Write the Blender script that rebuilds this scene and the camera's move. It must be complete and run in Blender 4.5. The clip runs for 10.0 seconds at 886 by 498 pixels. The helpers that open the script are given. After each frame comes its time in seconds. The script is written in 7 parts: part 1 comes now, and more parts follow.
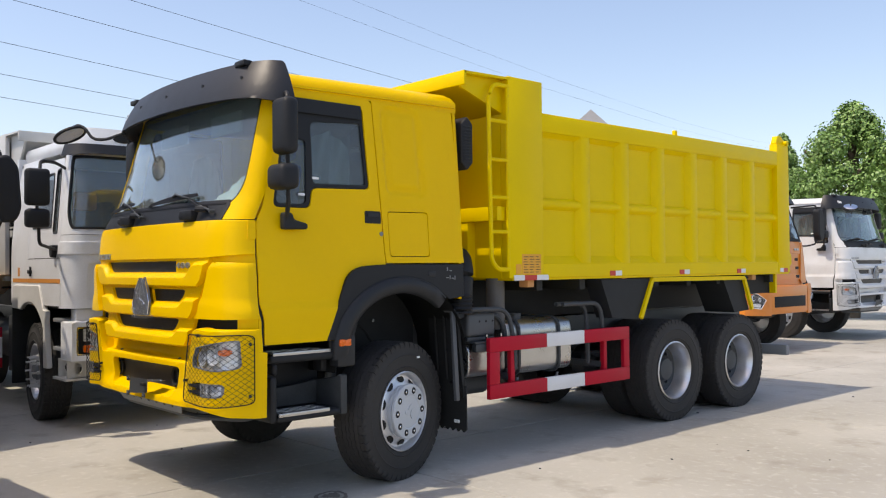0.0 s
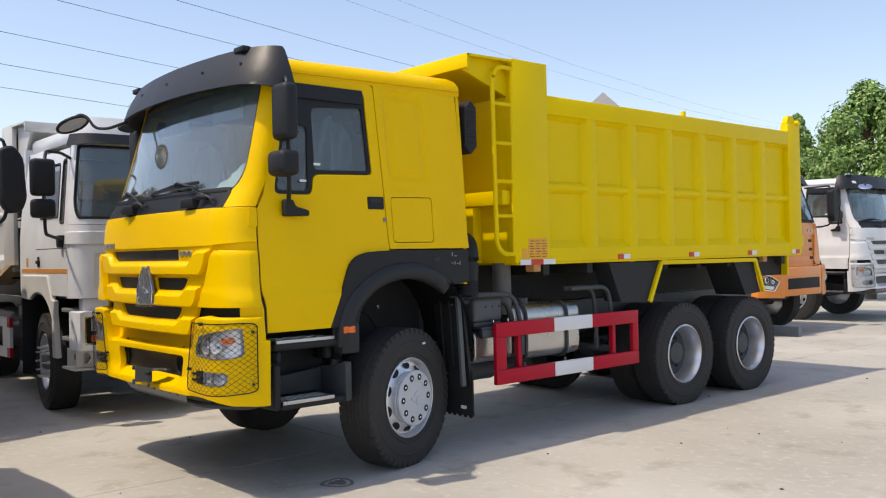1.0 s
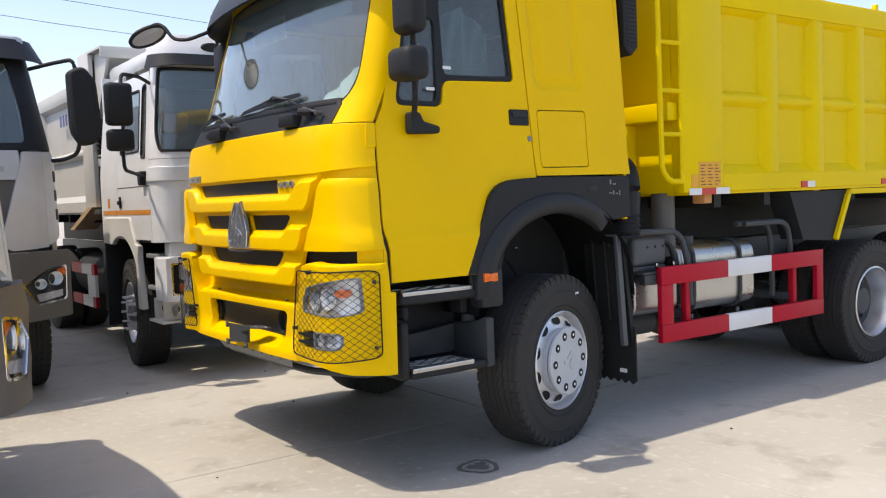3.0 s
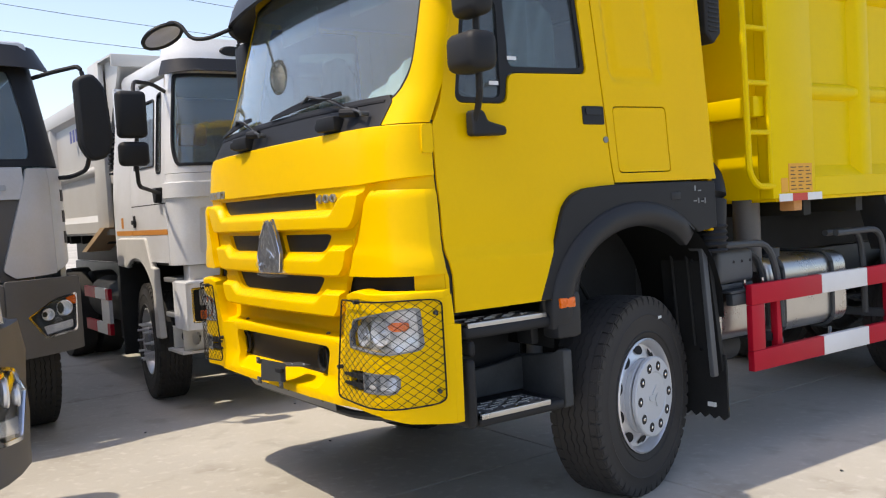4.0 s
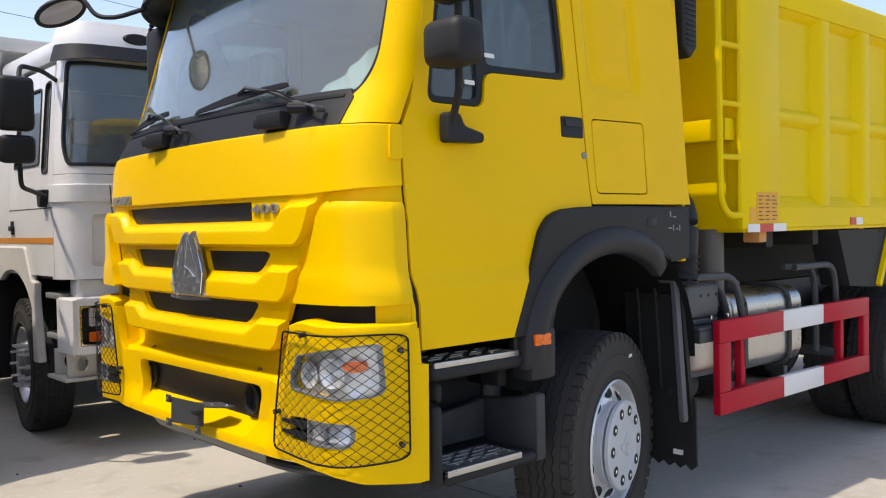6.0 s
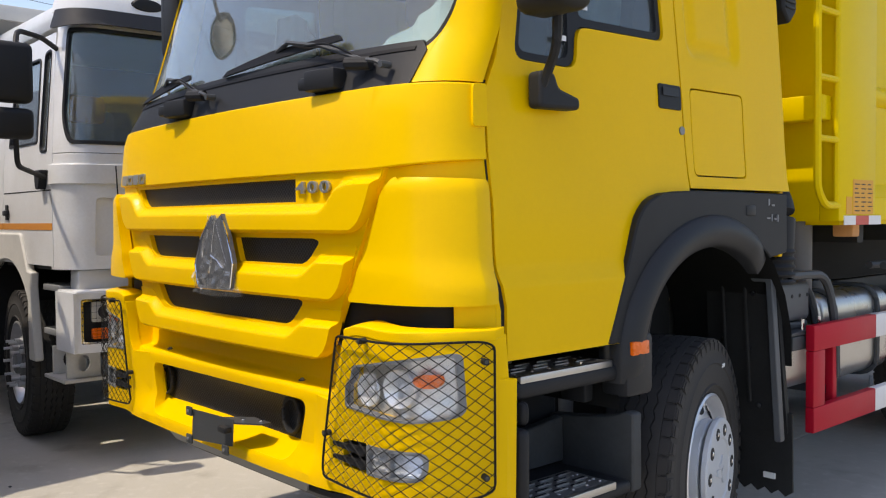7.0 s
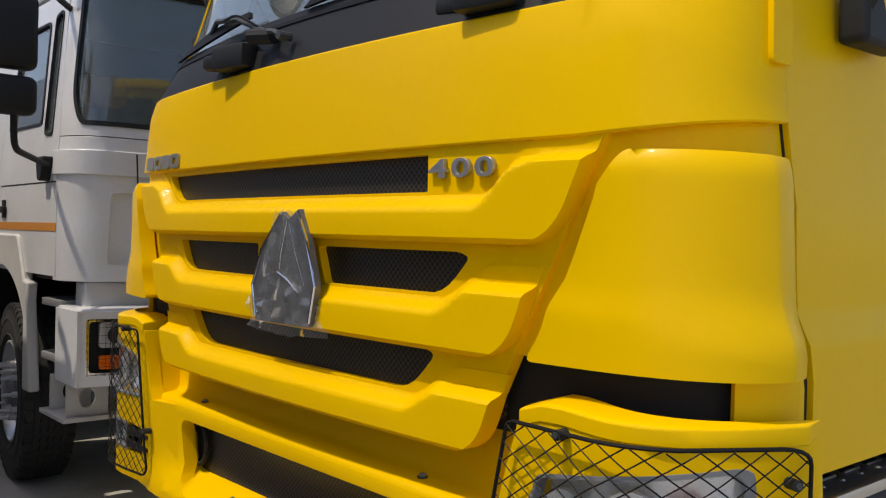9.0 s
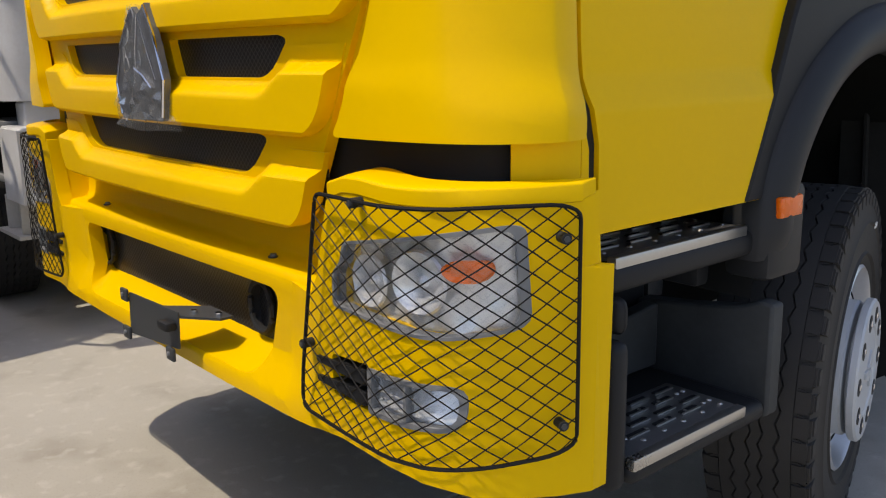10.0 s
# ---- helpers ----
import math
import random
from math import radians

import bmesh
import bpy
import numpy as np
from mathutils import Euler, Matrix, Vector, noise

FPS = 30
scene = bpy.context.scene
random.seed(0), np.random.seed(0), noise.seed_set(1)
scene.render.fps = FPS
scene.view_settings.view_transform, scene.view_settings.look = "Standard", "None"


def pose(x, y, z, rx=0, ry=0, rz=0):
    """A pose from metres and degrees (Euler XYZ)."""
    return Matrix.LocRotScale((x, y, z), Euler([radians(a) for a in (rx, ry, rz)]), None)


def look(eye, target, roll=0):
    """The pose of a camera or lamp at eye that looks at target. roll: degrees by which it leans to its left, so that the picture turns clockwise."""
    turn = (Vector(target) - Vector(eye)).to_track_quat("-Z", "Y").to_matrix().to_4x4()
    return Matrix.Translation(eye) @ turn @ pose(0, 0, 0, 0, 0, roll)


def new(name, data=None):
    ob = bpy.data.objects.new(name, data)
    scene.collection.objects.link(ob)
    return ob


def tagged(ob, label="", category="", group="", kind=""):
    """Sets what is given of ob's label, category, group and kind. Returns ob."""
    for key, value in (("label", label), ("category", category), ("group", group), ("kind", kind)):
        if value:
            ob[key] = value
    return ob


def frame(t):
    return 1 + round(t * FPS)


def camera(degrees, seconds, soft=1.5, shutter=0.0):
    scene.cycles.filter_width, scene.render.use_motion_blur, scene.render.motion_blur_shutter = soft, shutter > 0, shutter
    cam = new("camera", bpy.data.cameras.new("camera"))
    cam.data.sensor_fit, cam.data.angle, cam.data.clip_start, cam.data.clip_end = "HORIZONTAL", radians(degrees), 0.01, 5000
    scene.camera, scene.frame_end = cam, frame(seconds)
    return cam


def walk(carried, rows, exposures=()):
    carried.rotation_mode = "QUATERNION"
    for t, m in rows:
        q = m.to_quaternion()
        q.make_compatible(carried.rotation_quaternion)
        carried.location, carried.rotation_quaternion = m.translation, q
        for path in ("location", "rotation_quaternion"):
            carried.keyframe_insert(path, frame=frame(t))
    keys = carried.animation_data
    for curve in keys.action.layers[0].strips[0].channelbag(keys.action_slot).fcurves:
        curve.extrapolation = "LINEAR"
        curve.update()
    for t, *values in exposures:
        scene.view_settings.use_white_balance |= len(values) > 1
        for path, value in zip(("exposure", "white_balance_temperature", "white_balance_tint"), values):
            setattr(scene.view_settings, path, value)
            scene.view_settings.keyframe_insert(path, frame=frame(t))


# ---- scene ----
cam = camera(53.6, 10.0, soft=1.15)
PATH = [
    (0, (6.56, -2.654, 1.671), (5.099, -1.346, 1.71), -0.5),
    (0.5, (6.577, -2.59, 1.669), (5.105, -1.295, 1.695), -0.9),
    (1, (6.568, -2.558, 1.665), (5.086, -1.274, 1.673), -1.2),
    (1.5, (6.351, -2.489, 1.64), (4.873, -1.201, 1.638), 0),
    (2, (6.012, -2.414, 1.666), (4.559, -1.098, 1.669), -0.1),
    (2.5, (5.667, -2.17, 1.611), (4.162, -0.916, 1.551), -2.2),
    (3, (5.242, -2.045, 1.592), (3.647, -0.91, 1.476), -2.1),
    (3.2, (5.055, -2.011, 1.615), (3.445, -0.897, 1.504), -2.2),
    (4.3, (4.282, -1.801, 1.611), (2.644, -0.657, 1.53), -3.6),
    (4.5, (4.131, -1.867, 1.618), (2.549, -0.712, 1.534), -3.1),
    (5, (3.933, -1.939, 1.631), (2.427, -0.685, 1.553), -1.6),
    (5.2, (3.922, -1.953, 1.646), (2.467, -0.641, 1.571), -0.9),
    (6.3, (3.634, -1.617, 1.59), (2.146, -0.283, 1.537), -1.1),
    (6.5, (3.488, -1.588, 1.574), (2.029, -0.28, 1.503), -0.6),
    (7, (3.136, -1.524, 1.585), (1.684, -0.207, 1.518), -0.4),
    (7.5, (2.835, -1.391, 1.582), (1.381, -0.076, 1.528), -2),
    (8, (2.523, -1.216, 1.577), (1.04, 0.068, 1.553), -2.4),
    (8.5, (2.127, -1.123, 1.573), (0.646, 0.163, 1.6), 0.5),
    (9, (1.984, -1.077, 1.551), (0.512, 0.218, 1.525), 1.5),
    (9.5, (2.09, -0.988, 1.534), (0.621, 0.29, 1.308), 0.3),
    (10, (2.294, -0.822, 1.475), (0.839, 0.423, 1.051), -0.9),
]
walk(cam, [(t, look(eye, target, roll)) for t, eye, target, roll in PATH], exposures=[(0, 0.69, 7480, 14), (1.8, 0.69, 7480, 14), (2.5, 0.77, 7480, 14), (3.1, 0.94, 7480, 14), (5.2, 0.90, 7480, 14), (7.5, 0.67, 7480, 14), (8.5, 0.39, 7480, 14), (9.5, 0.28, 7480, 14), (10, 0.48, 7480, 14)])

# ---- light ----
SUN_DIR = Vector((0.125, 0.45, -1.0)).normalized()
world = bpy.data.worlds.new("world")
scene.world = world
world.use_nodes = True
wn = world.node_tree.nodes
sky = wn.new("ShaderNodeTexSky")
sky.sky_type = "NISHITA"
sky.sun_disc = False
sky.sun_elevation = math.asin(-SUN_DIR.z)
sky.sun_rotation = math.atan2(-SUN_DIR.x, -SUN_DIR.y)
sky.air_density, sky.dust_density, sky.ozone_density = 1.0, 1.4, 3.0
haze = wn.new("ShaderNodeMix")
haze.data_type, haze.blend_type = "RGBA", "MULTIPLY"
haze.inputs["Factor"].default_value = 1.0
haze.inputs["B"].default_value = (1.01, 0.972, 0.970, 1)
world.node_tree.links.new(sky.outputs[0], haze.inputs["A"])
world.node_tree.links.new(haze.outputs["Result"], wn["Background"].inputs[0])
wn["Background"].inputs[1].default_value = 0.15
sun = new("sun", bpy.data.lights.new("sun", "SUN"))
sun.data.energy, sun.data.angle, sun.data.color = 2.12, radians(0.6), (1.0, 0.955, 0.855)
sun.matrix_world = look((0, 0, 30), Vector((0, 0, 30)) + SUN_DIR)


# ---- materials ----
def nodes_of(name):
    m = bpy.data.materials.new(name)
    m.use_nodes = True
    return m, m.node_tree.nodes, m.node_tree.links, m.node_tree.nodes["Principled BSDF"]


def mat(name, color, rough=0.5, metal=0.0, vary=0.12, scale=3.0, fine=60.0, bump=0.0, coat=0.0, rvary=0.1, dirt=None, spread=0.0, spec=0.5):
    """Principled surface with broad and fine variation in colour and gloss."""
    m, n, l, b = nodes_of(name)
    co = n.new("ShaderNodeTexCoord")
    big, small = n.new("ShaderNodeTexNoise"), n.new("ShaderNodeTexNoise")
    big.inputs["Scale"].default_value, small.inputs["Scale"].default_value = scale, fine
    big.inputs["Detail"].default_value, small.inputs["Detail"].default_value = 5, 3
    l.new(co.outputs["Object"], big.inputs["Vector"])
    l.new(co.outputs["Object"], small.inputs["Vector"])
    add = n.new("ShaderNodeMath")
    add.operation = "MULTIPLY_ADD"
    add.inputs[1].default_value = 0.35
    l.new(small.outputs["Fac"], add.inputs[0])
    l.new(big.outputs["Fac"], add.inputs[2])
    mix = n.new("ShaderNodeMix")
    mix.data_type = "RGBA"
    ramp = n.new("ShaderNodeMapRange")
    ramp.inputs["From Min"].default_value, ramp.inputs["From Max"].default_value = 0.45, 0.95
    l.new(add.outputs[0], ramp.inputs["Value"])
    l.new(ramp.outputs[0], mix.inputs["Factor"])
    c = Vector(color)
    lo, hi = c * (1 - vary), c * (1 + vary * 0.6)
    if dirt:
        lo = c * (1 - vary) * 0.6 + Vector(dirt) * 0.4
    mix.inputs["A"].default_value = (*lo, 1)
    mix.inputs["B"].default_value = (*[min(v, 0.95) for v in hi], 1)
    out = mix.outputs["Result"]
    if spread:
        info = n.new("ShaderNodeObjectInfo")
        hsv = n.new("ShaderNodeHueSaturation")
        mr = n.new("ShaderNodeMapRange")
        mr.inputs["To Min"].default_value, mr.inputs["To Max"].default_value = 1 - spread, 1 + spread
        l.new(info.outputs["Random"], mr.inputs["Value"])
        l.new(mr.outputs[0], hsv.inputs["Value"])
        l.new(out, hsv.inputs["Color"])
        out = hsv.outputs["Color"]
    l.new(out, b.inputs["Base Color"])
    rr = n.new("ShaderNodeMapRange")
    rr.inputs["To Min"].default_value, rr.inputs["To Max"].default_value = max(0.02, rough - rvary), min(1, rough + rvary)
    l.new(add.outputs[0], rr.inputs["Value"])
    l.new(rr.outputs[0], b.inputs["Roughness"])
    b.inputs["Metallic"].default_value = metal
    b.inputs["Coat Weight"].default_value = coat
    b.inputs["Coat Roughness"].default_value = 0.06
    b.inputs["Specular IOR Level"].default_value = spec
    if bump:
        bp = n.new("ShaderNodeBump")
        bp.inputs["Strength"].default_value, bp.inputs["Distance"].default_value = bump, 0.004
        l.new(add.outputs[0], bp.inputs["Height"])
        l.new(bp.outputs["Normal"], b.inputs["Normal"])
    return m


def glass(name, tint, gloss=1.0, ior=1.55, veil=0.0):
    """Clear or tinted pane: what lies behind shows through, with a sharp sky reflection."""
    m, n, l, b = nodes_of(name)
    n.remove(b)
    tr, gl, mx, fr = (n.new(k) for k in ("ShaderNodeBsdfTransparent", "ShaderNodeBsdfGlossy", "ShaderNodeMixShader", "ShaderNodeLayerWeight"))
    tr.inputs["Color"].default_value = (*tint, 1)
    gl.inputs["Roughness"].default_value = 0.02
    gl.inputs["Color"].default_value = (gloss, gloss, gloss, 1)
    f0 = ((ior - 1) / (ior + 1)) ** 2
    pw, mr0 = n.new("ShaderNodeMath"), n.new("ShaderNodeMapRange")
    pw.operation = "POWER"
    pw.inputs[1].default_value = 4.0
    mr0.inputs["To Min"].default_value = f0
    l.new(fr.outputs["Facing"], pw.inputs[0])
    l.new(pw.outputs[0], mr0.inputs["Value"])
    l.new(mr0.outputs[0], mx.inputs[0])
    l.new(tr.outputs[0], mx.inputs[1])
    l.new(gl.outputs[0], mx.inputs[2])
    out = mx.outputs[0]
    # pale diffuse mixed in: sky sheen painted on panes, milkiness of film
    if veil:
        df, m2 = n.new("ShaderNodeBsdfDiffuse"), n.new("ShaderNodeMixShader")
        df.inputs["Color"].default_value = (0.62, 0.66, 0.68, 1)
        noise_tex, mr = n.new("ShaderNodeTexNoise"), n.new("ShaderNodeMapRange")
        noise_tex.inputs["Scale"].default_value = 3.0
        mr.inputs["To Min"].default_value, mr.inputs["To Max"].default_value = veil * 0.6, veil * 1.4
        l.new(noise_tex.outputs["Fac"], mr.inputs["Value"])
        l.new(mr.outputs[0], m2.inputs[0])
        l.new(out, m2.inputs[1])
        l.new(df.outputs[0], m2.inputs[2])
        out = m2.outputs[0]
    l.new(out, n["Material Output"].inputs[0])
    return m


YELLOW = mat("cab_yellow_paint", (0.840, 0.518, 0.006), 0.33, vary=0.03, scale=2, coat=0.05, rvary=0.05, spec=0.07)
BED = mat("bed_yellow_paint", (0.79, 0.565, 0.003), 0.42, vary=0.05, scale=1.5, coat=0.02, bump=0.05, spec=0.12)
WHITE = mat("white_paint", (0.73, 0.75, 0.77), 0.35, vary=0.05, coat=0.4, dirt=(0.55, 0.53, 0.49))
GREYW = mat("silver_white_paint", (0.56, 0.58, 0.61), 0.35, metal=0.15, vary=0.05, coat=0.4, dirt=(0.46, 0.45, 0.42))
BODYGREY = mat("pale_body_paint", (0.52, 0.52, 0.50), 0.45, vary=0.06, coat=0.15, dirt=(0.5, 0.47, 0.42))
ORANGE = mat("orange_paint", (0.72, 0.22, 0.02), 0.4, vary=0.05, coat=0.4)
ORANGE_STRIPE = mat("orange_stripe", (0.62, 0.24, 0.03), 0.5, vary=0.05)
CREAM = mat("dusty_cream_paint", (0.60, 0.59, 0.56), 0.55, vary=0.15)
TAN = mat("tan_primer", (0.52, 0.36, 0.2), 0.6, vary=0.15)
PLASTIC = mat("black_plastic", (0.016, 0.0175, 0.020), 0.52, vary=0.15, fine=300, bump=0.15, spec=0.26)
GREYPLASTIC = mat("dark_grey_plastic", (0.021, 0.023, 0.026), 0.48, vary=0.12, fine=250, bump=0.1, spec=0.30)
VISOR = mat("graphite_visor", (0.014, 0.015, 0.018), 0.45, vary=0.1, spec=0.4)
BUMPERGREY = mat("dark_bumper_grey", (0.10, 0.095, 0.09), 0.5, vary=0.12)
RUBBER = mat("tyre_rubber", (0.026, 0.0245, 0.0235), 0.72, vary=0.25, scale=8, fine=150, bump=0.3)
FLAP = mat("mud_flap_rubber", (0.024, 0.025, 0.025), 0.65, vary=0.3, bump=0.25, spec=0.2)
BATTERY = mat("grey_battery_cover", (0.075, 0.082, 0.090), 0.5, vary=0.12, scale=6)
STEEL = mat("chassis_paint", (0.046, 0.052, 0.058), 0.5, vary=0.2, scale=5)
GREYSTEEL = mat("grey_painted_steel", (0.20, 0.21, 0.22), 0.5, vary=0.12)
BLACKWIRE = mat("black_wire", (0.010, 0.010, 0.011), 0.5, vary=0.1, spec=0.15)
# near-black: shade painted into gaps and holes, and plain dark parts
DARK = mat("dark_parts_and_shade", (0.008, 0.008, 0.009), 0.7, vary=0.2)
SILVER = mat("silver_wheel_paint", (0.70, 0.71, 0.73), 0.28, metal=0.6, vary=0.08)
HUBGREY = mat("hub_cap_grey", (0.50, 0.53, 0.56), 0.45, metal=0.15, vary=0.06)
CHROME = mat("chrome", (0.80, 0.80, 0.82), 0.12, metal=1.0, vary=0.04, rvary=0.06)
WRAPPED = mat("wrapped_chrome", (0.17, 0.18, 0.195), 0.42, metal=0.5, vary=0.3, scale=40, fine=220, bump=0.4)
ALU = mat("brushed_aluminium", (0.50, 0.495, 0.48), 0.26, metal=0.9, vary=0.12, fine=120)
LAMP = mat("lamp_reflector", (0.86, 0.88, 0.91), 0.20, metal=0.5, vary=0.12, scale=18, fine=60, bump=0.5, rvary=0.08)
RIMSTEEL = mat("bare_rim_steel", (0.64, 0.64, 0.65), 0.30, metal=0.9, vary=0.15, scale=9)
NEARBLACK = mat("black_chassis_paint", (0.024, 0.026, 0.028), 0.6, vary=0.25, scale=5, spec=0.25)
AMBER = mat("amber_lens", (0.88, 0.15, 0.004), 0.25, vary=0.15, scale=20, coat=0.15)
TREADPLATE = mat("aluminium_tread_plate", (0.26, 0.26, 0.265), 0.32, metal=0.75, vary=0.2, fine=120)
STEPGREY = mat("dusty_step_plastic", (0.050, 0.055, 0.058), 0.6, vary=0.3, scale=6, spec=0.3)
NUMERAL = mat("worn_chrome_numeral", (0.42, 0.43, 0.45), 0.3, metal=0.75, vary=0.15)
RED = mat("red_guard_paint", (0.47, 0.006, 0.024), 0.45, vary=0.06, coat=0.03, spec=0.2)
REDREF = mat("red_reflector", (0.55, 0.03, 0.02), 0.3, vary=0.05)
WHITEREF = mat("white_reflector", (0.72, 0.72, 0.72), 0.4, vary=0.05)
PAPER = mat("paper", (0.75, 0.77, 0.76), 0.7, vary=0.08)
STICKER = mat("orange_sticker", (0.75, 0.36, 0.03), 0.5, vary=0.04)
INKBLUE = mat("faded_blue_lettering", (0.10, 0.12, 0.32), 0.6)
STAIN = mat("oil_stain", (0.13, 0.11, 0.095), 0.55, vary=0.4, scale=30, fine=200)
INK = mat("dark_ink", (0.05, 0.03, 0.02), 0.6)
SEAT = mat("grey_seat_fabric", (0.13, 0.13, 0.14), 0.85, vary=0.2)
INTERIOR = mat("grey_cab_lining", (0.42, 0.42, 0.41), 0.7, vary=0.1)
CONCRETE_PLUG = mat("orange_foam_plug", (0.60, 0.30, 0.12), 0.8, vary=0.2)
GLASS = glass("windscreen_glass", (0.66, 0.78, 0.78), ior=1.70, veil=0.07)
SIDEGLASS = glass("side_window_glass", (0.48, 0.57, 0.57), ior=1.60, veil=0.06)
CLEAR = glass("lamp_glass", (0.95, 0.96, 0.97))
FILM = glass("crumpled_plastic_film", (0.86, 0.87, 0.88), ior=1.8, veil=0.42)
THINFILM = glass("clear_wrapping_film", (0.90, 0.91, 0.92), ior=1.6, veil=0.06)
BARK = mat("bark", (0.12, 0.09, 0.06), 0.9, vary=0.3, bump=0.6)


def leaf_material():
    m, n, l, b = nodes_of("leaves")
    geo, ramp = n.new("ShaderNodeNewGeometry"), n.new("ShaderNodeValToRGB")
    ramp.color_ramp.elements[0].color = (0.085, 0.175, 0.03, 1)
    ramp.color_ramp.elements[1].color = (0.25, 0.40, 0.11, 1)
    l.new(geo.outputs["Random Per Island"], ramp.inputs[0])
    l.new(ramp.outputs[0], b.inputs["Base Color"])
    b.inputs["Roughness"].default_value = 0.45
    b.inputs["Subsurface Weight"].default_value = 0.0
    return m


LEAVES = leaf_material()


def concrete_material():
    m, n, l, b = nodes_of("yard_concrete")
    co = n.new("ShaderNodeNewGeometry")
    val = []
    for s, d in ((0.35, 6), (2.2, 6), (14, 4), (160, 2)):
        t = n.new("ShaderNodeTexNoise")
        t.inputs["Scale"].default_value, t.inputs["Detail"].default_value = s, d
        l.new(co.outputs["Position"], t.inputs["Vector"])
        val.append(t.outputs["Fac"])
    def mixer(a, bb, fac, mode="MIX"):
        x = n.new("ShaderNodeMix")
        x.data_type, x.blend_type = "RGBA", mode
        for key, v in (("A", a), ("B", bb), ("Factor", fac)):
            if isinstance(v, tuple):
                x.inputs[key].default_value = v
            elif isinstance(v, float):
                x.inputs[key].default_value = v
            else:
                l.new(v, x.inputs[key])
        return x.outputs["Result"]
    def ramp(v, a, c):
        r = n.new("ShaderNodeMapRange")
        r.inputs["From Min"].default_value, r.inputs["From Max"].default_value = a, c
        l.new(v, r.inputs["Value"])
        return r.outputs[0]
    c1 = mixer((0.335, 0.320, 0.280, 1), (0.460, 0.445, 0.400, 1), ramp(val[0], 0.35, 0.65))
    c2 = mixer(c1, (0.26, 0.24, 0.20, 1), ramp(val[1], 0.55, 0.78))
    c3 = mixer(c2, (0.505, 0.49, 0.45, 1), ramp(val[2], 0.55, 0.85))
    c4 = mixer(c3, (0.25, 0.22, 0.19, 1), ramp(val[3], 0.58, 0.88))
    l.new(c4, b.inputs["Base Color"])
    b.inputs["Roughness"].default_value = 0.8
    bp = n.new("ShaderNodeBump")
    bp.inputs["Strength"].default_value, bp.inputs["Distance"].default_value = 0.25, 0.004
    l.new(val[3], bp.inputs["Height"])
    l.new(bp.outputs["Normal"], b.inputs["Normal"])
    return m


CONCRETE = concrete_material()


def mesh_material():
    """Perforated black sheet: fine honeycomb of dark holes in a dark web."""
    m, n, l, b = nodes_of("perforated_black_sheet")
    co, vor = n.new("ShaderNodeTexCoord"), n.new("ShaderNodeTexVoronoi")
    vor.voronoi_dimensions = "2D"
    vor.feature = "DISTANCE_TO_EDGE"
    vor.inputs["Scale"].default_value, vor.inputs["Randomness"].default_value = 62, 0.0
    sep, com, add, dif = (n.new(k) for k in ("ShaderNodeSeparateXYZ", "ShaderNodeCombineXYZ", "ShaderNodeMath", "ShaderNodeMath"))
    dif.operation = "SUBTRACT"
    l.new(co.outputs["Object"], sep.inputs[0])
    for node in (add, dif):
        l.new(sep.outputs["X"], node.inputs[0])
        l.new(sep.outputs["Z"], node.inputs[1])
    l.new(add.outputs[0], com.inputs["X"])
    l.new(dif.outputs[0], com.inputs["Y"])
    l.new(com.outputs[0], vor.inputs["Vector"])
    r = n.new("ShaderNodeValToRGB")
    r.color_ramp.elements[0].position, r.color_ramp.elements[1].position = 0.07, 0.12
    r.color_ramp.elements[0].color, r.color_ramp.elements[1].color = (0.055, 0.055, 0.057, 1), (0.003, 0.003, 0.003, 1)
    l.new(vor.outputs["Distance"], r.inputs[0])
    l.new(r.outputs[0], b.inputs["Base Color"])
    b.inputs["Roughness"].default_value = 0.45
    return m


PERF = mesh_material()


# ---- mesh helpers ----
def finish(bm, sharp=34):
    bmesh.ops.recalc_face_normals(bm, faces=bm.faces)
    for f in bm.faces:
        f.smooth = True
    lim = radians(sharp)
    for e in bm.edges:
        if len(e.link_faces) == 2 and e.calc_face_angle(0) > lim:
            e.smooth = False
    return bm


def part(name, bm, material, parent=None, label="", bevel=0.0, sharp=34):
    """One mesh object under a thing or part."""
    finish(bm, sharp)
    me = bpy.data.meshes.new(name)
    bm.to_mesh(me)
    bm.free()
    me.materials.append(material)
    ob = new(name, me)
    if parent is not None:
        ob.parent = parent
    if label:
        tagged(ob, label)
    if bevel:
        md = ob.modifiers.new("bevel", "BEVEL")
        md.width, md.segments, md.limit_method, md.angle_limit = bevel, 2, "ANGLE", radians(38)
    return ob


def holder(name, m=None, parent=None):
    ob = new(name)
    ob.empty_display_size = 0.2
    if m is not None:
        ob.matrix_basis = m
    if parent is not None:
        ob.parent = parent
    return ob


def box(x0, x1, y0, y1, z0, z1, bev=0.0, seg=2, bm=None, m=None):
    own = bmesh.new()
    bmesh.ops.create_cube(own, size=1, matrix=Matrix.LocRotScale(((x0 + x1) / 2, (y0 + y1) / 2, (z0 + z1) / 2), None, (x1 - x0, y1 - y0, z1 - z0)))
    if bev:
        bmesh.ops.bevel(own, geom=own.edges[:], offset=bev, segments=seg, profile=0.5, affect="EDGES")
    if m is not None:
        own.transform(m)
    return merge(bm, own)


def merge(bm, own):
    if bm is None:
        return own
    me = bpy.data.meshes.new("tmp")
    own.to_mesh(me)
    own.free()
    bm.from_mesh(me)
    bpy.data.meshes.remove(me)
    return bm


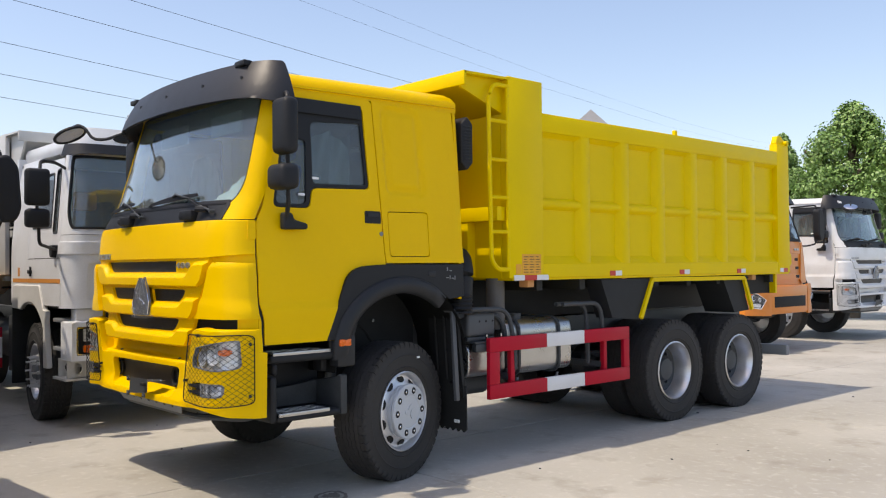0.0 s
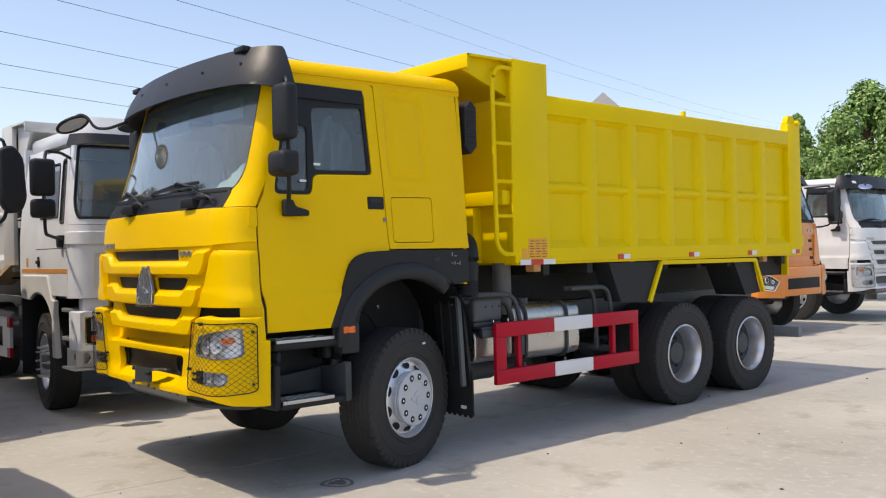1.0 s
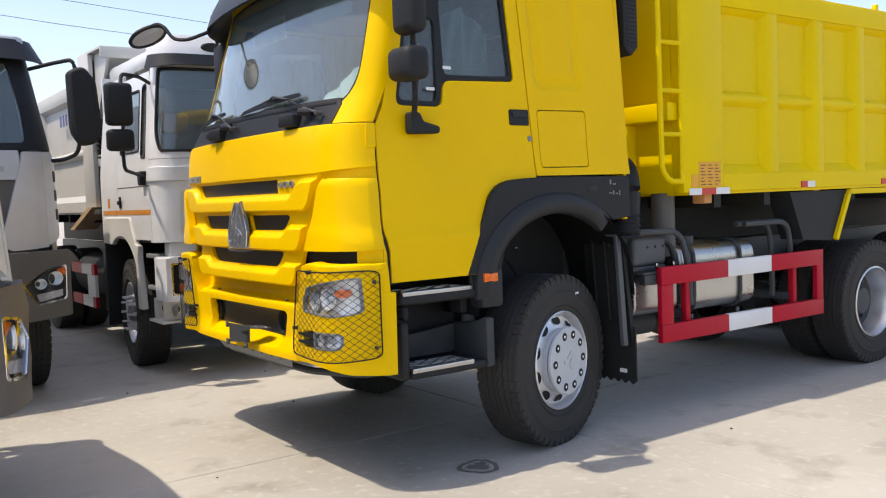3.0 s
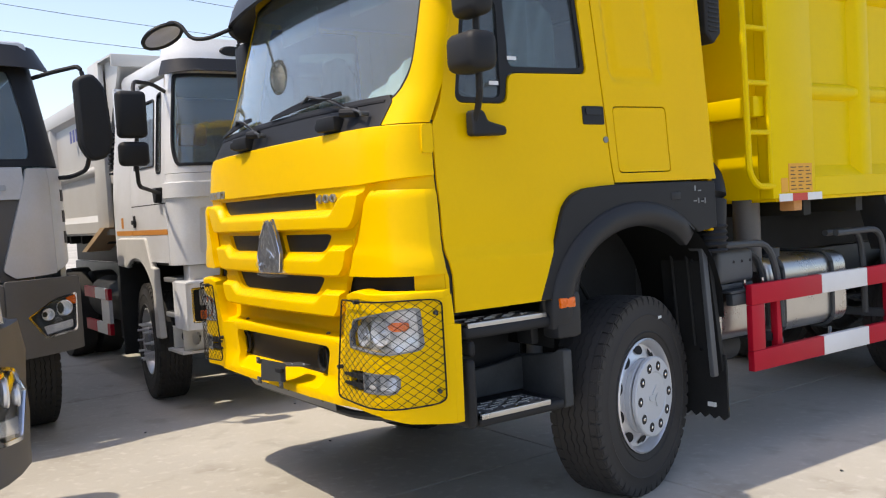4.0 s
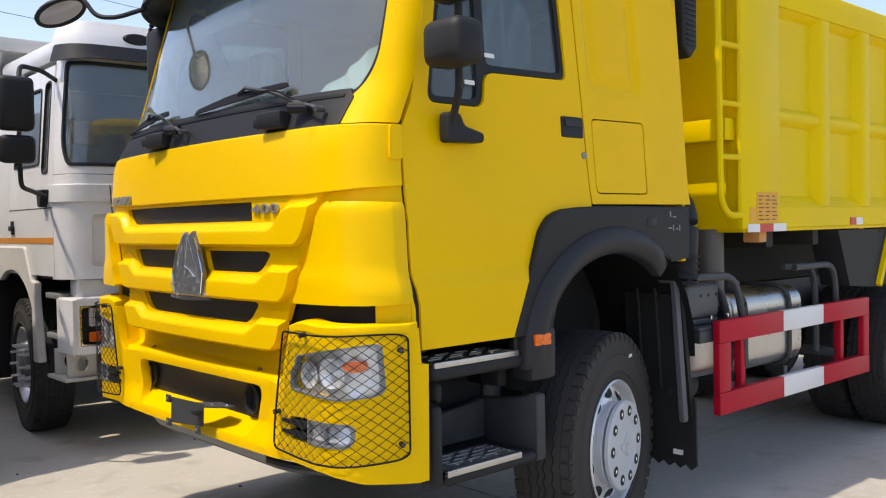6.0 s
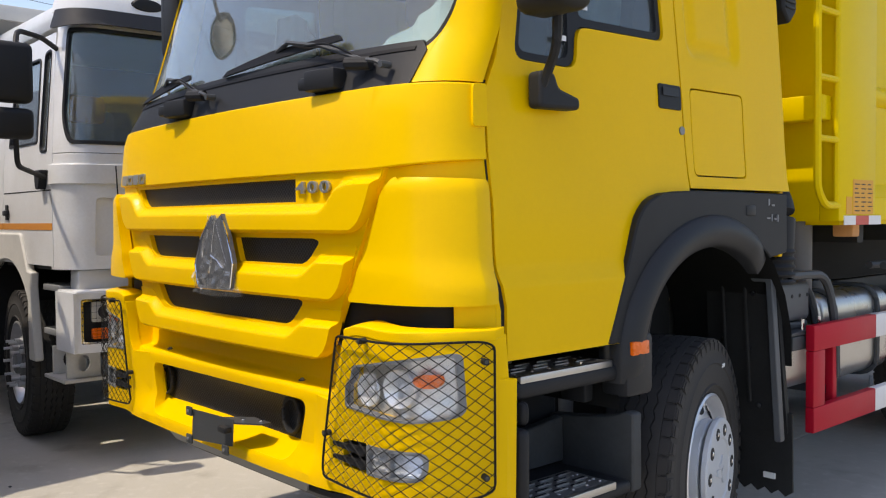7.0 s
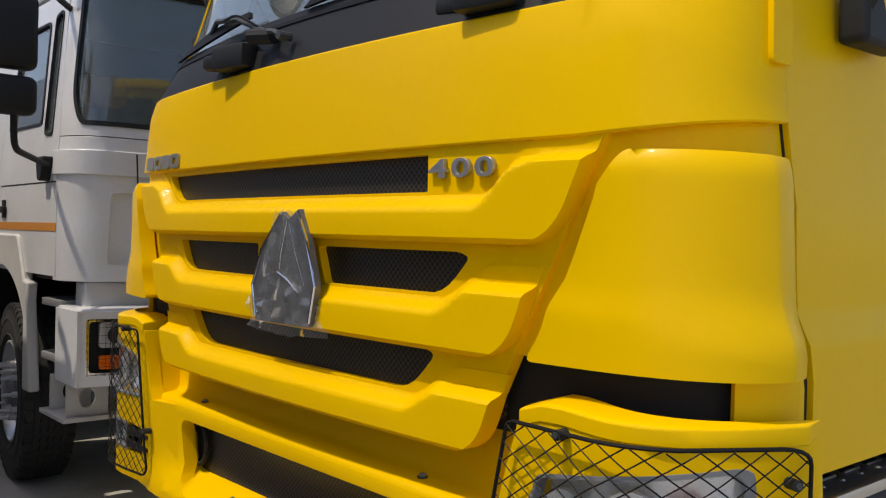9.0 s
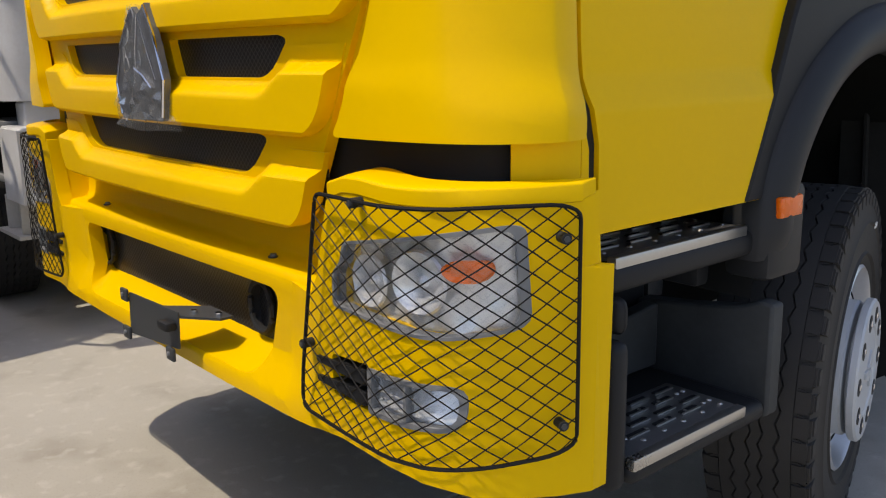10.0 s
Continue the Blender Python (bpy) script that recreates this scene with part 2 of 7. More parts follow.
def rounded(pts, r=0.03, seg=4):
    """Polygon with rounded corners; a point may carry its own radius as third value."""
    out, n = [], len(pts)
    for i, p in enumerate(pts):
        rr = p[2] if len(p) > 2 else r
        a, b, c = Vector(pts[i - 1][:2]), Vector(p[:2]), Vector(pts[(i + 1) % n][:2])
        u, v = (a - b), (c - b)
        rr = min(rr, 0.45 * u.length, 0.45 * v.length)
        if rr < 1e-4:
            out.append((b.x, b.y))
            continue
        p0, p1 = b + u.normalized() * rr, b + v.normalized() * rr
        for k in range(seg + 1):
            t = k / seg
            q = p0 * (1 - t) ** 2 + b * 2 * t * (1 - t) + p1 * t * t
            out.append((q.x, q.y))
    return out


def plate(outer, f, thick, holes=(), us=(), vs=(), bm=None):
    """A curved sheet: a polygon in (u, v) with holes, cut along lines of u and v, laid on the surface f(u, v, depth)."""
    own = bmesh.new()
    loops = []
    for loop in (outer, *holes):
        vsn = [own.verts.new((u, v, 0)) for u, v in loop]
        for i in range(len(vsn)):
            own.edges.new((vsn[i - 1], vsn[i]))
        loops.append(vsn)
    bmesh.ops.triangle_fill(own, use_beauty=True, use_dissolve=False, edges=own.edges[:])
    for vals, no in ((us, (1, 0, 0)), (vs, (0, 1, 0))):
        for c in vals:
            bmesh.ops.bisect_plane(own, geom=own.verts[:] + own.edges[:] + own.faces[:], plane_co=(c * no[0], c * no[1], 0), plane_no=no)
    top = {v: f(v.co.x, v.co.y, 0) for v in own.verts}
    back = {v: f(v.co.x, v.co.y, thick) for v in own.verts}
    res = bmesh.new()
    ta = {v: res.verts.new(top[v]) for v in own.verts}
    tb = {v: res.verts.new(back[v]) for v in own.verts}
    for fa in own.faces:
        res.faces.new([ta[v] for v in fa.verts])
        res.faces.new([tb[v] for v in reversed(fa.verts)])
    for e in own.edges:
        if len(e.link_faces) == 1:
            a, b = e.verts
            res.faces.new((ta[a], ta[b], tb[b], tb[a]))
    own.free()
    return merge(bm, res)


def prism(pts, axis, a, b, bm=None):
    """A polygon drawn across an axis and drawn out from a to b."""
    order = {"x": lambda u, v, d: (a + d, u, v), "y": lambda u, v, d: (u, a + d, v), "z": lambda u, v, d: (u, v, a + d)}[axis]
    own = bmesh.new()
    lo = [own.verts.new(order(u, v, 0)) for u, v in pts]
    hi = [own.verts.new(order(u, v, b - a)) for u, v in pts]
    own.faces.new(lo)
    own.faces.new(hi[::-1])
    for i in range(len(pts)):
        own.faces.new((lo[i - 1], lo[i], hi[i], hi[i - 1]))
    return merge(bm, own)


def tube(path, r, n=8, bm=None, closed=False, flat=1.0):
    """A round bar along a path."""
    own = bmesh.new()
    pts = [Vector(p) for p in path]
    rings = []
    k = len(pts)
    for i, p in enumerate(pts):
        if closed:
            d = pts[(i + 1) % k] - pts[i - 1]
        else:
            d = pts[min(i + 1, k - 1)] - pts[max(i - 1, 0)]
        d.normalize()
        up = Vector((0, 0, 1)) if abs(d.z) < 0.95 else Vector((0, 1, 0))
        s = d.cross(up).normalized()
        t = s.cross(d)
        rings.append([own.verts.new(p + (s * math.cos(2 * math.pi * j / n) * flat + t * math.sin(2 * math.pi * j / n)) * r) for j in range(n)])
    for i in range(k if closed else k - 1):
        a, b = rings[i], rings[(i + 1) % k]
        for j in range(n):
            own.faces.new((a[j], a[(j + 1) % n], b[(j + 1) % n], b[j]))
    if not closed:
        own.faces.new(rings[0][::-1])
        own.faces.new(rings[-1])
    return merge(bm, own)


def smooth_path(pts, r=0.06, seg=5):
    """A bent path: straight runs with rounded bends."""
    out = [Vector(pts[0])]
    for i in range(1, len(pts) - 1):
        a, b, c = Vector(pts[i - 1]), Vector(pts[i]), Vector(pts[i + 1])
        u, v = a - b, c - b
        rr = min(r, 0.45 * u.length, 0.45 * v.length)
        p0, p1 = b + u.normalized() * rr, b + v.normalized() * rr
        for k in range(seg + 1):
            t = k / seg
            out.append(p0 * (1 - t) ** 2 + b * 2 * t * (1 - t) + p1 * t * t)
    out.append(Vector(pts[-1]))
    return out


def lathe(profile, n=48, bm=None, m=None):
    """Rings (radius, x) turned about the x axis; ends on the axis are closed."""
    own = bmesh.new()
    rings = []
    for r, x in profile:
        if r < 1e-5:
            rings.append([own.verts.new((x, 0, 0))])
        else:
            rings.append([own.verts.new((x, r * math.cos(2 * math.pi * j / n), r * math.sin(2 * math.pi * j / n))) for j in range(n)])
    for a, b in zip(rings, rings[1:]):
        for j in range(n):
            k = (j + 1) % n
            if len(a) == 1 and len(b) == 1:
                continue
            if len(a) == 1:
                own.faces.new((a[0], b[j], b[k]))
            elif len(b) == 1:
                own.faces.new((a[j], a[k], b[0]))
            else:
                own.faces.new((a[j], a[k], b[k], b[j]))
    if m is not None:
        own.transform(m)
    return merge(bm, own)


def cyl(p, q, r, n=16, bm=None):
    return tube([p, q], r, n, bm)


def span(a, b, n):
    return [a + (b - a) * i / n for i in range(n + 1)]


def lerp_table(tab, z):
    for (z0, v0), (z1, v1) in zip(tab, tab[1:]):
        if z <= z1:
            t = max(0, (z - z0) / (z1 - z0))
            return v0 + (v1 - v0) * t
    return tab[-1][1]


# ---- ground ----
g = bmesh.new()
bmesh.ops.create_grid(g, x_segments=2, y_segments=2, size=600)
ground = part("ground", g, CONCRETE)
ground.location.z = -0.016
tagged(ground, "pale sun-bleached concrete yard with fine stains", "ground", kind="structure")


# ---- wheels ----
TYRE = {}


def tyre(parent, x, lugs=True, R=0.546, W=0.30, rim=0.30):
    """Tyre carcass, and its tread blocks as one part; the meshes are shared by all wheels."""
    if not TYRE:
        def flank_of(sg):
            pts = [(rim, 0.40), (rim + 0.03, 0.47), (rim + 0.042, 0.478), (rim + 0.048, 0.505), (rim + 0.054, 0.485), (rim + 0.09, 0.50), (R - 0.112, 0.493), (R - 0.105, 0.508), (R - 0.098, 0.492), (R - 0.07, 0.482), (R - 0.040, 0.464), (R - 0.014, 0.435)]
            return [(r, sg * W * k) for r, k in pts]
        bm = lathe([*flank_of(1), (R - 0.009, W * 0.25), (R - 0.009, -W * 0.25), *reversed(flank_of(-1))], 64)
        finish(bm)
        TYRE["tyre"] = bpy.data.meshes.new("tyre")
        bm.to_mesh(TYRE["tyre"])
        bm.free()
        # five zigzag ribs, and shoulder blocks parted by short scooped notches
        tread = bmesh.new()
        n = 50
        for left, right in ((-0.305, -0.200), (-0.178, -0.062), (-0.042, 0.042), (0.062, 0.178), (0.200, 0.305)):
            loops = []
            for k in range(2 * n):
                a, zig = math.pi * k / n, 0.006 * (1 if k % 2 else -1)
                lo, hi = W * left + zig * (abs(left) < 0.3), W * right + zig * (abs(right) < 0.3)
                q = [(lo - 0.003, R - 0.012), (lo, R - (0.002 if left < -0.3 else 0)), (hi, R - (0.002 if right > 0.3 else 0)), (hi + 0.003, R - 0.012)]
                loops.append([tread.verts.new((x, r * math.cos(a), r * math.sin(a))) for x, r in q])
            for k in range(2 * n):
                c, d = loops[k - 1], loops[k]
                for j in range(3):
                    tread.faces.new((c[j], c[j + 1], d[j + 1], d[j]))
        for k in range(n):
            for side in (-1, 1):
                own = prism([(W * 0.295, -0.034), (W * 0.37, -0.033), (W * 0.395, -0.028), (W * 0.425, -0.024), (W * 0.462, -0.0235), (W * 0.462, 0.0225), (W * 0.425, 0.023), (W * 0.395, 0.027), (W * 0.37, 0.032), (W * 0.295, 0.034)], "z", R - 0.035, R - 0.004)
                bmesh.ops.bevel(own, geom=[e for e in own.edges if all(v.co.z > R - 0.01 for v in e.verts)], offset=0.006, segments=2, affect="EDGES")
                prism([(W * 0.44, -0.0235), (W * 0.476, -0.021), (W * 0.476, 0.020), (W * 0.44, 0.0225)], "z", R - 0.054, R - 0.020, own)
                own.transform(Matrix.Diagonal((side, 1, 1, 1)))
                own.transform(Matrix.Rotation(2 * math.pi * (k + (0.5 if side > 0 else 0)) / n, 4, "X"))
                merge(tread, own)
        finish(tread)
        TYRE["tread"] = bpy.data.meshes.new("tread")
        tread.to_mesh(TYRE["tread"])
        tread.free()
        for me in TYRE.values():
            me.materials.append(RUBBER)
    t = new("tyre", TYRE["tyre"])
    t.parent, t.location = parent, (x, 0, 0)
    tagged(t, "black rubber truck tyre")
    if lugs:
        tr = new("tread", TYRE["tread"])
        tr.parent = t
        tagged(tr, "zigzag ribbed tread with notched shoulder blocks", kind="stuff")


def front_wheel(parent, centre, side, kind="capped", lugs=True, steer=0.0):
    """Steering wheel: tyre, dished rim with hand holes, wheel nuts, hub cap. Built facing +x; steer: degrees to its left."""
    w = holder("wheel", Matrix.Translation(centre) @ Matrix.Rotation(radians(steer), 4, "Z") @ Matrix.Rotation(radians(0 if side > 0 else 180), 4, "Z"), parent)
    tyre(w, 0.0, lugs)
    rim = lathe([(0.302, 0.115), (0.313, 0.138), (0.304, 0.144), (0.295, 0.132), (0.287, 0.102), (0.278, 0.090), (0.262, 0.090), (0.235, 0.103), (0.215, 0.112), (0.205, 0.114), (0.0, 0.114)], 56)
    if kind != "capped":
        rim.free()
        rim = lathe([(0.302, 0.115), (0.312, 0.138), (0.300, 0.142), (0.285, 0.125), (0.272, 0.085), (0.262, 0.06), (0.235, 0.075), (0.20, 0.10), (0.175, 0.105), (0.0, 0.105)], 56)
    lathe([(0.30, -0.13), (0.285, -0.10), (0.28, 0.05), (0.272, 0.085)], 48, rim)
    part("rim", rim, SILVER if kind == "capped" else RIMSTEEL, w, "silver-painted steel rim")
    # hand holes: dark discs on a closed rim, their inner shade as colour
    for k in range(10):
        a = 2 * math.pi * k / 10
        own = lathe([(0.034, 0.003), (0.033, 0.0), (0.0, 0.0)], 18)
        own.transform((Matrix.Translation((0.0985, 0, 0.249)) if kind == "capped" else Matrix.Translation((0.0735, 0, 0.247))) @ Matrix.Rotation(radians(-25 if kind == "capped" else -29), 4, "Y") @ Matrix.Diagonal((1, 1.25, 0.85, 1)))
        own.transform(Matrix.Rotation(a, 4, "X"))
        part("hand_hole", own, DARK, w)
    if kind == "capped":
        part("hub_ring", lathe([(0.203, 0.10), (0.205, 0.142), (0.199, 0.149), (0.150, 0.150), (0.150, 0.165)], 56), HUBGREY, w)
        cap = lathe([(0.145, 0.163), (0.210, 0.163), (0.216, 0.167), (0.216, 0.184), (0.209, 0.190), (0.135, 0.191), (0.128, 0.186), (0.0, 0.189)], 56)
        part("hub_cap", cap, HUBGREY, w, "pale grey hub cap with raised triangle")
        tri = None
        for k in range(3):
            a = radians(90 + 120 * k)
            own = prism(rounded([(0.008, 0.012), (0.012, 0.062), (-0.012, 0.062), (-0.034, 0.0)], 0.004, 2), "x", 0.183, 0.194)
            own.transform(Matrix.Rotation(a, 4, "X"))
            tri = merge(tri, own)
        part("hub_emblem", tri, HUBGREY, w)
    else:
        cap = lathe([(0.125, 0.10), (0.12, 0.118), (0.085, 0.125), (0.08, 0.155), (0.06, 0.165), (0.0, 0.165)], 32)
        part("hub", cap, GREYSTEEL, w)
    for k in range(10):
        a = 2 * math.pi * (k + 0.5) / 10
        rr = 0.166
        x0 = 0.1905 if kind == "capped" else 0.10
        # flat dark disc round each nut paints the shade of its recess
        if kind == "capped":
            own = lathe([(0.026, x0 - 0.006), (0.026, x0 + 0.0015), (0.0, x0 + 0.0015)], 16)
            own.transform(Matrix.Translation((0, 0, rr)))
            own.transform(Matrix.Rotation(a, 4, "X"))
            part("nut_recess_shade", own, DARK, w)
            own = lathe([(0.0105, x0), (0.0105, x0 + 0.004), (0.007, x0 + 0.006), (0.0, x0 + 0.006)], 6)
        else:
            own = lathe([(0.019, x0), (0.019, x0 + 0.05), (0.011, x0 + 0.055), (0.011, x0 + 0.11), (0.0, x0 + 0.11)], 8)
        own.transform(Matrix.Translation((0, 0, rr)))
        own.transform(Matrix.Rotation(a, 4, "X"))
        part("wheel_nut", own, CHROME if kind == "capped" else SILVER, w)
    return w


def rear_wheel(parent, centre, side, lugs=True):
    """Twin rear wheel: two tyres, deep silver dish, dark axle hub."""
    w = holder("wheel", Matrix.Translation(centre) @ Matrix.Rotation(radians(0 if side > 0 else 180), 4, "Z"), parent)
    tyre(w, 0.0, lugs)
    tyre(w, -0.335, lugs)
    rim = lathe([(0.302, 0.11), (0.312, 0.135), (0.298, 0.140), (0.284, 0.118), (0.268, 0.06), (0.258, 0.0), (0.246, -0.035)], 56)
    part("rim", rim, RIMSTEEL, w, "deep bare steel dish")
    part("wheel_disc", lathe([(0.25, -0.033), (0.215, -0.065), (0.13, -0.068), (0.0, -0.068)], 40), STEEL, w, "dull grey wheel disc")
    hub = lathe([(0.135, -0.066), (0.128, 0.0), (0.11, 0.03), (0.05, 0.04), (0.0, 0.04)], 32)
    for k in range(10):
        a = 2 * math.pi * k / 10
        own = lathe([(0.016, -0.066), (0.016, -0.03), (0.0, -0.03)], 8)
        own.transform(Matrix.Translation((0, 0, 0.185)))
        own.transform(Matrix.Rotation(a, 4, "X"))
        merge(hub, own)
    part("axle_hub", hub, STEEL, w, "dark grey axle hub with nuts")
    return w


# ---- the tipper with the wide cab ----
FRONT = [(0.6, 0.135), (1.76, 0.125), (2.0, 0.145), (2.17, 0.20), (2.95, 0.435), (3.12, 0.52)]
SIDE = [(0.6, 1.255), (1.375, 1.257), (1.43, 1.236), (1.62, 1.230), (1.72, 1.216), (1.80, 1.204), (2.05, 1.192), (2.95, 1.135), (3.06, 1.10), (3.12, 1.03)]
BEND = [(0.6, 0.045), (1.95, 0.05), (2.17, 0.10), (3.2, 0.10)]
BACK = 2.36


def front_y(x, z):
    return lerp_table(FRONT, z) + lerp_table(BEND, z) * x * x


def cab_point(s, z, d=0.0):
    """Skin of the cab: s runs 0..1 from the middle of the front to the corner, 1..2 round the corner, 2..3 along the side; negative s: the other side."""
    sg, s = (-1 if s < 0 else 1), abs(s)
    xs, bend = lerp_table(SIDE, z), lerp_table(BEND, z)
    xc = xs - 0.30
    yc = front_y(xc, z)
    y0 = max(yc + 0.215, 0.4065)
    if s <= 1:
        x = s * xc
        p, n = Vector((x, front_y(x, z))), Vector((2 * bend * x, -1))
    elif s <= 2:
        t = s - 1
        a, b = Vector((xc, yc)), Vector((xs, y0))
        k1, k2 = a + Vector((1, 2 * bend * xc)) * 0.19, Vector((xs, yc + 2 * bend * xc * 0.30 + 0.045))
        p = a * (1 - t) ** 3 + k1 * 3 * t * (1 - t) ** 2 + k2 * 3 * t * t * (1 - t) + b * t ** 3
        tan = (k1 - a) * (1 - t) ** 2 + (k2 - k1) * 2 * t * (1 - t) + (b - k2) * t * t
        n = Vector((tan.y, -tan.x))
    else:
        p, n = Vector((xs, y0 + (s - 2) * (BACK - y0))), Vector((1, 0))
    n.normalize()
    p = p - n * d
    return Vector((sg * p.x, p.y, z))


def side_map(sg):
    """(y, z) on the flank of the cab."""
    def f(u, v, d):
        return Vector((sg * (lerp_table(SIDE, v) - d), u, v))
    return f


def front_map(off=0.0):
    """(x, z) on the front of the cab, off: metres proud."""
    def f(u, v, d):
        return Vector((u, front_y(u, v) - off + d, v))
    return f


def skin_map(off=0.0):
    def f(u, v, d):
        return cab_point(u, v, d - off)
    return f


def bumper_y(x, z):
    x = abs(x)
    y = 0.138 if x < 0.66 else 0.138 - 0.030 * min(1, (x - 0.66) / 0.12)
    if x > 1.04:
        t = x - 1.04
        y += 2.2 * t * t + 26 * t ** 4
    if z < 0.82 and x < 0.82:
        y -= 0.042 * min(1, (0.82 - z) / 0.09) * (1 if x < 0.66 else 1 - (x - 0.66) / 0.16)
    return y


def bumper_map(off=0.0):
    def f(u, v, d):
        return Vector((u, bumper_y(u, v) - off + d, v))
    return f


def mirrored(pts):
    return [(-p[0], *p[1:]) for p in reversed(pts)]


def corner_swell(sg):
    """Corner panel: flat middle, rolled upper edge, a shallow step near the foot."""
    def f(u, v, d):
        off = 0.024 if sg > 0 else 0.046
        off -= 0.016 * max(0, (v - 1.675) / 0.04) ** 2
        off += 0.008 * min(1, max(0, (1.47 - v) / 0.05))
        off *= min(1, max(0.25, (2.03 - u) / 0.18)) ** 0.8
        return cab_point(sg * u, v, d - off)
    return f


def build_cab(truck, paint):
    us = [i / 8 for i in range(-8, 9)] + [sg * (1 + i / 7) for sg in (-1, 1) for i in range(1, 8)]
    us = sorted(us + [sg * (1 + (i + 0.5) / 7) for sg in (-1, 1) for i in range(7)])
    # front skin under the windscreen, above the grille
    part("front_panel", plate([(-1.99, 1.768), (-1.045, 1.742), (1.045, 1.742), (1.99, 1.768), (1.99, 2.0), (1.055, 2.005), (-1.055, 2.005), (-1.99, 2.0)], skin_map(0.012), 0.045, us=us, vs=(1.80, 1.85, 1.92)), paint, truck, bevel=0.006)
    inner = plate([(-1.95, 1.16), (1.95, 1.16), (1.95, 1.80), (-1.95, 1.80)], skin_map(-0.05), 0.03, us=us, vs=(1.4, 1.6))
    part("firewall", inner, DARK, truck)
    # grille panel with three bowl-shaped tiers
    xs = [i * 0.12 for i in range(-8, 9)]
    g_out = rounded([(-1.0, 1.752, 0.01), (-0.70, 1.12, 0.06), (0.70, 1.12, 0.06), (1.0, 1.752, 0.01)])
    s1 = rounded([(-0.78, 1.727, 0.01), (-0.72, 1.647, 0.05), (0.545, 1.647, 0.004), (0.545, 1.727, 0.004)])
    s2a = rounded([(-0.675, 1.522, 0.005), (-0.62, 1.432, 0.05), (-0.15, 1.432, 0.01), (-0.15, 1.522, 0.01)])
    s2b = rounded([(0.145, 1.522, 0.01), (0.178, 1.432, 0.01), (0.60, 1.432, 0.06), (0.675, 1.512, 0.02), (0.64, 1.522, 0.01)])
    s3 = rounded([(-0.575, 1.312, 0.005), (-0.49, 1.217, 0.06), (0.50, 1.217, 0.06), (0.58, 1.302, 0.02), (0.54, 1.312, 0.01)])
    panel = part("grille_panel", plate(g_out, front_map(0.0), 0.03, holes=(s1, s2a, s2b, s3), us=xs), paint, truck, bevel=0.004)
    part("grille_mesh", plate([(-0.83, 1.19), (0.76, 1.19), (0.76, 1.74), (-0.83, 1.74)], front_map(-0.022), 0.004, us=xs), PERF, panel, "black perforated sheet behind the slots")
    # each tier: a bowl that swells forward below its slot and turns up at both ends
    for top, zin, bot, xt, xb, sx in ((1.752, 1.640, 1.540, 0.995, 0.905, 0.80), (1.500, 1.425, 1.314, 0.866, 0.798, 0.69), (1.285, 1.210, 1.116, 0.788, 0.728, 0.605)):
        def brim(u):
            a = abs(u)
            t = min(1, max(0, (a - (sx - 0.10)) / 0.16))
            return zin + (top - zin) * t * t * (3 - 2 * t)
        def swell(u, v, d, brim=brim, top=top, zin=zin, bot=bot, sx=sx):
            a = abs(u)
            w = min(1, max(0, (a - sx + 0.02) / 0.07))
            w = w * w * (3 - 2 * w)
            ramp = min(1, max(0, (brim(u) - 0.035 * w - v) / (0.036 - 0.014 * w)))
            ramp = ramp * ramp * (3 - 2 * ramp)
            foot = min(1, max(0, (v - bot) / 0.012))
            off = 0.003 + 0.036 * ramp * (0.55 + 0.45 * foot)
            return Vector((u, front_y(u, v) - off if d == 0 else front_y(u, v) + 0.01, v))
        right = rounded([(xt, top, 0), (xb, bot, 0.095), (0, bot, 0)], seg=9)[:-1]
        up = [(sx + 0.06 - 0.16 * (1 - k / 8), brim(sx + 0.06 - 0.16 * (1 - k / 8))) for k in range(9)]
        poly = [*right, *mirrored(right), *[(-x, z) for x, z in reversed(up)], *up]
        cuts = sorted([*xs, *[sg * (sx - 0.12 + 0.012 * k) for sg in (-1, 1) for k in range(20)]])
        lv = [bot + 0.012, bot + 0.03, *[zin - 0.04 + 0.008 * k for k in range(int((top - zin + 0.04) / 0.008))]]
        part("grille_bar", plate(poly, swell, 0.03, us=cuts, vs=sorted(v for v in lv if bot < v < top)), paint, panel, sharp=50, bevel=0.007)
    # lettering: plain bars for the maker's name, chrome numerals
    for k in range(4):
        x = -0.975 + k * 0.078
        part("name_badge", plate(rounded([(x, 1.752), (x + 0.066, 1.752), (x + 0.066, 1.797), (x, 1.797)], 0.012), front_map(0.020), 0.012, holes=(rounded([(x + 0.014, 1.765), (x + 0.052, 1.765), (x + 0.052, 1.784), (x + 0.014, 1.784)], 0.006),) if k % 2 else ()), NUMERAL, truck, "chrome badge")
    for k, digit in enumerate("400"):
        txt = bpy.data.curves.new("numeral", "FONT")
        txt.body, txt.size, txt.extrude, txt.bevel_depth, txt.offset = digit, 0.066, 0.005, 0.0008, 0.0006
        tob = new("numeral_curve", txt)
        dg = bpy.context.evaluated_depsgraph_get()
        tm = bpy.data.meshes.new_from_object(tob.evaluated_get(dg))
        bpy.data.objects.remove(tob)
        tb = bmesh.new()
        tb.from_mesh(tm)
        x = 0.560 + 0.066 * k
        tb.transform(Matrix.Translation((x, front_y(x, 1.7) - 0.007, 1.676)) @ Matrix.Rotation(radians(3.4), 4, "Z") @ Matrix.Rotation(radians(90), 4, "X") @ Matrix.Diagonal((1.62, 0.84, 1, 1)))
        part("numeral", tb, NUMERAL, truck, "chrome numeral")
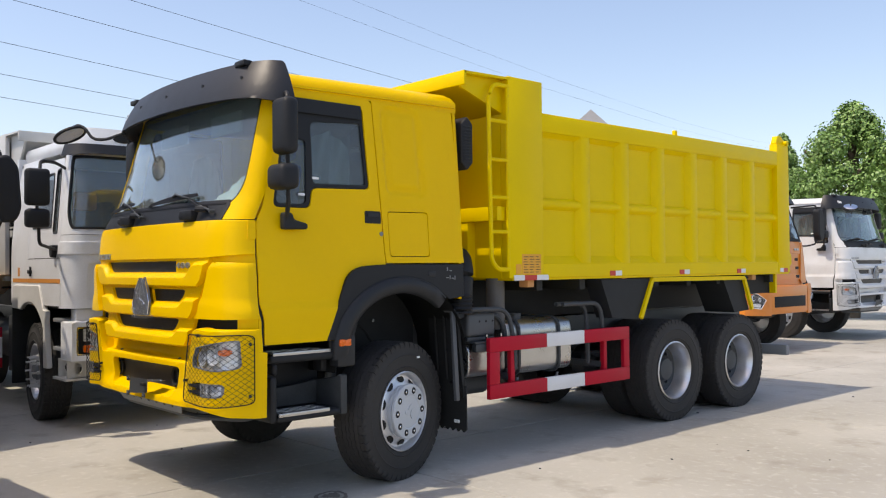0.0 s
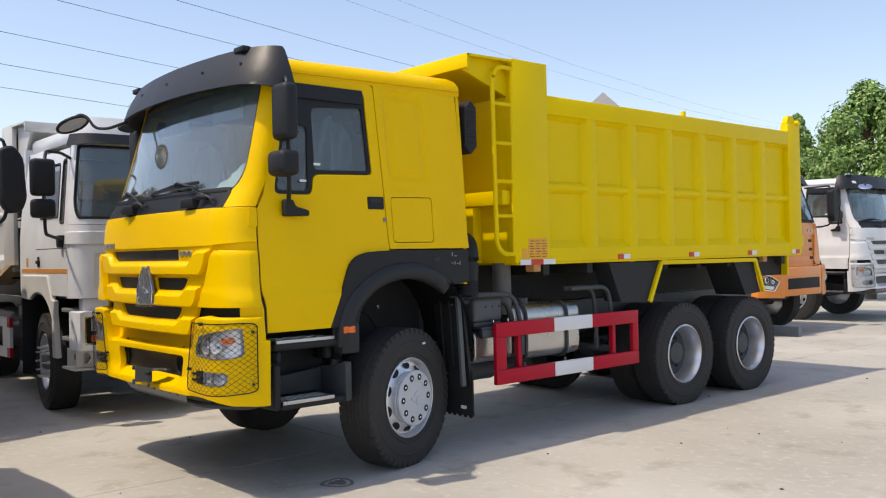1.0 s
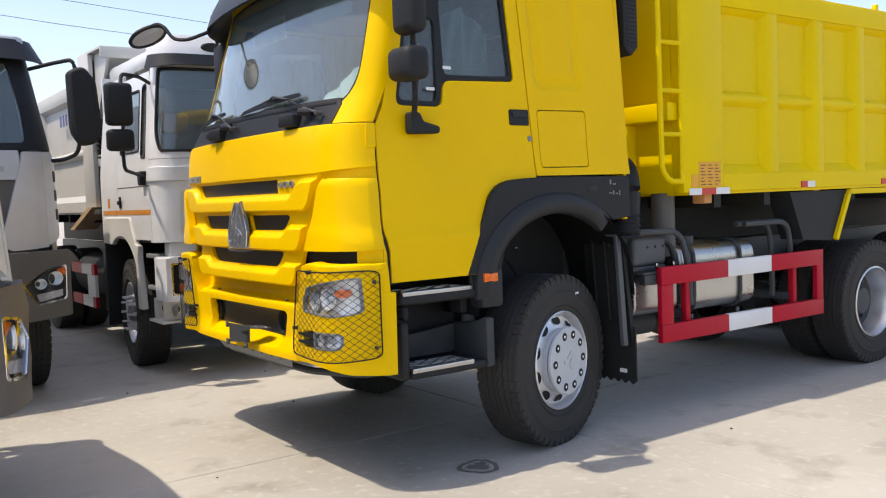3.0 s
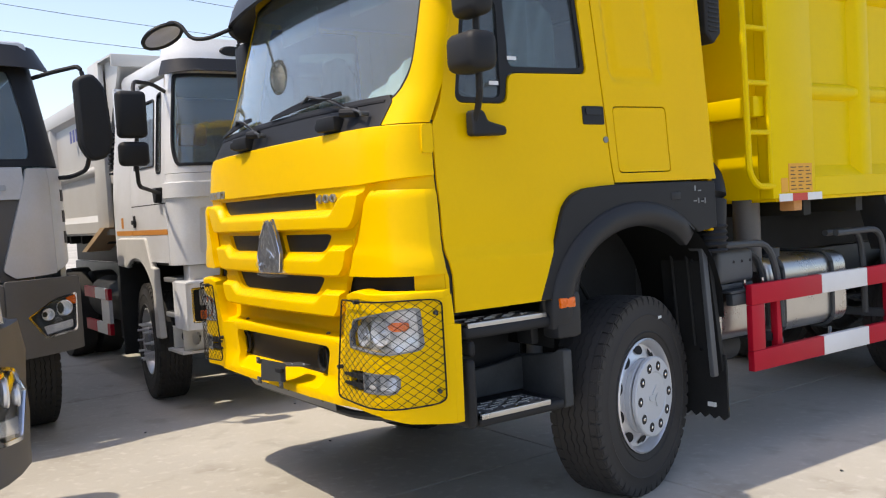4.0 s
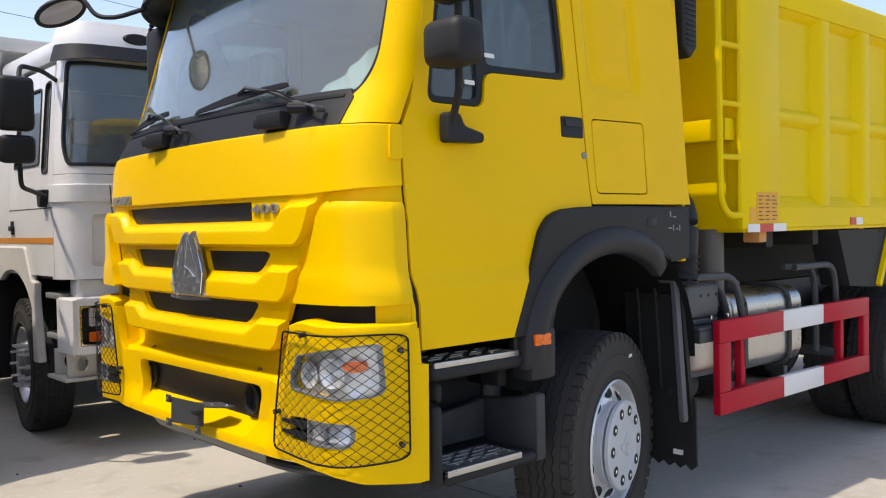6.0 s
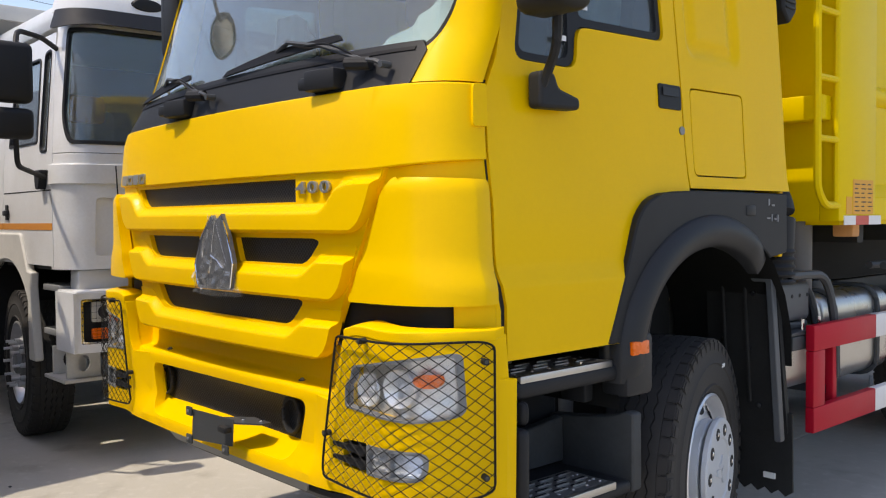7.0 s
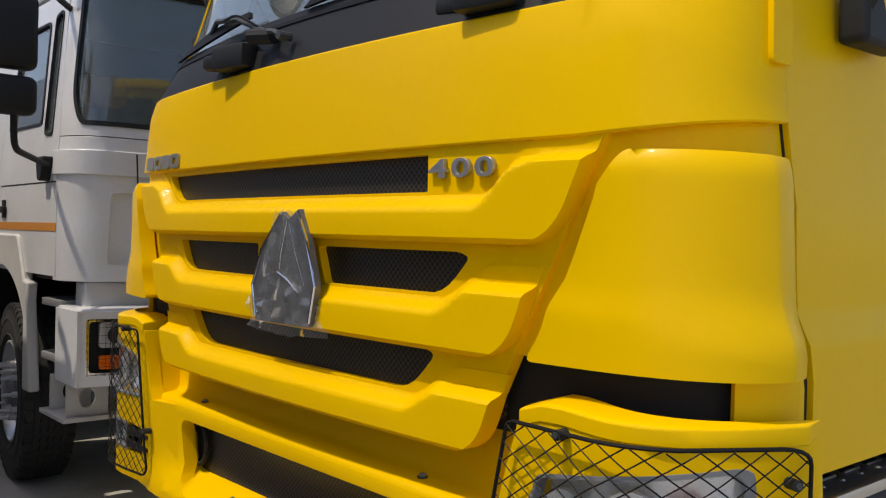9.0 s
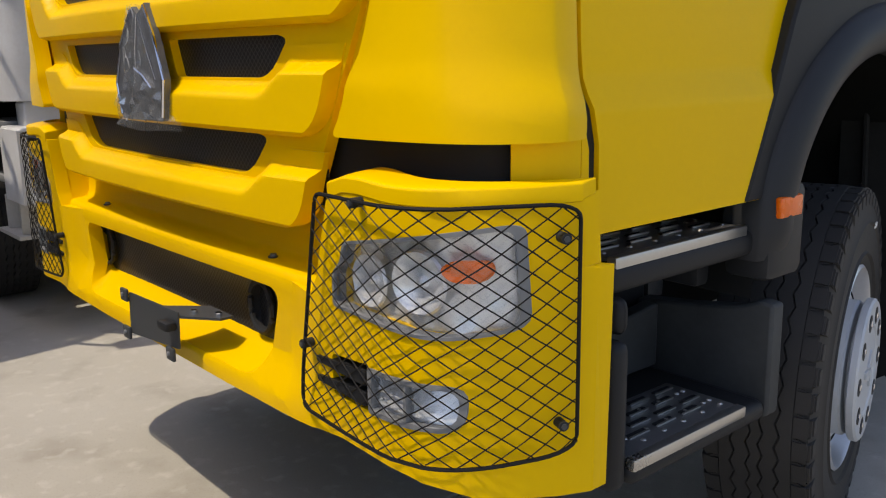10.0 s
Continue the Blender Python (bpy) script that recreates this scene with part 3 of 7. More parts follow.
    # corner panels
    for sg in (-1, 1):
        def cmap(off):
            m = skin_map(off)
            return lambda u, v, d: m(sg * u, v, d)
        cs = [0.80 + i * 0.075 for i in range(17)]
        part("corner_panel", plate(rounded([(1.22, 1.715, 0.03), (1.12, 1.654, 0), (0.967, 1.441, 0), (0.885, 1.322, 0.02), (1.985, 1.325, 0.02), (1.985, 1.705, 0.02)]), corner_swell(sg), 0.05, us=sorted([*cs, 1.83, 1.86, 1.89, 1.915, 1.94, 1.96]), vs=(1.36, 1.39, 1.42, 1.45, 1.48, 1.66, 1.68, 1.70)), paint, truck, bevel=0.008)
        part("corner_backing", plate([(0.97, 1.765), (0.77, 1.325), (2.003, 1.325), (2.003, 1.775)], cmap(-0.014), 0.02, us=[*cs, 1.99, 1.999], vs=(1.5, 1.6)), paint, truck)
        # apron under the corner panel beside the lamp
        part("lamp_apron", plate([(1.62, 1.12), (1.99, 1.12), (1.99, 1.335), (1.62, 1.335)], cmap(-0.004), 0.02, us=cs), paint, truck, bevel=0.004)
        part("apron_side", plate([(0.405, 1.12), (0.430, 1.12), (0.428, 1.30), (0.411, 1.36), (0.405, 1.36)], lambda u, v, d: Vector((sg * (lerp_table(SIDE, v) - 0.006 - d), u, v)), 0.02), paint, truck, bevel=0.003)
        # near-black strip added behind the door gap, painting the shade inside it
        part("door_gap_shade", plate([(0.410, 1.13), (0.48, 1.13), (0.478, 1.30), (0.44, 1.38), (0.436, 2.02), (0.4125, 2.02), (0.4125, 1.37)], lambda u, v, d: Vector((sg * (lerp_table(SIDE, v) - 0.012 - d), u, v)), 0.02, vs=(1.3, 1.375, 1.4, 1.43, 1.5, 1.62, 1.7, 1.72, 1.8, 1.9)), DARK, truck, "dark strip painting the shade in the door gap")
        # hinge cover at the top of the corner
        part("hinge_cover", plate(rounded([(1.865, 1.868), (1.99, 1.868), (1.99, 2.0), (1.865, 2.0)], 0.02), cmap(0.024), 0.03), paint, truck, bevel=0.006)
    # dark sheet painting the shade between lamp and corner panel, with vent slots
    part("lamp_well_shade", plate([(-1.60, 1.12), (1.60, 1.12), (1.60, 1.36), (-1.60, 1.36)], skin_map(-0.14), 0.02, us=us), DARK, truck)
    for sg in (-1, 1):
        for k in range(6):
            u = sg * (1.06 + k * 0.05)
            part("vent_rib", plate([(u, 1.24), (u + 0.022, 1.24), (u + 0.022, 1.33), (u, 1.33)], skin_map(-0.118), 0.012), STEEL, truck)
    # windscreen, its surround and the cowl
    ws = rounded([(-1.35, 2.125, 0.06), (1.35, 2.125, 0.06), (1.515, 2.255, 0.12), (1.505, 2.45, 0.05), (1.45, 2.965, 0.03), (-1.45, 2.965, 0.03), (-1.505, 2.45, 0.05), (-1.515, 2.255, 0.12)])
    hole = rounded([(-1.355, 2.12, 0.06), (1.355, 2.12, 0.06), (1.525, 2.25, 0.12), (1.515, 2.45, 0.05), (1.46, 2.968, 0.03), (-1.46, 2.968, 0.03), (-1.515, 2.45, 0.05), (-1.525, 2.25, 0.12)])
    part("windscreen_surround", plate([(-1.99, 2.008), (-1.33, 2.008), (-1.3, 2.03), (1.3, 2.03), (1.33, 2.008), (1.99, 2.008), (2.0, 2.4), (1.99, 2.98), (-1.99, 2.98), (-2.0, 2.4)], skin_map(), 0.05, holes=(hole,), us=us, vs=(2.2, 2.4, 2.6, 2.8)), paint, truck, bevel=0.008)
    pane = part("windscreen", plate(ws, skin_map(-0.018), 0.005, us=us, vs=(2.3, 2.5, 2.7)), GLASS, truck, "tinted curved windscreen")
    pane.visible_shadow = False
    rim_in = [(u * 0.985, 2.545 + (v - 2.545) * 0.965) for u, v in ws]
    part("screen_edge", plate(ws, skin_map(-0.010), 0.006, holes=(rim_in,), us=us, vs=(2.3, 2.5, 2.7)), BLACKWIRE, truck, "black edge of the windscreen")
    cowl = plate([(-1.30, 2.0), (1.33, 2.0), (1.35, 2.07), (1.365, 2.115), (1.30, 2.150), (-1.30, 2.150), (-1.37, 2.08)], skin_map(0.006), 0.02, us=us, vs=(2.06, 2.12))
    part("cowl", cowl, PLASTIC, truck, "black plastic cowl under the windscreen", bevel=0.006)
    part("cowl_strip", plate([(-1.28, 2.118), (1.27, 2.118), (1.27, 2.130), (-1.28, 2.130)], skin_map(0.010), 0.012, us=us), BLACKWIRE, truck)
    # wipers
    for x0, xa, za, xb, zb in ((0.86, 0.69, 2.205, -0.02, 2.160), (-0.15, -0.35, 2.195, -0.98, 2.155)):
        w = holder("wiper", None, truck)
        f = front_map(0.05)
        part("wiper_pivot", box(-0.10, 0.05, -0.015, 0.05, -0.040, 0.030, 0.010, m=Matrix.Translation(f(x0 - 0.14, 2.055, 0)) @ Matrix.Rotation(radians(8), 4, "Z")), PLASTIC, w)
        part("wiper_step", box(-0.34, -0.22, 0.0, 0.05, -0.035, 0.010, 0.012, m=Matrix.Translation(f(x0, 2.05, 0)) @ Matrix.Rotation(radians(3), 4, "Y")), PLASTIC, w)
        part("wiper_motor_cap", cyl(f(x0 - 0.05, 2.09, -0.01), f(x0 + 0.03, 2.085, 0.02), 0.022, 10), PLASTIC, w)
        part("wiper_link", tube([f(x0 + 0.03, 2.095, 0.0), f(x0 + 0.08, 2.085, -0.01), f(x0 + 0.11, 2.07, 0.0)], 0.008, 6), STEEL, w)
        part("link_bolt", cyl(f(x0 + 0.11, 2.07, -0.01), f(x0 + 0.11, 2.07, 0.03), 0.012, 8), STEEL, w)
        part("wiper_hose", tube(smooth_path([f(x0 - 0.02, 2.11, 0.0), f(x0 - 0.16, 2.175, -0.03), f(x0 - 0.30, 2.185, -0.01)], 0.06), 0.004, 5), BLACKWIRE, w)
        xm, zm = xa * 0.55 + xb * 0.45, za * 0.55 + zb * 0.45
        arm = [f(x0, 2.10, 0.0), f(x0 * 0.55 + xm * 0.45, 2.175, 0.0), f(xm + 0.05, zm + 0.035, 0.012), f(xm - 0.03, zm + 0.015, 0.03)]
        part("wiper_arm", tube(arm, 0.0085, 6), STEEL, w)
        blade = plate([(xb, zb - 0.012), (xa, za - 0.012), (xa - 0.02, za + 0.010), (xm + 0.02, zm + 0.024), (xm - 0.05, zm + 0.024), (xb + 0.03, zb + 0.010)], front_map(0.022), 0.012, us=[xb + (xa - xb) * k / 8 for k in range(1, 8)])
        part("wiper_blade", blade, BLACKWIRE, w, "black flat wiper blade")
    # flanks: door with window, rear quarter, wheel-arch cut-out
    for sg in (-1, 1):
        fm = side_map(sg)
        zs = (1.3, 1.36, 1.375, 1.43, 1.445, 1.55, 1.62, 1.69, 1.76, 1.9, 2.05, 2.3, 2.6, 2.85)
        arch = [(1.035, 1.14), (1.06, 1.26), (1.09, 1.38), (1.135, 1.48), (1.185, 1.56), (1.25, 1.615), (1.36, 1.65), (1.535, 1.685)]
        door_out = [(0.449, 1.14), (0.447, 1.31), (0.425, 1.40), (0.4175, 1.50), (0.4175, 1.69), (0.4195, 1.79), (0.4195, 1.88), (0.4195, 1.99), (0.475, 2.10), (0.60, 2.62), (0.665, 2.945), (0.70, 2.962), (1.435, 2.962), (1.462, 2.94), (1.535, 1.685), *reversed(arch[:-1])]
        win = rounded([(0.555, 2.10, 0.05), (0.87, 2.10, 0.05), (0.89, 2.25, 0.05), (1.415, 2.265, 0.04), (1.375, 2.905, 0.05), (0.70, 2.905, 0.03)])
        door = part("door", plate(door_out, fm, 0.04, holes=(win,), us=(0.6, 0.9, 1.2), vs=zs), paint, truck, "yellow cab door" if paint is YELLOW else "white cab door", bevel=0.006)
        frame_out = rounded([(0.56, 2.105, 0.05), (0.865, 2.105, 0.05), (0.885, 2.255, 0.05), (1.41, 2.27, 0.04), (1.37, 2.90, 0.05), (0.705, 2.90, 0.03)])
        pane_hole = rounded([(0.905, 2.285, 0.03), (1.385, 2.295, 0.03), (1.352, 2.775, 0.03), (0.90, 2.745, 0.06)])
        tri_hole = rounded([(0.585, 2.13, 0.04), (0.84, 2.13, 0.04), (0.86, 2.60, 0.04), (0.68, 2.62, 0.04)])
        part("window_frame", plate(frame_out, lambda u, v, d: fm(u, v, d + 0.010), 0.025, holes=(pane_hole, tri_hole), vs=zs), PLASTIC, door, "black window frame")
        for hole_pts in (pane_hole, tri_hole):
            gl = part("side_window", plate(hole_pts, lambda u, v, d: fm(u, v, d + 0.024), 0.004, vs=(2.4, 2.6)), SIDEGLASS, door)
            gl.visible_shadow = False
        part("rain_guard", plate(rounded([(0.70, 2.80), (1.36, 2.80), (1.355, 2.905), (0.72, 2.905)], 0.01), lambda u, v, d: fm(u, v, d - 0.012), 0.01, vs=zs), PLASTIC, door)
        hd = part("door_handle", plate(rounded([(1.355, 2.005), (1.505, 2.005), (1.505, 2.10), (1.355, 2.10)], 0.012), lambda u, v, d: fm(u, v, d - 0.006), 0.015), PLASTIC, door, "black recessed door handle", bevel=0.004)
        part("handle_pull", plate(rounded([(1.375, 2.055), (1.485, 2.055), (1.485, 2.088), (1.375, 2.088)], 0.008), lambda u, v, d: fm(u, v, d - 0.012), 0.01), GREYPLASTIC, door)
        lk = fm(1.507, 1.926, -0.006)
        part("door_lock", cyl(lk - Vector((sg * 0.01, 0, 0)), lk, 0.017, 14), GREYSTEEL, door)
        for yy, zz in ((0.80, 2.20), (0.925, 2.325)):
            part("window_sticker", plate([(yy - 0.028, zz - 0.009), (yy + 0.028, zz - 0.009), (yy + 0.028, zz + 0.009), (yy - 0.028, zz + 0.009)], lambda u, v, d: fm(u, v, d + 0.003), 0.003), PAPER, door)
        q_out = [(1.543, 1.70), (2.362, 1.70), (2.345, 2.35), (2.30, 3.0), (1.468, 2.975)]
        hatch = rounded([(1.585, 1.748), (1.995, 1.748), (1.99, 2.108), (1.575, 2.103)], 0.03)

        def pressed(u, v, d):
            """Flank with a round-cornered groove pressed in."""
            qy, qz = abs(u - 1.765 - 0.05 * (2.58 - v)) - 0.214 + 0.08, abs(v - 2.582) - 0.362 + 0.08
            out = 0.08 - math.hypot(max(qy, 0), max(qz, 0)) - min(max(qy, qz), 0)
            t, r = min(1, max(0, out / 0.04)), min(1, max(0, (out - 0.045) / 0.055))
            t, r = t * t * (3 - 2 * t), r * r * (3 - 2 * r)
            return fm(u, v, d + 0.020 * t * (1 - 0.7 * r))

        qus = [1.52 + 0.0145 * k for k in range(37)]
        qvs = sorted([*zs, *[2.19 + 0.016 * k for k in range(49)]])
        quarter = part("rear_quarter", plate(q_out, pressed, 0.04, holes=(hatch,), us=qus, vs=qvs), paint, truck, bevel=0.005)
        hin = rounded([(1.591, 1.754), (1.989, 1.754), (1.984, 2.102), (1.581, 2.097)], 0.028)
        part("locker_hatch", plate(hin, lambda u, v, d: fm(u, v, d + 0.001), 0.03, vs=zs), paint, quarter, bevel=0.005)
        # plastic mudguard round the wheel arch
        outer = [(0.957, 1.14), (1.005, 1.25), (1.050, 1.36), (1.092, 1.47), (1.120, 1.545), (1.140, 1.588), (1.168, 1.620), (1.20, 1.645), (1.245, 1.664), (1.30, 1.677), (1.42, 1.686), (1.535, 1.69), (2.365, 1.69), (2.37, 1.42)]
        inner_a = [(2.20, 1.40), (2.08, 1.475), (1.95, 1.53), (1.78, 1.555), (1.60, 1.545), (1.45, 1.49), (1.33, 1.39), (1.24, 1.27), (1.20, 1.14)]
        part("arch_trim", plate([*outer, *inner_a], lambda u, v, d: Vector((sg * (1.262 - 0.046 * max(0, u - 1.2) - d), u, v)), 0.05, us=(1.3, 1.5, 1.7, 1.9, 2.1)), PLASTIC, truck, "black plastic arch trim", bevel=0.008)
        # rolled lip: a swollen section swept round the arch
        own = bmesh.new()
        rows = []
        for k in range(41):
            a = radians(186 - 143 * k / 40)
            o = Vector((1.68 + 0.665 * math.cos(a), 1.05 + 0.545 * math.sin(a)))
            i = Vector((1.69 + 0.535 * math.cos(a), 1.05 + 0.415 * math.sin(a)))
            end = min(1, (40 - k) / 5 + 0.25, k / 3 + 0.5)
            sec = []
            for w in (0.0, 0.06, 0.18, 0.34, 0.5, 0.66, 0.82, 0.94, 1.0):
                q = o + (i - o) * w
                sec.append((1.255 - 0.046 * max(0, q.x - 1.2) + (0.007 + 0.040 * math.sin(math.pi * w) ** 0.7) * end, q.x, q.y))
            sec += [(1.17, i.x, i.y), (1.17, o.x, o.y)]
            rows.append([own.verts.new((sg * x, y, z)) for x, y, z in sec])
        for ra, rb in zip(rows, rows[1:]):
            for j in range(len(ra)):
                own.faces.new((ra[j - 1], ra[j], rb[j], rb[j - 1]))
        own.faces.new(rows[0])
        own.faces.new(rows[-1][::-1])
        part("fender_lip", own, GREYPLASTIC, truck, "rounded dark grey fender lip", sharp=60)
        part("arch_foot", box(1.16, 1.285, 1.035, 1.20, 0.94, 1.17, 0.025, m=Matrix.Diagonal((sg, 1, 1, 1))), GREYPLASTIC, truck)
        part("side_marker", box(1.283, 1.302, 1.045, 1.145, 1.095, 1.145, 0.006, m=Matrix.Diagonal((sg, 1, 1, 1))), AMBER, truck, "small amber side marker lamp")
        part("arch_button", box(1.215, 1.231, 1.96, 2.04, 1.59, 1.635, 0.006, m=Matrix.Diagonal((sg, 1, 1, 1))), GREYPLASTIC, truck)
        # unreadable chalk strokes on the trim
        for yy, zz, w, h in ((2.17, 1.635, 0.012, 0.03), (2.20, 1.632, 0.026, 0.008), (2.16, 1.575, 0.03, 0.007), (2.20, 1.565, 0.008, 0.03), (2.225, 1.57, 0.02, 0.008), (2.255, 1.562, 0.008, 0.032)):
            part("chalk_mark", box(1.2145, 1.2195, yy, yy + w, zz, zz + h, m=Matrix.Diagonal((sg, 1, 1, 1))), GREYSTEEL, truck)
        # wheel housing and mud flap
        well = []
        for k in range(13):
            a = radians(185 - 190 * k / 12)
            well.append((1.70 + 0.66 * math.cos(a), 0.95 + 0.62 * math.sin(a)))
        own = bmesh.new()
        ra = [own.verts.new((sg * 0.62, y, z)) for y, z in well]
        rb = [own.verts.new((sg * 1.24, y, z)) for y, z in well]
        for k in range(12):
            own.faces.new((ra[k], ra[k + 1], rb[k + 1], rb[k]))
        bmesh.ops.solidify(own, geom=own.faces[:], thickness=0.012)
        part("wheel_housing", own, FLAP, truck, "black wheel-housing liner")
        fl = part("mud_flap", plate(rounded([(0.84, 0.60), (1.235, 0.58), (1.195, 1.29), (1.10, 1.29), (1.04, 1.39), (0.84, 1.42)], 0.02), lambda u, v, d: Vector((sg * u, 2.28 + 0.10 * (1.4 - v) * 0.6 + d, v)), 0.03), FLAP, truck, "black rubber mud flap with ragged edge")
        teeth = [(0.88 + k * 0.034, 0.29 + (0.025 if k % 2 else 0.0)) for k in range(12)]
        part("flap_skirt", plate([*teeth, (1.25, 0.68), (0.88, 0.68)], lambda u, v, d: Vector((sg * u, 2.34 + d, v)), 0.012), FLAP, fl)
        own = prism(rounded([(1.03, 1.40), (1.05, 1.40), (1.12, 1.315), (1.20, 1.315), (1.250, 0.565), (1.218, 0.565), (1.172, 1.288), (1.108, 1.288)], 0.008, 2), "y", 2.235, 2.275)
        own.transform(Matrix.Diagonal((sg, 1, 1, 1)))
        part("flap_edge", own, BATTERY, fl, "grey edge strip of the wheel housing", bevel=0.004)
        for fx in (0.93, 1.045):
            part("flap_rib", tube([(sg * fx, 2.275, 1.32), (sg * (fx + 0.02), 2.30, 0.72)], 0.010, 6), FLAP, fl)
        part("flap_tag", box(1.12, 1.175, 2.325, 2.337, 0.365, 0.39, m=Matrix.Diagonal((sg, 1, 1, 1))), PAPER, fl)
        for yy, zz in ((1.088, 1.229), (0.976, 0.646), (1.192, 0.653), (1.104, 0.703), (0.93, 1.0), (1.06, 0.97)):
            p = Vector((sg * yy, 2.28 + 0.06 * (1.4 - zz), zz))
            part("flap_bolt", cyl(p, p + Vector((0, -0.012, 0)), 0.012, 8), CHROME, fl)
        part("air_hose", tube([(sg * (0.80 + 0.055 * math.cos(k * 0.7)), 1.20 + 0.055 * math.sin(k * 0.7), 1.06 + 0.0045 * k) for k in range(60)], 0.008, 5), GREYSTEEL, truck, "coiled grey air hose")
        part("spring_hanger", box(0.66, 0.78, 1.10, 1.30, 0.86, 1.10, 0.02, m=Matrix.Diagonal((sg, 1, 1, 1))), STEEL, truck)
        for by, bz in ((1.35, 1.42), (1.62, 1.50), (1.95, 1.46), (1.5, 1.30), (1.85, 1.22)):
            part("liner_bolt", cyl((sg * 0.622, by, bz), (sg * 0.636, by, bz), 0.014, 8), CHROME, truck)
        part("shock_absorber", cyl((sg * 0.72, 1.35, 0.75), (sg * 0.70, 1.42, 1.40), 0.045, 14), GREYSTEEL, truck)
        part("inner_liner", box(0.60, 0.62, 0.95, 2.3, 0.60, 1.66, m=Matrix.Diagonal((sg, 1, 1, 1))), NEARBLACK, truck)
        part("brake_chamber", cyl((sg * 0.74, 1.95, 0.78), (sg * 0.74, 2.12, 0.78), 0.09, 18), NEARBLACK, truck)
        part("brake_hose", tube(smooth_path([(sg * 0.74, 1.92, 0.80), (sg * 0.82, 1.60, 1.20), (sg * 0.66, 1.20, 1.30)], 0.1), 0.012, 6), FLAP, truck)
        # entry steps
        build_steps(truck, sg)
        build_mirrors(truck, sg)
    # roof
    rs = [i / 8 for i in range(-8, 9)]
    rows = [(2.96, 0.0), (3.04, 0.0), (3.09, 0.03), (3.12, 0.08), (3.13, 0.16)]
    own = bmesh.new()
    ring = []
    for z, inset in rows:
        pts = []
        for u in [*span(0, 1, 5), *span(1, 2, 6)[1:], *span(2, 3, 4)[1:]]:
            p = cab_point(u, min(z, 2.96))
            pts.append((p.x, p.y))
        loop = [*[(-x, y) for x, y in reversed(pts)], *pts[1:]]
        cx, cy = 0.0, 1.4
        vsn = []
        for x, y in loop:
            v = Vector((x - cx, y - cy))
            s = Vector((v.x * (1 - inset / 1.13), v.y * (1 - inset / 1.1)))
            slope = 0.035 * (1 - (s.y + 1.0) / 2.0) * -1
            vsn.append(own.verts.new((cx + s.x, cy + s.y, z + (slope if z > 3.0 else 0))))
        ring.append(vsn)
    for a, b in zip(ring, ring[1:]):
        for k in range(len(a)):
            own.faces.new((a[k - 1], a[k], b[k], b[k - 1]))
    own.faces.new(ring[-1])
    part("roof", own, paint, truck, sharp=50)
    back = [(1.190, 1.40), (1.190, 1.695), (1.205, 1.80), (1.19, 2.05), (1.128, 2.93), (1.095, 3.03)]
    part("back_wall", plate([*back, *[(-x, z) for x, z in reversed(back)]], lambda u, v, d: Vector((u, 2.362 - d, v)), 0.035), paint, truck, bevel=0.006)
    part("cab_floor", box(-1.12, 1.12, 0.45, 1.02, 1.30, 1.40), DARK, truck)
    part("cab_floor", box(-1.12, 1.12, 1.02, 2.32, 1.61, 1.66), DARK, truck)
    for sg in (-1, 1):
        part("gutter", plate([(0.70, 2.965), (2.34, 2.99), (2.34, 3.005), (0.70, 2.985)], lambda u, v, d: Vector((sg * (1.15 - d), u, v + 0.01)), 0.03), paint, truck)
    # sun visor above the windscreen
    vis = plate(rounded([(-1.98, 2.815, 0.03), (-1.45, 2.862, 0.1), (-0.6, 2.875, 0.1), (0.6, 2.875, 0.1), (1.45, 2.862, 0.1), (1.98, 2.815, 0.03), (1.9, 3.15, 0.06), (-1.9, 3.15, 0.06)]), visor_map, 0.03, us=us, vs=(2.88, 2.95, 3.0, 3.05, 3.1))
    vz = part("sun_visor", vis, VISOR, truck, "dark graphite sun visor over the windscreen", bevel=0.010)
    for u in (-1.35, -0.65, 0.0, 0.65, 1.25):
        p = visor_map(u, 3.02, -0.006)
        part("visor_screw", cyl(p, p + Vector((0, 0.015, 0)), 0.013, 10), PLASTIC, vz)
    for u in (-1.3, 1.15):
        p = visor_map(u, 3.13, 0)
        part("marker_lamp", box(-0.07, 0.07, -0.03, 0.04, -0.012, 0.03, 0.01, m=Matrix.Translation(p)), PLASTIC, vz)
    for k in range(4):
        u = -1.30 + k * 0.05
        part("visor_mark", plate([(u, 2.965), (u + 0.035, 2.965), (u + 0.035, 3.02), (u, 3.02)], lambda a, b, d: visor_map(a, b, d - 0.004), 0.004), WHITEREF, vz)
    build_interior(truck)
    build_bumper(truck, paint)
    return panel


def visor_map(u, v, d):
    p = cab_point(u, 2.93, 0)
    q = cab_point(u, 2.93, 1.0)
    n = (p - q)
    n.z = 0
    n.normalize()
    lean = max(0, (v - 2.82) / 0.33)
    out = 0.165 - 0.13 * lean ** 1.6
    return Vector((p.x, p.y, v)) + n * (out - d) + Vector((0, -0.02, 0)) * (1 - lean)


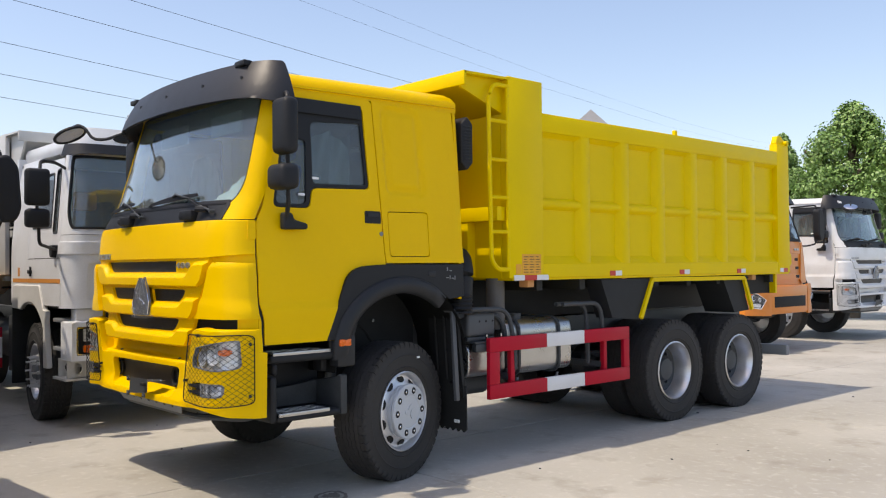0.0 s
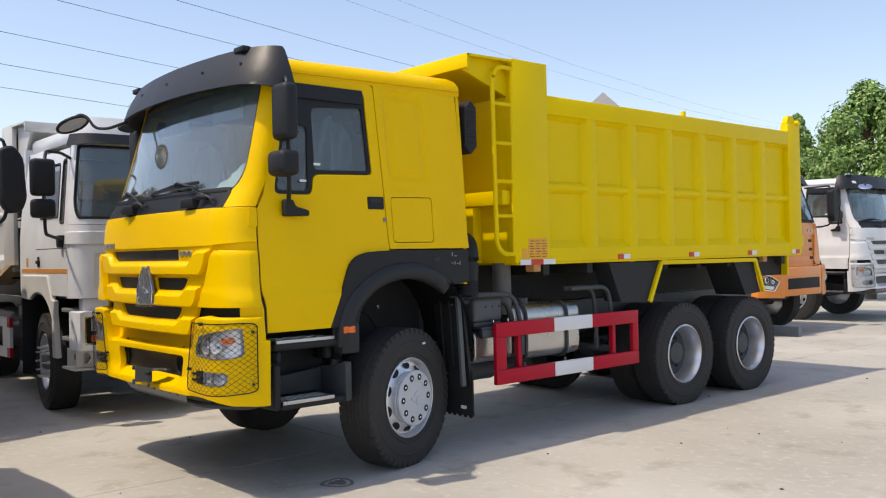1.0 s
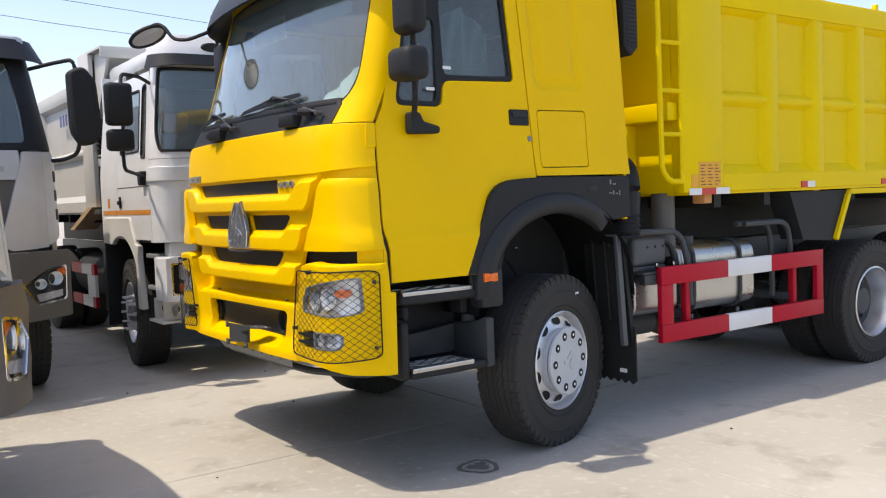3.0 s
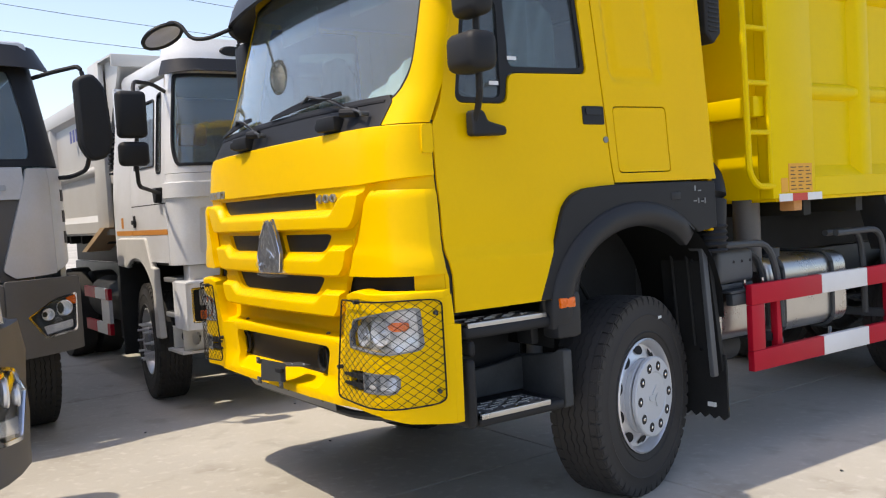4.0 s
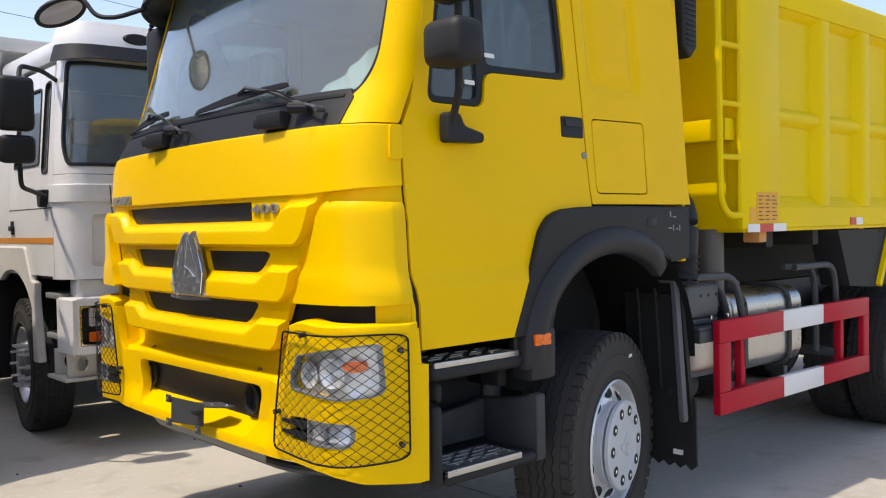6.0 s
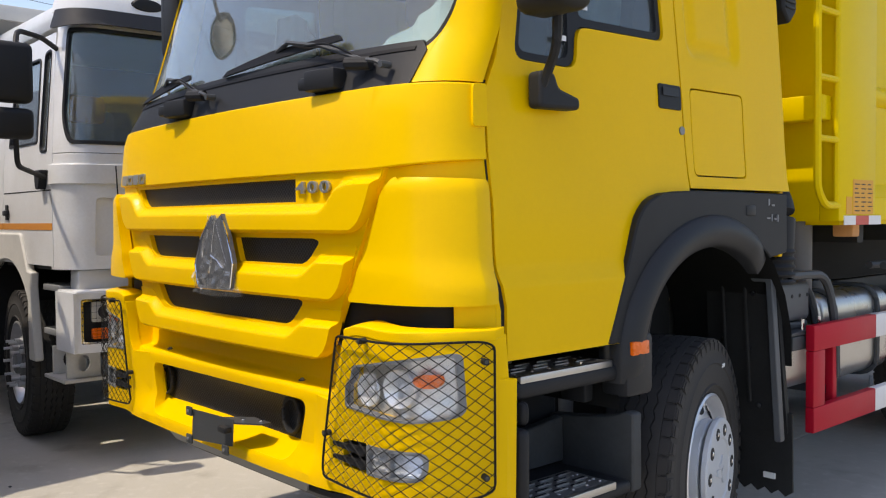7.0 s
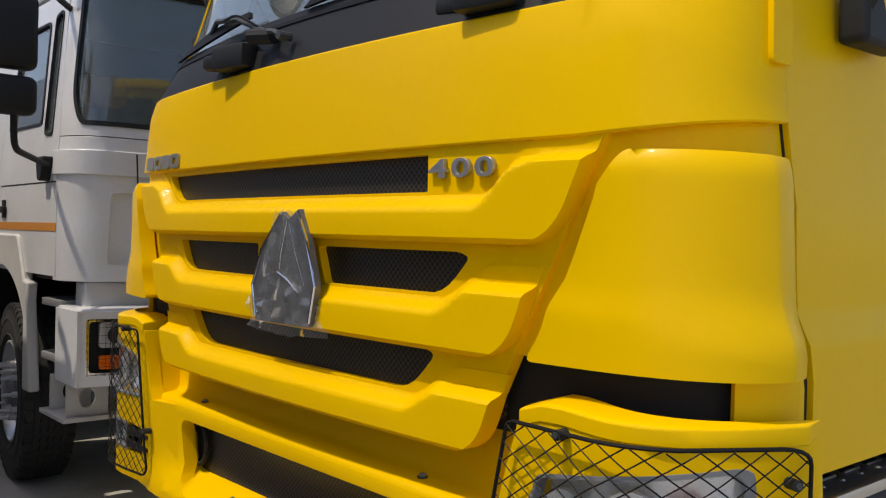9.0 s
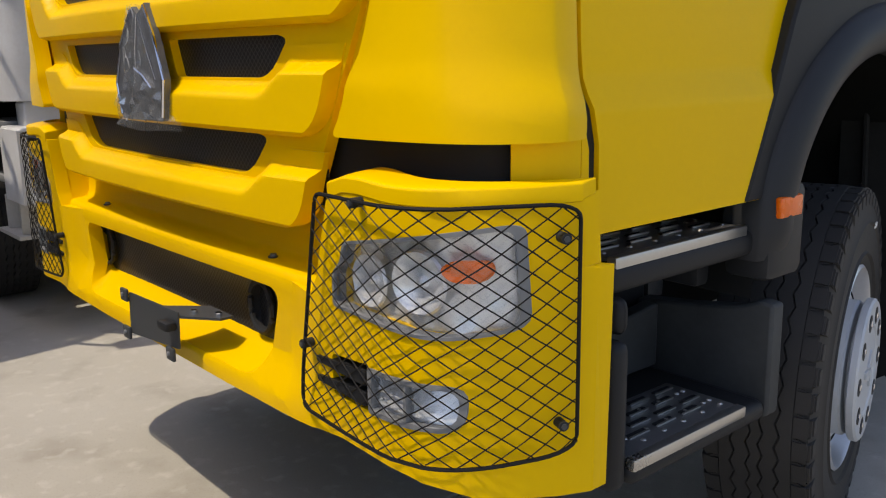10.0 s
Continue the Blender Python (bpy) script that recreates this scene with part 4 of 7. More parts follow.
def build_steps(truck, sg):
    mx = Matrix.Diagonal((sg, 1, 1, 1))
    st = holder("entry_step", None, truck)
    for nm, b6, m in (("step_back", (0.86, 0.88, 0.52, 1.13, 0.60, 1.12), PLASTIC), ("step_upright", (0.86, 1.27, 0.505, 0.545, 0.925, 1.003), PLASTIC), ("step_side", (0.86, 1.285, 0.475, 0.53, 0.60, 0.92), PLASTIC), ("step_tray", (0.86, 1.292, 0.533, 1.056, 0.60, 0.652), PLASTIC), ("step_top", (0.882, 1.25, 0.50, 1.06, 1.005, 1.068), PLASTIC)):
        own = box(*b6, 0.022, 3)
        own.transform(mx)
        part(nm, own, m, st, "black plastic step moulding")
    # pocket: back and end wall with a rolled, sloping top edge
    own = prism(rounded([(0.90, 0.60, 0.01), (1.292, 0.60, 0.02), (1.290, 0.885, 0.012), (1.255, 0.890, 0.012), (1.20, 0.866, 0.06), (1.05, 0.842, 0.06), (0.90, 0.828, 0.01)]), "y", 1.058, 1.112)
    own.transform(mx)
    part("step_end", own, STEPGREY, st, "dusty dark grey pocket wall", bevel=0.014)
    own = prism(rounded([(0.533, 0.655, 0.01), (1.056, 0.655, 0.01), (1.056, 0.828, 0.01), (0.80, 0.800, 0.1), (0.533, 0.790, 0.01)]), "x", 0.925, 0.972)
    own.transform(mx)
    part("step_riser", own, STEPGREY, st, "dusty dark grey pocket back", bevel=0.012)
    own = box(1.0, 1.12, 1.0, 1.12, 0.905, 1.03, 0.015)
    own.transform(mx)
    part("step_bracket", own, GREYPLASTIC, st)
    for z, y0, y1, x0, x1, rows in ((0.654, 0.535, 0.955, 1.075, 1.270, (1.100, 1.138, 1.176, 1.212)), (1.070, 0.52, 1.00, 1.04, 1.220, (1.075, 1.120, 1.160))):
        tread = box(x0, x1, y0, y1, z, z + 0.008, 0.003)
        tread.transform(mx)
        td = part("tread_plate", tread, TREADPLATE, st, "dull aluminium tread plate with slots")
        own = box(x1 + 0.001, x1 + 0.026, y0, y1, z - 0.016, z + 0.011, 0.004)
        own.transform(mx)
        part("tread_nosing", own, ALU, td, "bright ribbed nosing")
        for r, xx in enumerate(rows):
            for c in range(4):
                yy = y0 + 0.035 + c * (y1 - y0 - 0.03) / 4 + (0.045 if r % 2 else 0)
                if yy + 0.068 > y1:
                    continue
                own = prism(rounded([(xx - 0.0065, yy), (xx + 0.0065, yy), (xx + 0.0065, yy + 0.066), (xx - 0.0065, yy + 0.066)], 0.005, 2), "z", z + 0.0085, z + 0.0105)
                own.transform(mx)
                part("tread_slot", own, DARK, td)
                own = prism(rounded([(xx + 0.0075, yy - 0.002), (xx + 0.0125, yy - 0.002), (xx + 0.0125, yy + 0.068), (xx + 0.0075, yy + 0.068)], 0.002, 2), "z", z + 0.0085, z + 0.0125)
                own.transform(mx)
                part("slot_edge", own, ALU, td)
        for r, xx in enumerate((*rows[1::2], x1 - 0.028)):
            for c in range(6):
                own = lathe([(0.007, 0), (0.005, 0.003), (0, 0.004)], 8)
                own.transform(mx @ Matrix.Translation((xx, y0 + 0.026 + c * (y1 - y0 - 0.05) / 5 + (0.0 if r == len(rows[1::2]) else 0.05 * (c < 5)), z + 0.008)) @ Matrix.Rotation(radians(-90), 4, "Y"))
                part("tread_stud", own, ALU, td)


def build_mirrors(truck, sg):
    mx = Matrix.Diagonal((sg, 1, 1, 1))
    m = holder("mirror", None, truck)
    def shell(x0, x1, y0, y1, z0, z1, label):
        own = box(x0, x1, y0, y1, z0, z1, 0.045, 3)
        own.transform(mx)
        part("mirror_shell", own, PLASTIC, m, label)
        own = box(x0 + 0.048, x1 - 0.048, y1 - 0.004, y1 + 0.001, z0 + 0.048, z1 - 0.048)
        own.transform(mx)
        part("mirror_face", own, CHROME, m)
    dy = 0.0 if sg > 0 else 0.07
    shell(1.275 - dy * 0.6, 1.475 - dy * 0.6, 0.485 + dy, 0.605 + dy, 2.45, 2.84, "tall black mirror housing")
    shell(1.275 - dy * 0.6, 1.49 - dy * 0.6, 0.445 + dy, 0.60 + dy, 2.205, 2.38, "small black wide-angle mirror housing")
    arm = tube(smooth_path([(sg * 1.24, 0.62, 1.99), (sg * 1.275, 0.62, 2.05), (sg * 1.345, 0.585, 2.12), (sg * 1.365, 0.57, 2.5), (sg * 1.365, 0.57, 2.86), (sg * 1.30, 0.60, 2.90), (sg * 1.17, 0.66, 2.88)], 0.07), 0.016, 8)
    part("mirror_arm", arm, PLASTIC, m, "black tubular mirror arm")
    own = prism(rounded([(0.60, 1.94), (0.80, 1.945), (0.80, 1.985), (0.69, 2.01), (0.67, 2.06), (0.60, 2.06)], 0.02), "x", 1.205, 1.265)
    own.transform(mx)
    part("arm_bracket", own, PLASTIC, m, bevel=0.012)
    own = box(1.10, 1.22, 0.60, 0.70, 2.84, 2.92, 0.015)
    own.transform(mx)
    part("arm_bracket", own, PLASTIC, m)
    if sg < 0:
        arm = tube(smooth_path([(-0.98, 0.38, 2.86), (-1.02, 0.22, 2.79), (-1.10, 0.14, 2.80), (-1.16, 0.10, 2.90), (-1.22, 0.06, 2.93), (-1.30, 0.02, 2.90)], 0.08), 0.013, 8)
        part("mirror_arm", arm, PLASTIC, m, "black curved arm of the kerb mirror")
        own = lathe([(0.0, -0.02), (0.10, -0.015), (0.135, 0.0), (0.138, 0.012), (0.125, 0.018)], 32)
        lathe([(0.125, 0.018), (0.06, 0.024), (0.0, 0.026)], 32, own)
        own.transform(Matrix.Translation((-1.31, 0.02, 2.86)) @ Matrix.Rotation(radians(35), 4, "Z") @ Matrix.Rotation(radians(62), 4, "Y"))
        part("round_mirror", own, CHROME, m, "round convex kerb mirror in a black rim")
        own = tube([Matrix.Translation((-1.31, 0.02, 2.86)) @ Matrix.Rotation(radians(35), 4, "Z") @ Matrix.Rotation(radians(62), 4, "Y") @ Vector((0.014, 0.134 * math.cos(2 * math.pi * k / 28), 0.134 * math.sin(2 * math.pi * k / 28))) for k in range(28)], 0.014, 6, closed=True)
        part("mirror_rim", own, PLASTIC, m)


def build_interior(truck):
    for x in (-0.62, 0.62):
        s = holder("seat", None, truck)
        part("seat_cushion", box(x - 0.26, x + 0.26, 1.05, 1.60, 1.78, 1.93, 0.05), SEAT, s)
        part("seat_back", box(x - 0.26, x + 0.26, -0.08, 0.08, 0.0, 0.75, 0.06, m=Matrix.Translation((0, 1.62, 1.90)) @ Matrix.Rotation(radians(-10), 4, "X")), SEAT, s, "seat back wrapped in clear film")
        part("head_rest", box(x - 0.15, x + 0.15, 1.72, 1.82, 2.68, 2.86, 0.04), SEAT, s)
    part("dashboard", box(-1.08, 1.08, 0.42, 0.82, 1.75, 2.10, 0.06), GREYPLASTIC, truck)
    own = tube([Vector((0.62 + 0.22 * math.cos(2 * math.pi * k / 28), 1.0 - 0.10 * math.sin(2 * math.pi * k / 28), 2.06 + 0.19 * math.sin(2 * math.pi * k / 28))) for k in range(28)], 0.016, 6, closed=True)
    part("steering_wheel", own, PLASTIC, truck)
    part("steering_column", cyl((0.62, 1.0, 2.06), (0.62, 0.75, 1.9), 0.05), PLASTIC, truck)
    part("headlining", box(-1.08, 1.08, 0.60, 2.30, 2.93, 2.955), INTERIOR, truck)
    part("back_trim", box(-1.07, 1.07, 2.28, 2.322, 1.42, 2.93), INTERIOR, truck)
    for x in (-0.72, 0.18):
        part("inside_visor", box(x, x + 0.48, 0.60, 0.625, 2.70, 2.86, 0.01), INTERIOR, truck)
    # papers on the dashboard
    for pts, off in (([(0.86, 2.155), (1.33, 2.15), (1.44, 2.24), (1.43, 2.335), (1.26, 2.30), (1.08, 2.225), (0.95, 2.19)], 0.06), ([(1.02, 2.15), (1.30, 2.15), (1.36, 2.29), (1.20, 2.25)], 0.075)):
        f = lambda u, v, d: cab_point(u, v, off + d + 0.012 * math.sin(31 * u + 17 * v))
        part("paper", plate(pts, f, 0.003, us=[0.6 + 0.06 * k for k in range(13)], vs=(2.2, 2.25, 2.3)), PAPER, truck, "white sheet propped behind the windscreen")
    # film hung inside the door windows
    for sg in (-1, 1):
        g = lambda u, v, d: Vector((sg * (1.02 + 0.025 * math.sin(u * 34 + v * 3) + 0.012 * math.sin(u * 71 - v * 9) - d), u, v))
        fm = part("protective_film", plate([(0.98, 2.28), (1.34, 2.28), (1.30, 2.60), (1.16, 2.72), (1.02, 2.66)], g, 0.002, us=[0.99 + 0.012 * k for k in range(30)], vs=(2.4, 2.5, 2.6)), FILM, truck, "crumpled clear protective film behind the window")
        fm.visible_shadow = False


def build_bumper(truck, paint):
    xs = [i * 0.08 for i in range(-16, 17)]
    half = [(0.40, 0.695), (0.72, 0.700), (0.88, 0.708), (1.09, 0.70), (1.22, 0.668), (1.304, 0.655), (1.306, 1.095), (1.297, 1.10), (1.294, 1.234), (1.19, 1.236), (1.05, 1.238), (0.985, 1.240), (0.93, 1.238), (0.885, 1.230), (0.86, 1.212), (0.835, 1.13), (0.81, 1.04), (0.78, 0.995)]
    out = [*half, *[(-x, z) for x, z in reversed(half)]]
    opening = rounded([(-0.635, 0.958, 0.05), (-0.575, 0.742, 0.07), (0.535, 0.742, 0.07), (0.605, 0.964, 0.055)], seg=7)
    holes = [opening]
    lamp = [(0.872, 0.992, 0.015), (0.875, 1.060, 0.01), (0.903, 1.085, 0.01), (0.912, 1.125, 0.03), (1.250, 1.185, 0.02), (1.256, 0.995, 0.03), (1.16, 0.978, 0.03)]
    fog = [(0.985, 0.80, 0.01), (0.985, 0.885, 0.01), (1.19, 0.887, 0.03), (1.185, 0.805, 0.04)]
    vent = [(0.855, 0.80, 0.01), (0.855, 0.885, 0.01), (0.977, 0.892, 0.004), (0.977, 0.798, 0.004)]
    for poly in (lamp, fog, vent):
        for sg in (-1, 1):
            holes.append(rounded([(sg * p[0], *p[1:]) for p in poly]))
    bp = part("bumper", plate(out, bumper_map(), 0.045, holes=holes, us=sorted([*xs, -0.78, -0.66, 0.66, 0.78]), vs=(0.73, 0.76, 0.79, 0.82)), paint, truck, "yellow bumper with round-cornered intake" if paint is YELLOW else "white bumper", bevel=0.010)
    # bumper ends turning back along the flank
    for sg in (-1, 1):
        ye = bumper_y(1.304, 0.9)
        part("bumper_end", plate([(ye + 0.0, 0.655), (ye + 0.03, 0.655), (ye + 0.03, 1.10), (ye + 0.0, 1.10)], lambda u, v, d: Vector((sg * (1.306 - d - 0.06 * (u - ye)), u, v)), 0.03), paint, bp, bevel=0.006)
        part("bumper_lip", plate([(0.0, 0.0), (1.0, 0.0), (1.0, 1.0), (0.0, 1.0)], lambda u, v, d: Vector((sg * (0.865 + 0.430 * u), bumper_y(0.865 + 0.430 * u, 1) - 0.003 + 0.10 * v * (1 - 0.62 * u), 1.247 + 0.006 * math.exp(-((u - 0.22) / 0.16) ** 2) - 0.012 * max(0, 0.12 - u) / 0.12 + 0.012 * v ** 0.5 - d)), 0.030, us=[0.04 * k for k in range(1, 25)], vs=(0.05, 0.15, 0.35)), paint, bp, bevel=0.004)
    # crossbar, its shelf and the wall behind them in one bent sheet
    part("crossbar", prism([(0.150, 0.962), (0.1371, 0.966), (0.1369, 0.984), (0.1385, 0.997), (0.1445, 1.0075), (0.153, 1.013), (0.185, 1.015), (0.203, 1.020), (0.214, 1.034), (0.221, 1.07), (0.236, 1.21), (0.26, 1.21), (0.26, 0.965), (0.16, 0.968)], "x", -0.866, 0.866), paint, bp, "rounded crossbar with a shelf behind it", sharp=60)
    for x in (-0.56, 0.50):
        part("shelf_bolt", cyl((x, 0.186, 1.014), (x, 0.186, 1.024), 0.008, 6), GREYSTEEL, bp)
        part("bolt_washer", cyl((x, 0.186, 1.0145), (x, 0.186, 1.018), 0.013, 14), STEEL, bp)
    for sg in (-1, 1):
        edge = [(0.788, 1.000), (0.812, 1.04), (0.837, 1.13), (0.858, 1.205), (0.878, 1.236)]
        part("column_return", plate([(0, 0.0), (1, 0.0), (1, 4.0), (0, 4.0)], lambda u, v, d: Vector((sg * (edge[int(v)][0] + (edge[min(4, int(v) + 1)][0] - edge[int(v)][0]) * (v - int(v)) + d), 0.140 + 0.095 * u, edge[int(v)][1] + (edge[min(4, int(v) + 1)][1] - edge[int(v)][1]) * (v - int(v)))), 0.008, vs=(1, 2, 3)), paint, bp)
    # intake: funnel walls that roll in from the opening to the screen
    inner = rounded([(-0.665, 0.968, 0.04), (-0.630, 0.800, 0.06), (0.560, 0.800, 0.06), (0.610, 0.972, 0.05)], seg=7)
    own = bmesh.new()
    rings = []
    for w, dep in ((0.0, 0.004), (0.06, 0.016), (0.20, 0.036), (0.5, 0.068), (1.0, 0.108)):
        rings.append([own.verts.new((a[0] + (b[0] - a[0]) * w, bumper_y(a[0], a[1]) * (1 - w) + 0.098 * w + dep, a[1] + (b[1] - a[1]) * w)) for a, b in zip(opening, inner)])
    for ra, rb in zip(rings, rings[1:]):
        for k in range(len(ra)):
            own.faces.new((ra[k - 1], ra[k], rb[k], rb[k - 1]))
    part("intake_frame", own, paint, bp, "rolled-in walls of the intake", sharp=70)
    part("intake_mesh", plate([(-0.70, 0.775), (0.65, 0.775), (0.65, 0.985), (-0.70, 0.985)], lambda u, v, d: Vector((u, 0.200 + 0.022 * math.sin(math.pi * min(1, max(0, (v - 0.79) / 0.19))) * (1 - math.exp(-((abs(u + 0.02) - 0.55) / 0.2) ** 2)) + d, v)), 0.006, us=xs, vs=[0.79 + 0.02 * k for k in range(10)]), PERF, bp, "black expanded-metal intake screen")
    for x in (-0.60, 0.425):
        ring = [Vector((x + 0.054 * math.cos(2 * math.pi * k / 28), 0.186, 0.878 + 0.064 * math.sin(2 * math.pi * k / 28))) for k in range(28)]
        part("intake_ring", tube(ring, 0.008, 6, closed=True), NEARBLACK, bp, "black ring in the intake screen")
        part("ring_funnel", lathe([(1.0, 0.186), (0.96, 0.200), (0.9, 0.26), (0.0, 0.262)], 28, m=Matrix.Translation((x, 0, 0.878)) @ Matrix.Diagonal((0.054, 1, 0.064, 1)) @ Matrix.Rotation(radians(90), 4, "Z")), DARK, bp)
    # number-plate bracket, empty
    nb = holder("plate_bracket", None, truck)
    part("bracket_plate", plate(rounded([(-0.075, 0.725), (0.245, 0.755), (0.255, 0.855), (-0.065, 0.845)], 0.004), lambda u, v, d: Vector((u, 0.045 + d, v)), 0.004), STEEL, nb, "bare grey metal bracket")
    for x, z in ((-0.085, 0.728), (-0.082, 0.838), (0.205, 0.737)):
        part("bracket_tab", box(x - 0.022, x + 0.022, 0.034, 0.044, z - 0.020, z + 0.016, 0.004), STEEL, nb)
        part("tab_bolt", cyl((x, 0.035, z), (x, 0.029, z), 0.006, 8), GREYSTEEL, nb)
    part("bracket_arm", prism([(0.12, 0.050), (0.255, 0.050), (0.345, 0.115), (0.345, 0.150), (0.22, 0.150)], "z", 0.838, 0.844), STEEL, nb, "flat grey stay over the intake lip")
    for x, y in ((0.25, 0.09), (0.315, 0.125)):
        part("stay_bolt", cyl((x, y, 0.843), (x, y, 0.852), 0.009, 6), CHROME, nb)
    part("bracket_clip", box(0.19, 0.25, 0.012, 0.044, 0.805, 0.83, 0.008), PLASTIC, nb)
    # towing plate with holes under the bumper
    th = [[(0.0 + x + 0.022 * math.cos(a), 0.675 + 0.022 * math.sin(a)) for a in [2 * math.pi * k / 12 for k in range(12)]] for x in (-0.42, -0.28, -0.14, 0.0, 0.14, 0.28, 0.42)]
    part("under_plate", plate([(-0.62, 0.735), (-0.52, 0.62), (0.52, 0.62), (0.62, 0.735)], lambda u, v, d: Vector((u, 0.13 + (0.735 - v) * 0.5 + d, v)), 0.006, holes=th), GREYSTEEL, bp, "grey steel plate with a row of round holes")
    part("under_tube", tube(smooth_path([(-0.95, 0.42, 0.62), (-0.6, 0.26, 0.60), (0.6, 0.26, 0.60), (0.98, 0.46, 0.60), (1.0, 0.60, 0.64)], 0.1), 0.022, 8), STEEL, bp)
    for sg in (-1, 1):
        build_lamps(truck, sg, lamp, fog, vent, paint)


def build_lamps(truck, sg, lamp, fog, vent, paint):
    fl = lambda off: (lambda u, v, d: Vector((sg * u, bumper_y(u, v) - off + d, v)))
    us = (0.90, 0.96, 1.02, 1.06, 1.09, 1.12, 1.15, 1.18, 1.205, 1.23, 1.25)
    hl = holder("headlamp", None, truck)
    big = rounded(lamp)
    def ridged(depth, z0, step, rise):
        """Reflector with ridges that lean back like a fan of small mirrors."""
        return lambda u, v, d: Vector((sg * u, bumper_y(u, v) + depth + rise * (((v - z0) / step) % 1.0) + d, v))
    part("lamp_bowl", plate(big, lambda u, v, d: Vector((sg * u, bumper_y(u, v) + 0.026 + 0.026 * math.cos((u - 1.06) * 3.4) * math.cos((v - 1.08) * 9) + 0.0045 * math.sin(u * 74) * math.sin(v * 62 + u * 9) + d, v)), 0.01, us=[0.88 + 0.0125 * k for k in range(30)], vs=[0.98 + 0.0125 * k for k in range(17)]), LAMP, hl, "bright silvered reflector bowl", sharp=60)
    cx, cz = sum(p[0] for p in lamp) / len(lamp), sum(p[1] for p in lamp) / len(lamp)
    ring = [(cx + (x - cx) * 0.975, cz + (z - cz) * 0.945) for x, z in big]
    part("lamp_bezel", plate([(cx + (x - cx) * 1.012, cz + (z - cz) * 1.03) for x, z in big], fl(0.004), 0.03, holes=(ring,), us=us), GREYSTEEL, hl, "grey lamp bezel", bevel=0.005)
    for x, z, r in ((0.955, 1.052, 0.055), (1.095, 1.072, 0.062)):
        own = lathe([(r, -0.004), (r * 0.94, -0.010), (r * 0.8, -0.004), (r * 0.5, 0.006), (r * 0.2, 0.010), (r * 0.16, 0.0), (0, -0.004)], 28)
        own.transform(Matrix.Translation((sg * x, bumper_y(x, z) + 0.034, z)) @ Matrix.Rotation(radians(90 + sg * 14 * (x > 1.05)), 4, "Z"))
        part("reflector", own, LAMP, hl, "round silvered dish", sharp=60)
    part("indicator", plate(rounded([(1.146, 1.104), (1.163, 1.083), (1.200, 1.079), (1.216, 1.098), (1.212, 1.122), (1.165, 1.122)], 0.014), fl(-0.012), 0.012, us=us), AMBER, hl, "amber indicator behind the glass")
    lens = part("lamp_glass", plate(ring, fl(-0.004), 0.004, us=us), CLEAR, hl)
    lens.visible_shadow = False
    part("fog_bowl", plate(rounded(fog), ridged(0.012, 0.79, 0.026, 0.011), 0.01, us=us, vs=[0.79 + 0.026 * k + e for k in range(5) for e in (-0.0006, 0.0006)]), LAMP, hl, "bright fog-lamp bowl")
    part("fog_frame", plate([(1.088 + (x - 1.088) * 1.06, 0.845 + (z - 0.845) * 1.12) for x, z in rounded(fog)], fl(0.003), 0.03, holes=([(1.088 + (x - 1.088) * 0.95, 0.845 + (z - 0.845) * 0.9) for x, z in rounded(fog)],), us=us), GREYSTEEL, hl)
    own = box(1.082, 1.090, 0, 0.02, 0.805, 0.882, m=Matrix.Diagonal((sg, 1, 1, 1)) @ Matrix.Translation((0, bumper_y(1.06, 0.83) + 0.002, 0)))
    part("fog_divider", own, GREYSTEEL, hl)
    fg = part("lamp_glass", plate([(1.088 + (x - 1.088) * 0.96, 0.845 + (z - 0.845) * 0.92) for x, z in rounded(fog)], fl(-0.003), 0.004, us=us), CLEAR, hl)
    fg.visible_shadow = False
    part("vent_back", plate(rounded(vent), fl(-0.03), 0.01), DARK, hl)
    for z in (0.823, 0.865):
        part("vent_fin", plate(rounded([(0.805, z - 0.006), (0.975, z - 0.016), (0.975, z + 0.014), (0.805, z + 0.006)], 0.005), fl(0.006), 0.03), PLASTIC, hl)
    # wire guard over both lamps
    gd = holder("lamp_guard", None, truck)
    corners = rounded([(0.856, 1.218, 0.02), (0.762, 0.752, 0.04), (0.98, 0.738, 0.1), (1.18, 0.738, 0.1), (1.290, 0.757, 0.03), (1.290, 1.222, 0.03), (1.08, 1.216, 0.1)], 0.03, 6)
    dense = []
    for i, p in enumerate(corners):
        q = corners[(i + 1) % len(corners)]
        n = max(1, int(math.hypot(q[0] - p[0], q[1] - p[1]) / 0.05))
        dense += [(p[0] + (q[0] - p[0]) * k / n, p[1] + (q[1] - p[1]) * k / n) for k in range(n)]
    def gp(x, z):
        k = (bumper_y(x + 0.002, 0.9) - bumper_y(x - 0.002, 0.9)) / 0.004 if x > 1.04 else 0.0
        r = math.hypot(k, 1)
        return Vector((sg * (x + 0.020 * k / r), bumper_y(x, 0.9) - 0.024 / r, z))
    part("guard_frame", tube([gp(x, z) for x, z in dense], 0.0040, 6, closed=True), BLACKWIRE, gd, "black wire guard frame")
    def inside(x, z):
        c = False
        for i in range(len(corners)):
            (x0, z0), (x1, z1) = corners[i - 1], corners[i]
            if (z0 > z) != (z1 > z) and x < (x1 - x0) * (z - z0) / (z1 - z0) + x0:
                c = not c
        return c
    wires = None
    # the guard is flat sheet bent round the corner: lay the diamonds out along its run
    run = [(0.75, 0.0)]
    while run[-1][0] < 1.32:
        x = run[-1][0]
        run.append((x + 0.005, run[-1][1] + math.hypot(0.005, bumper_y(x + 0.005, 0.9) - bumper_y(x, 0.9))))
    total = run[-1][1]
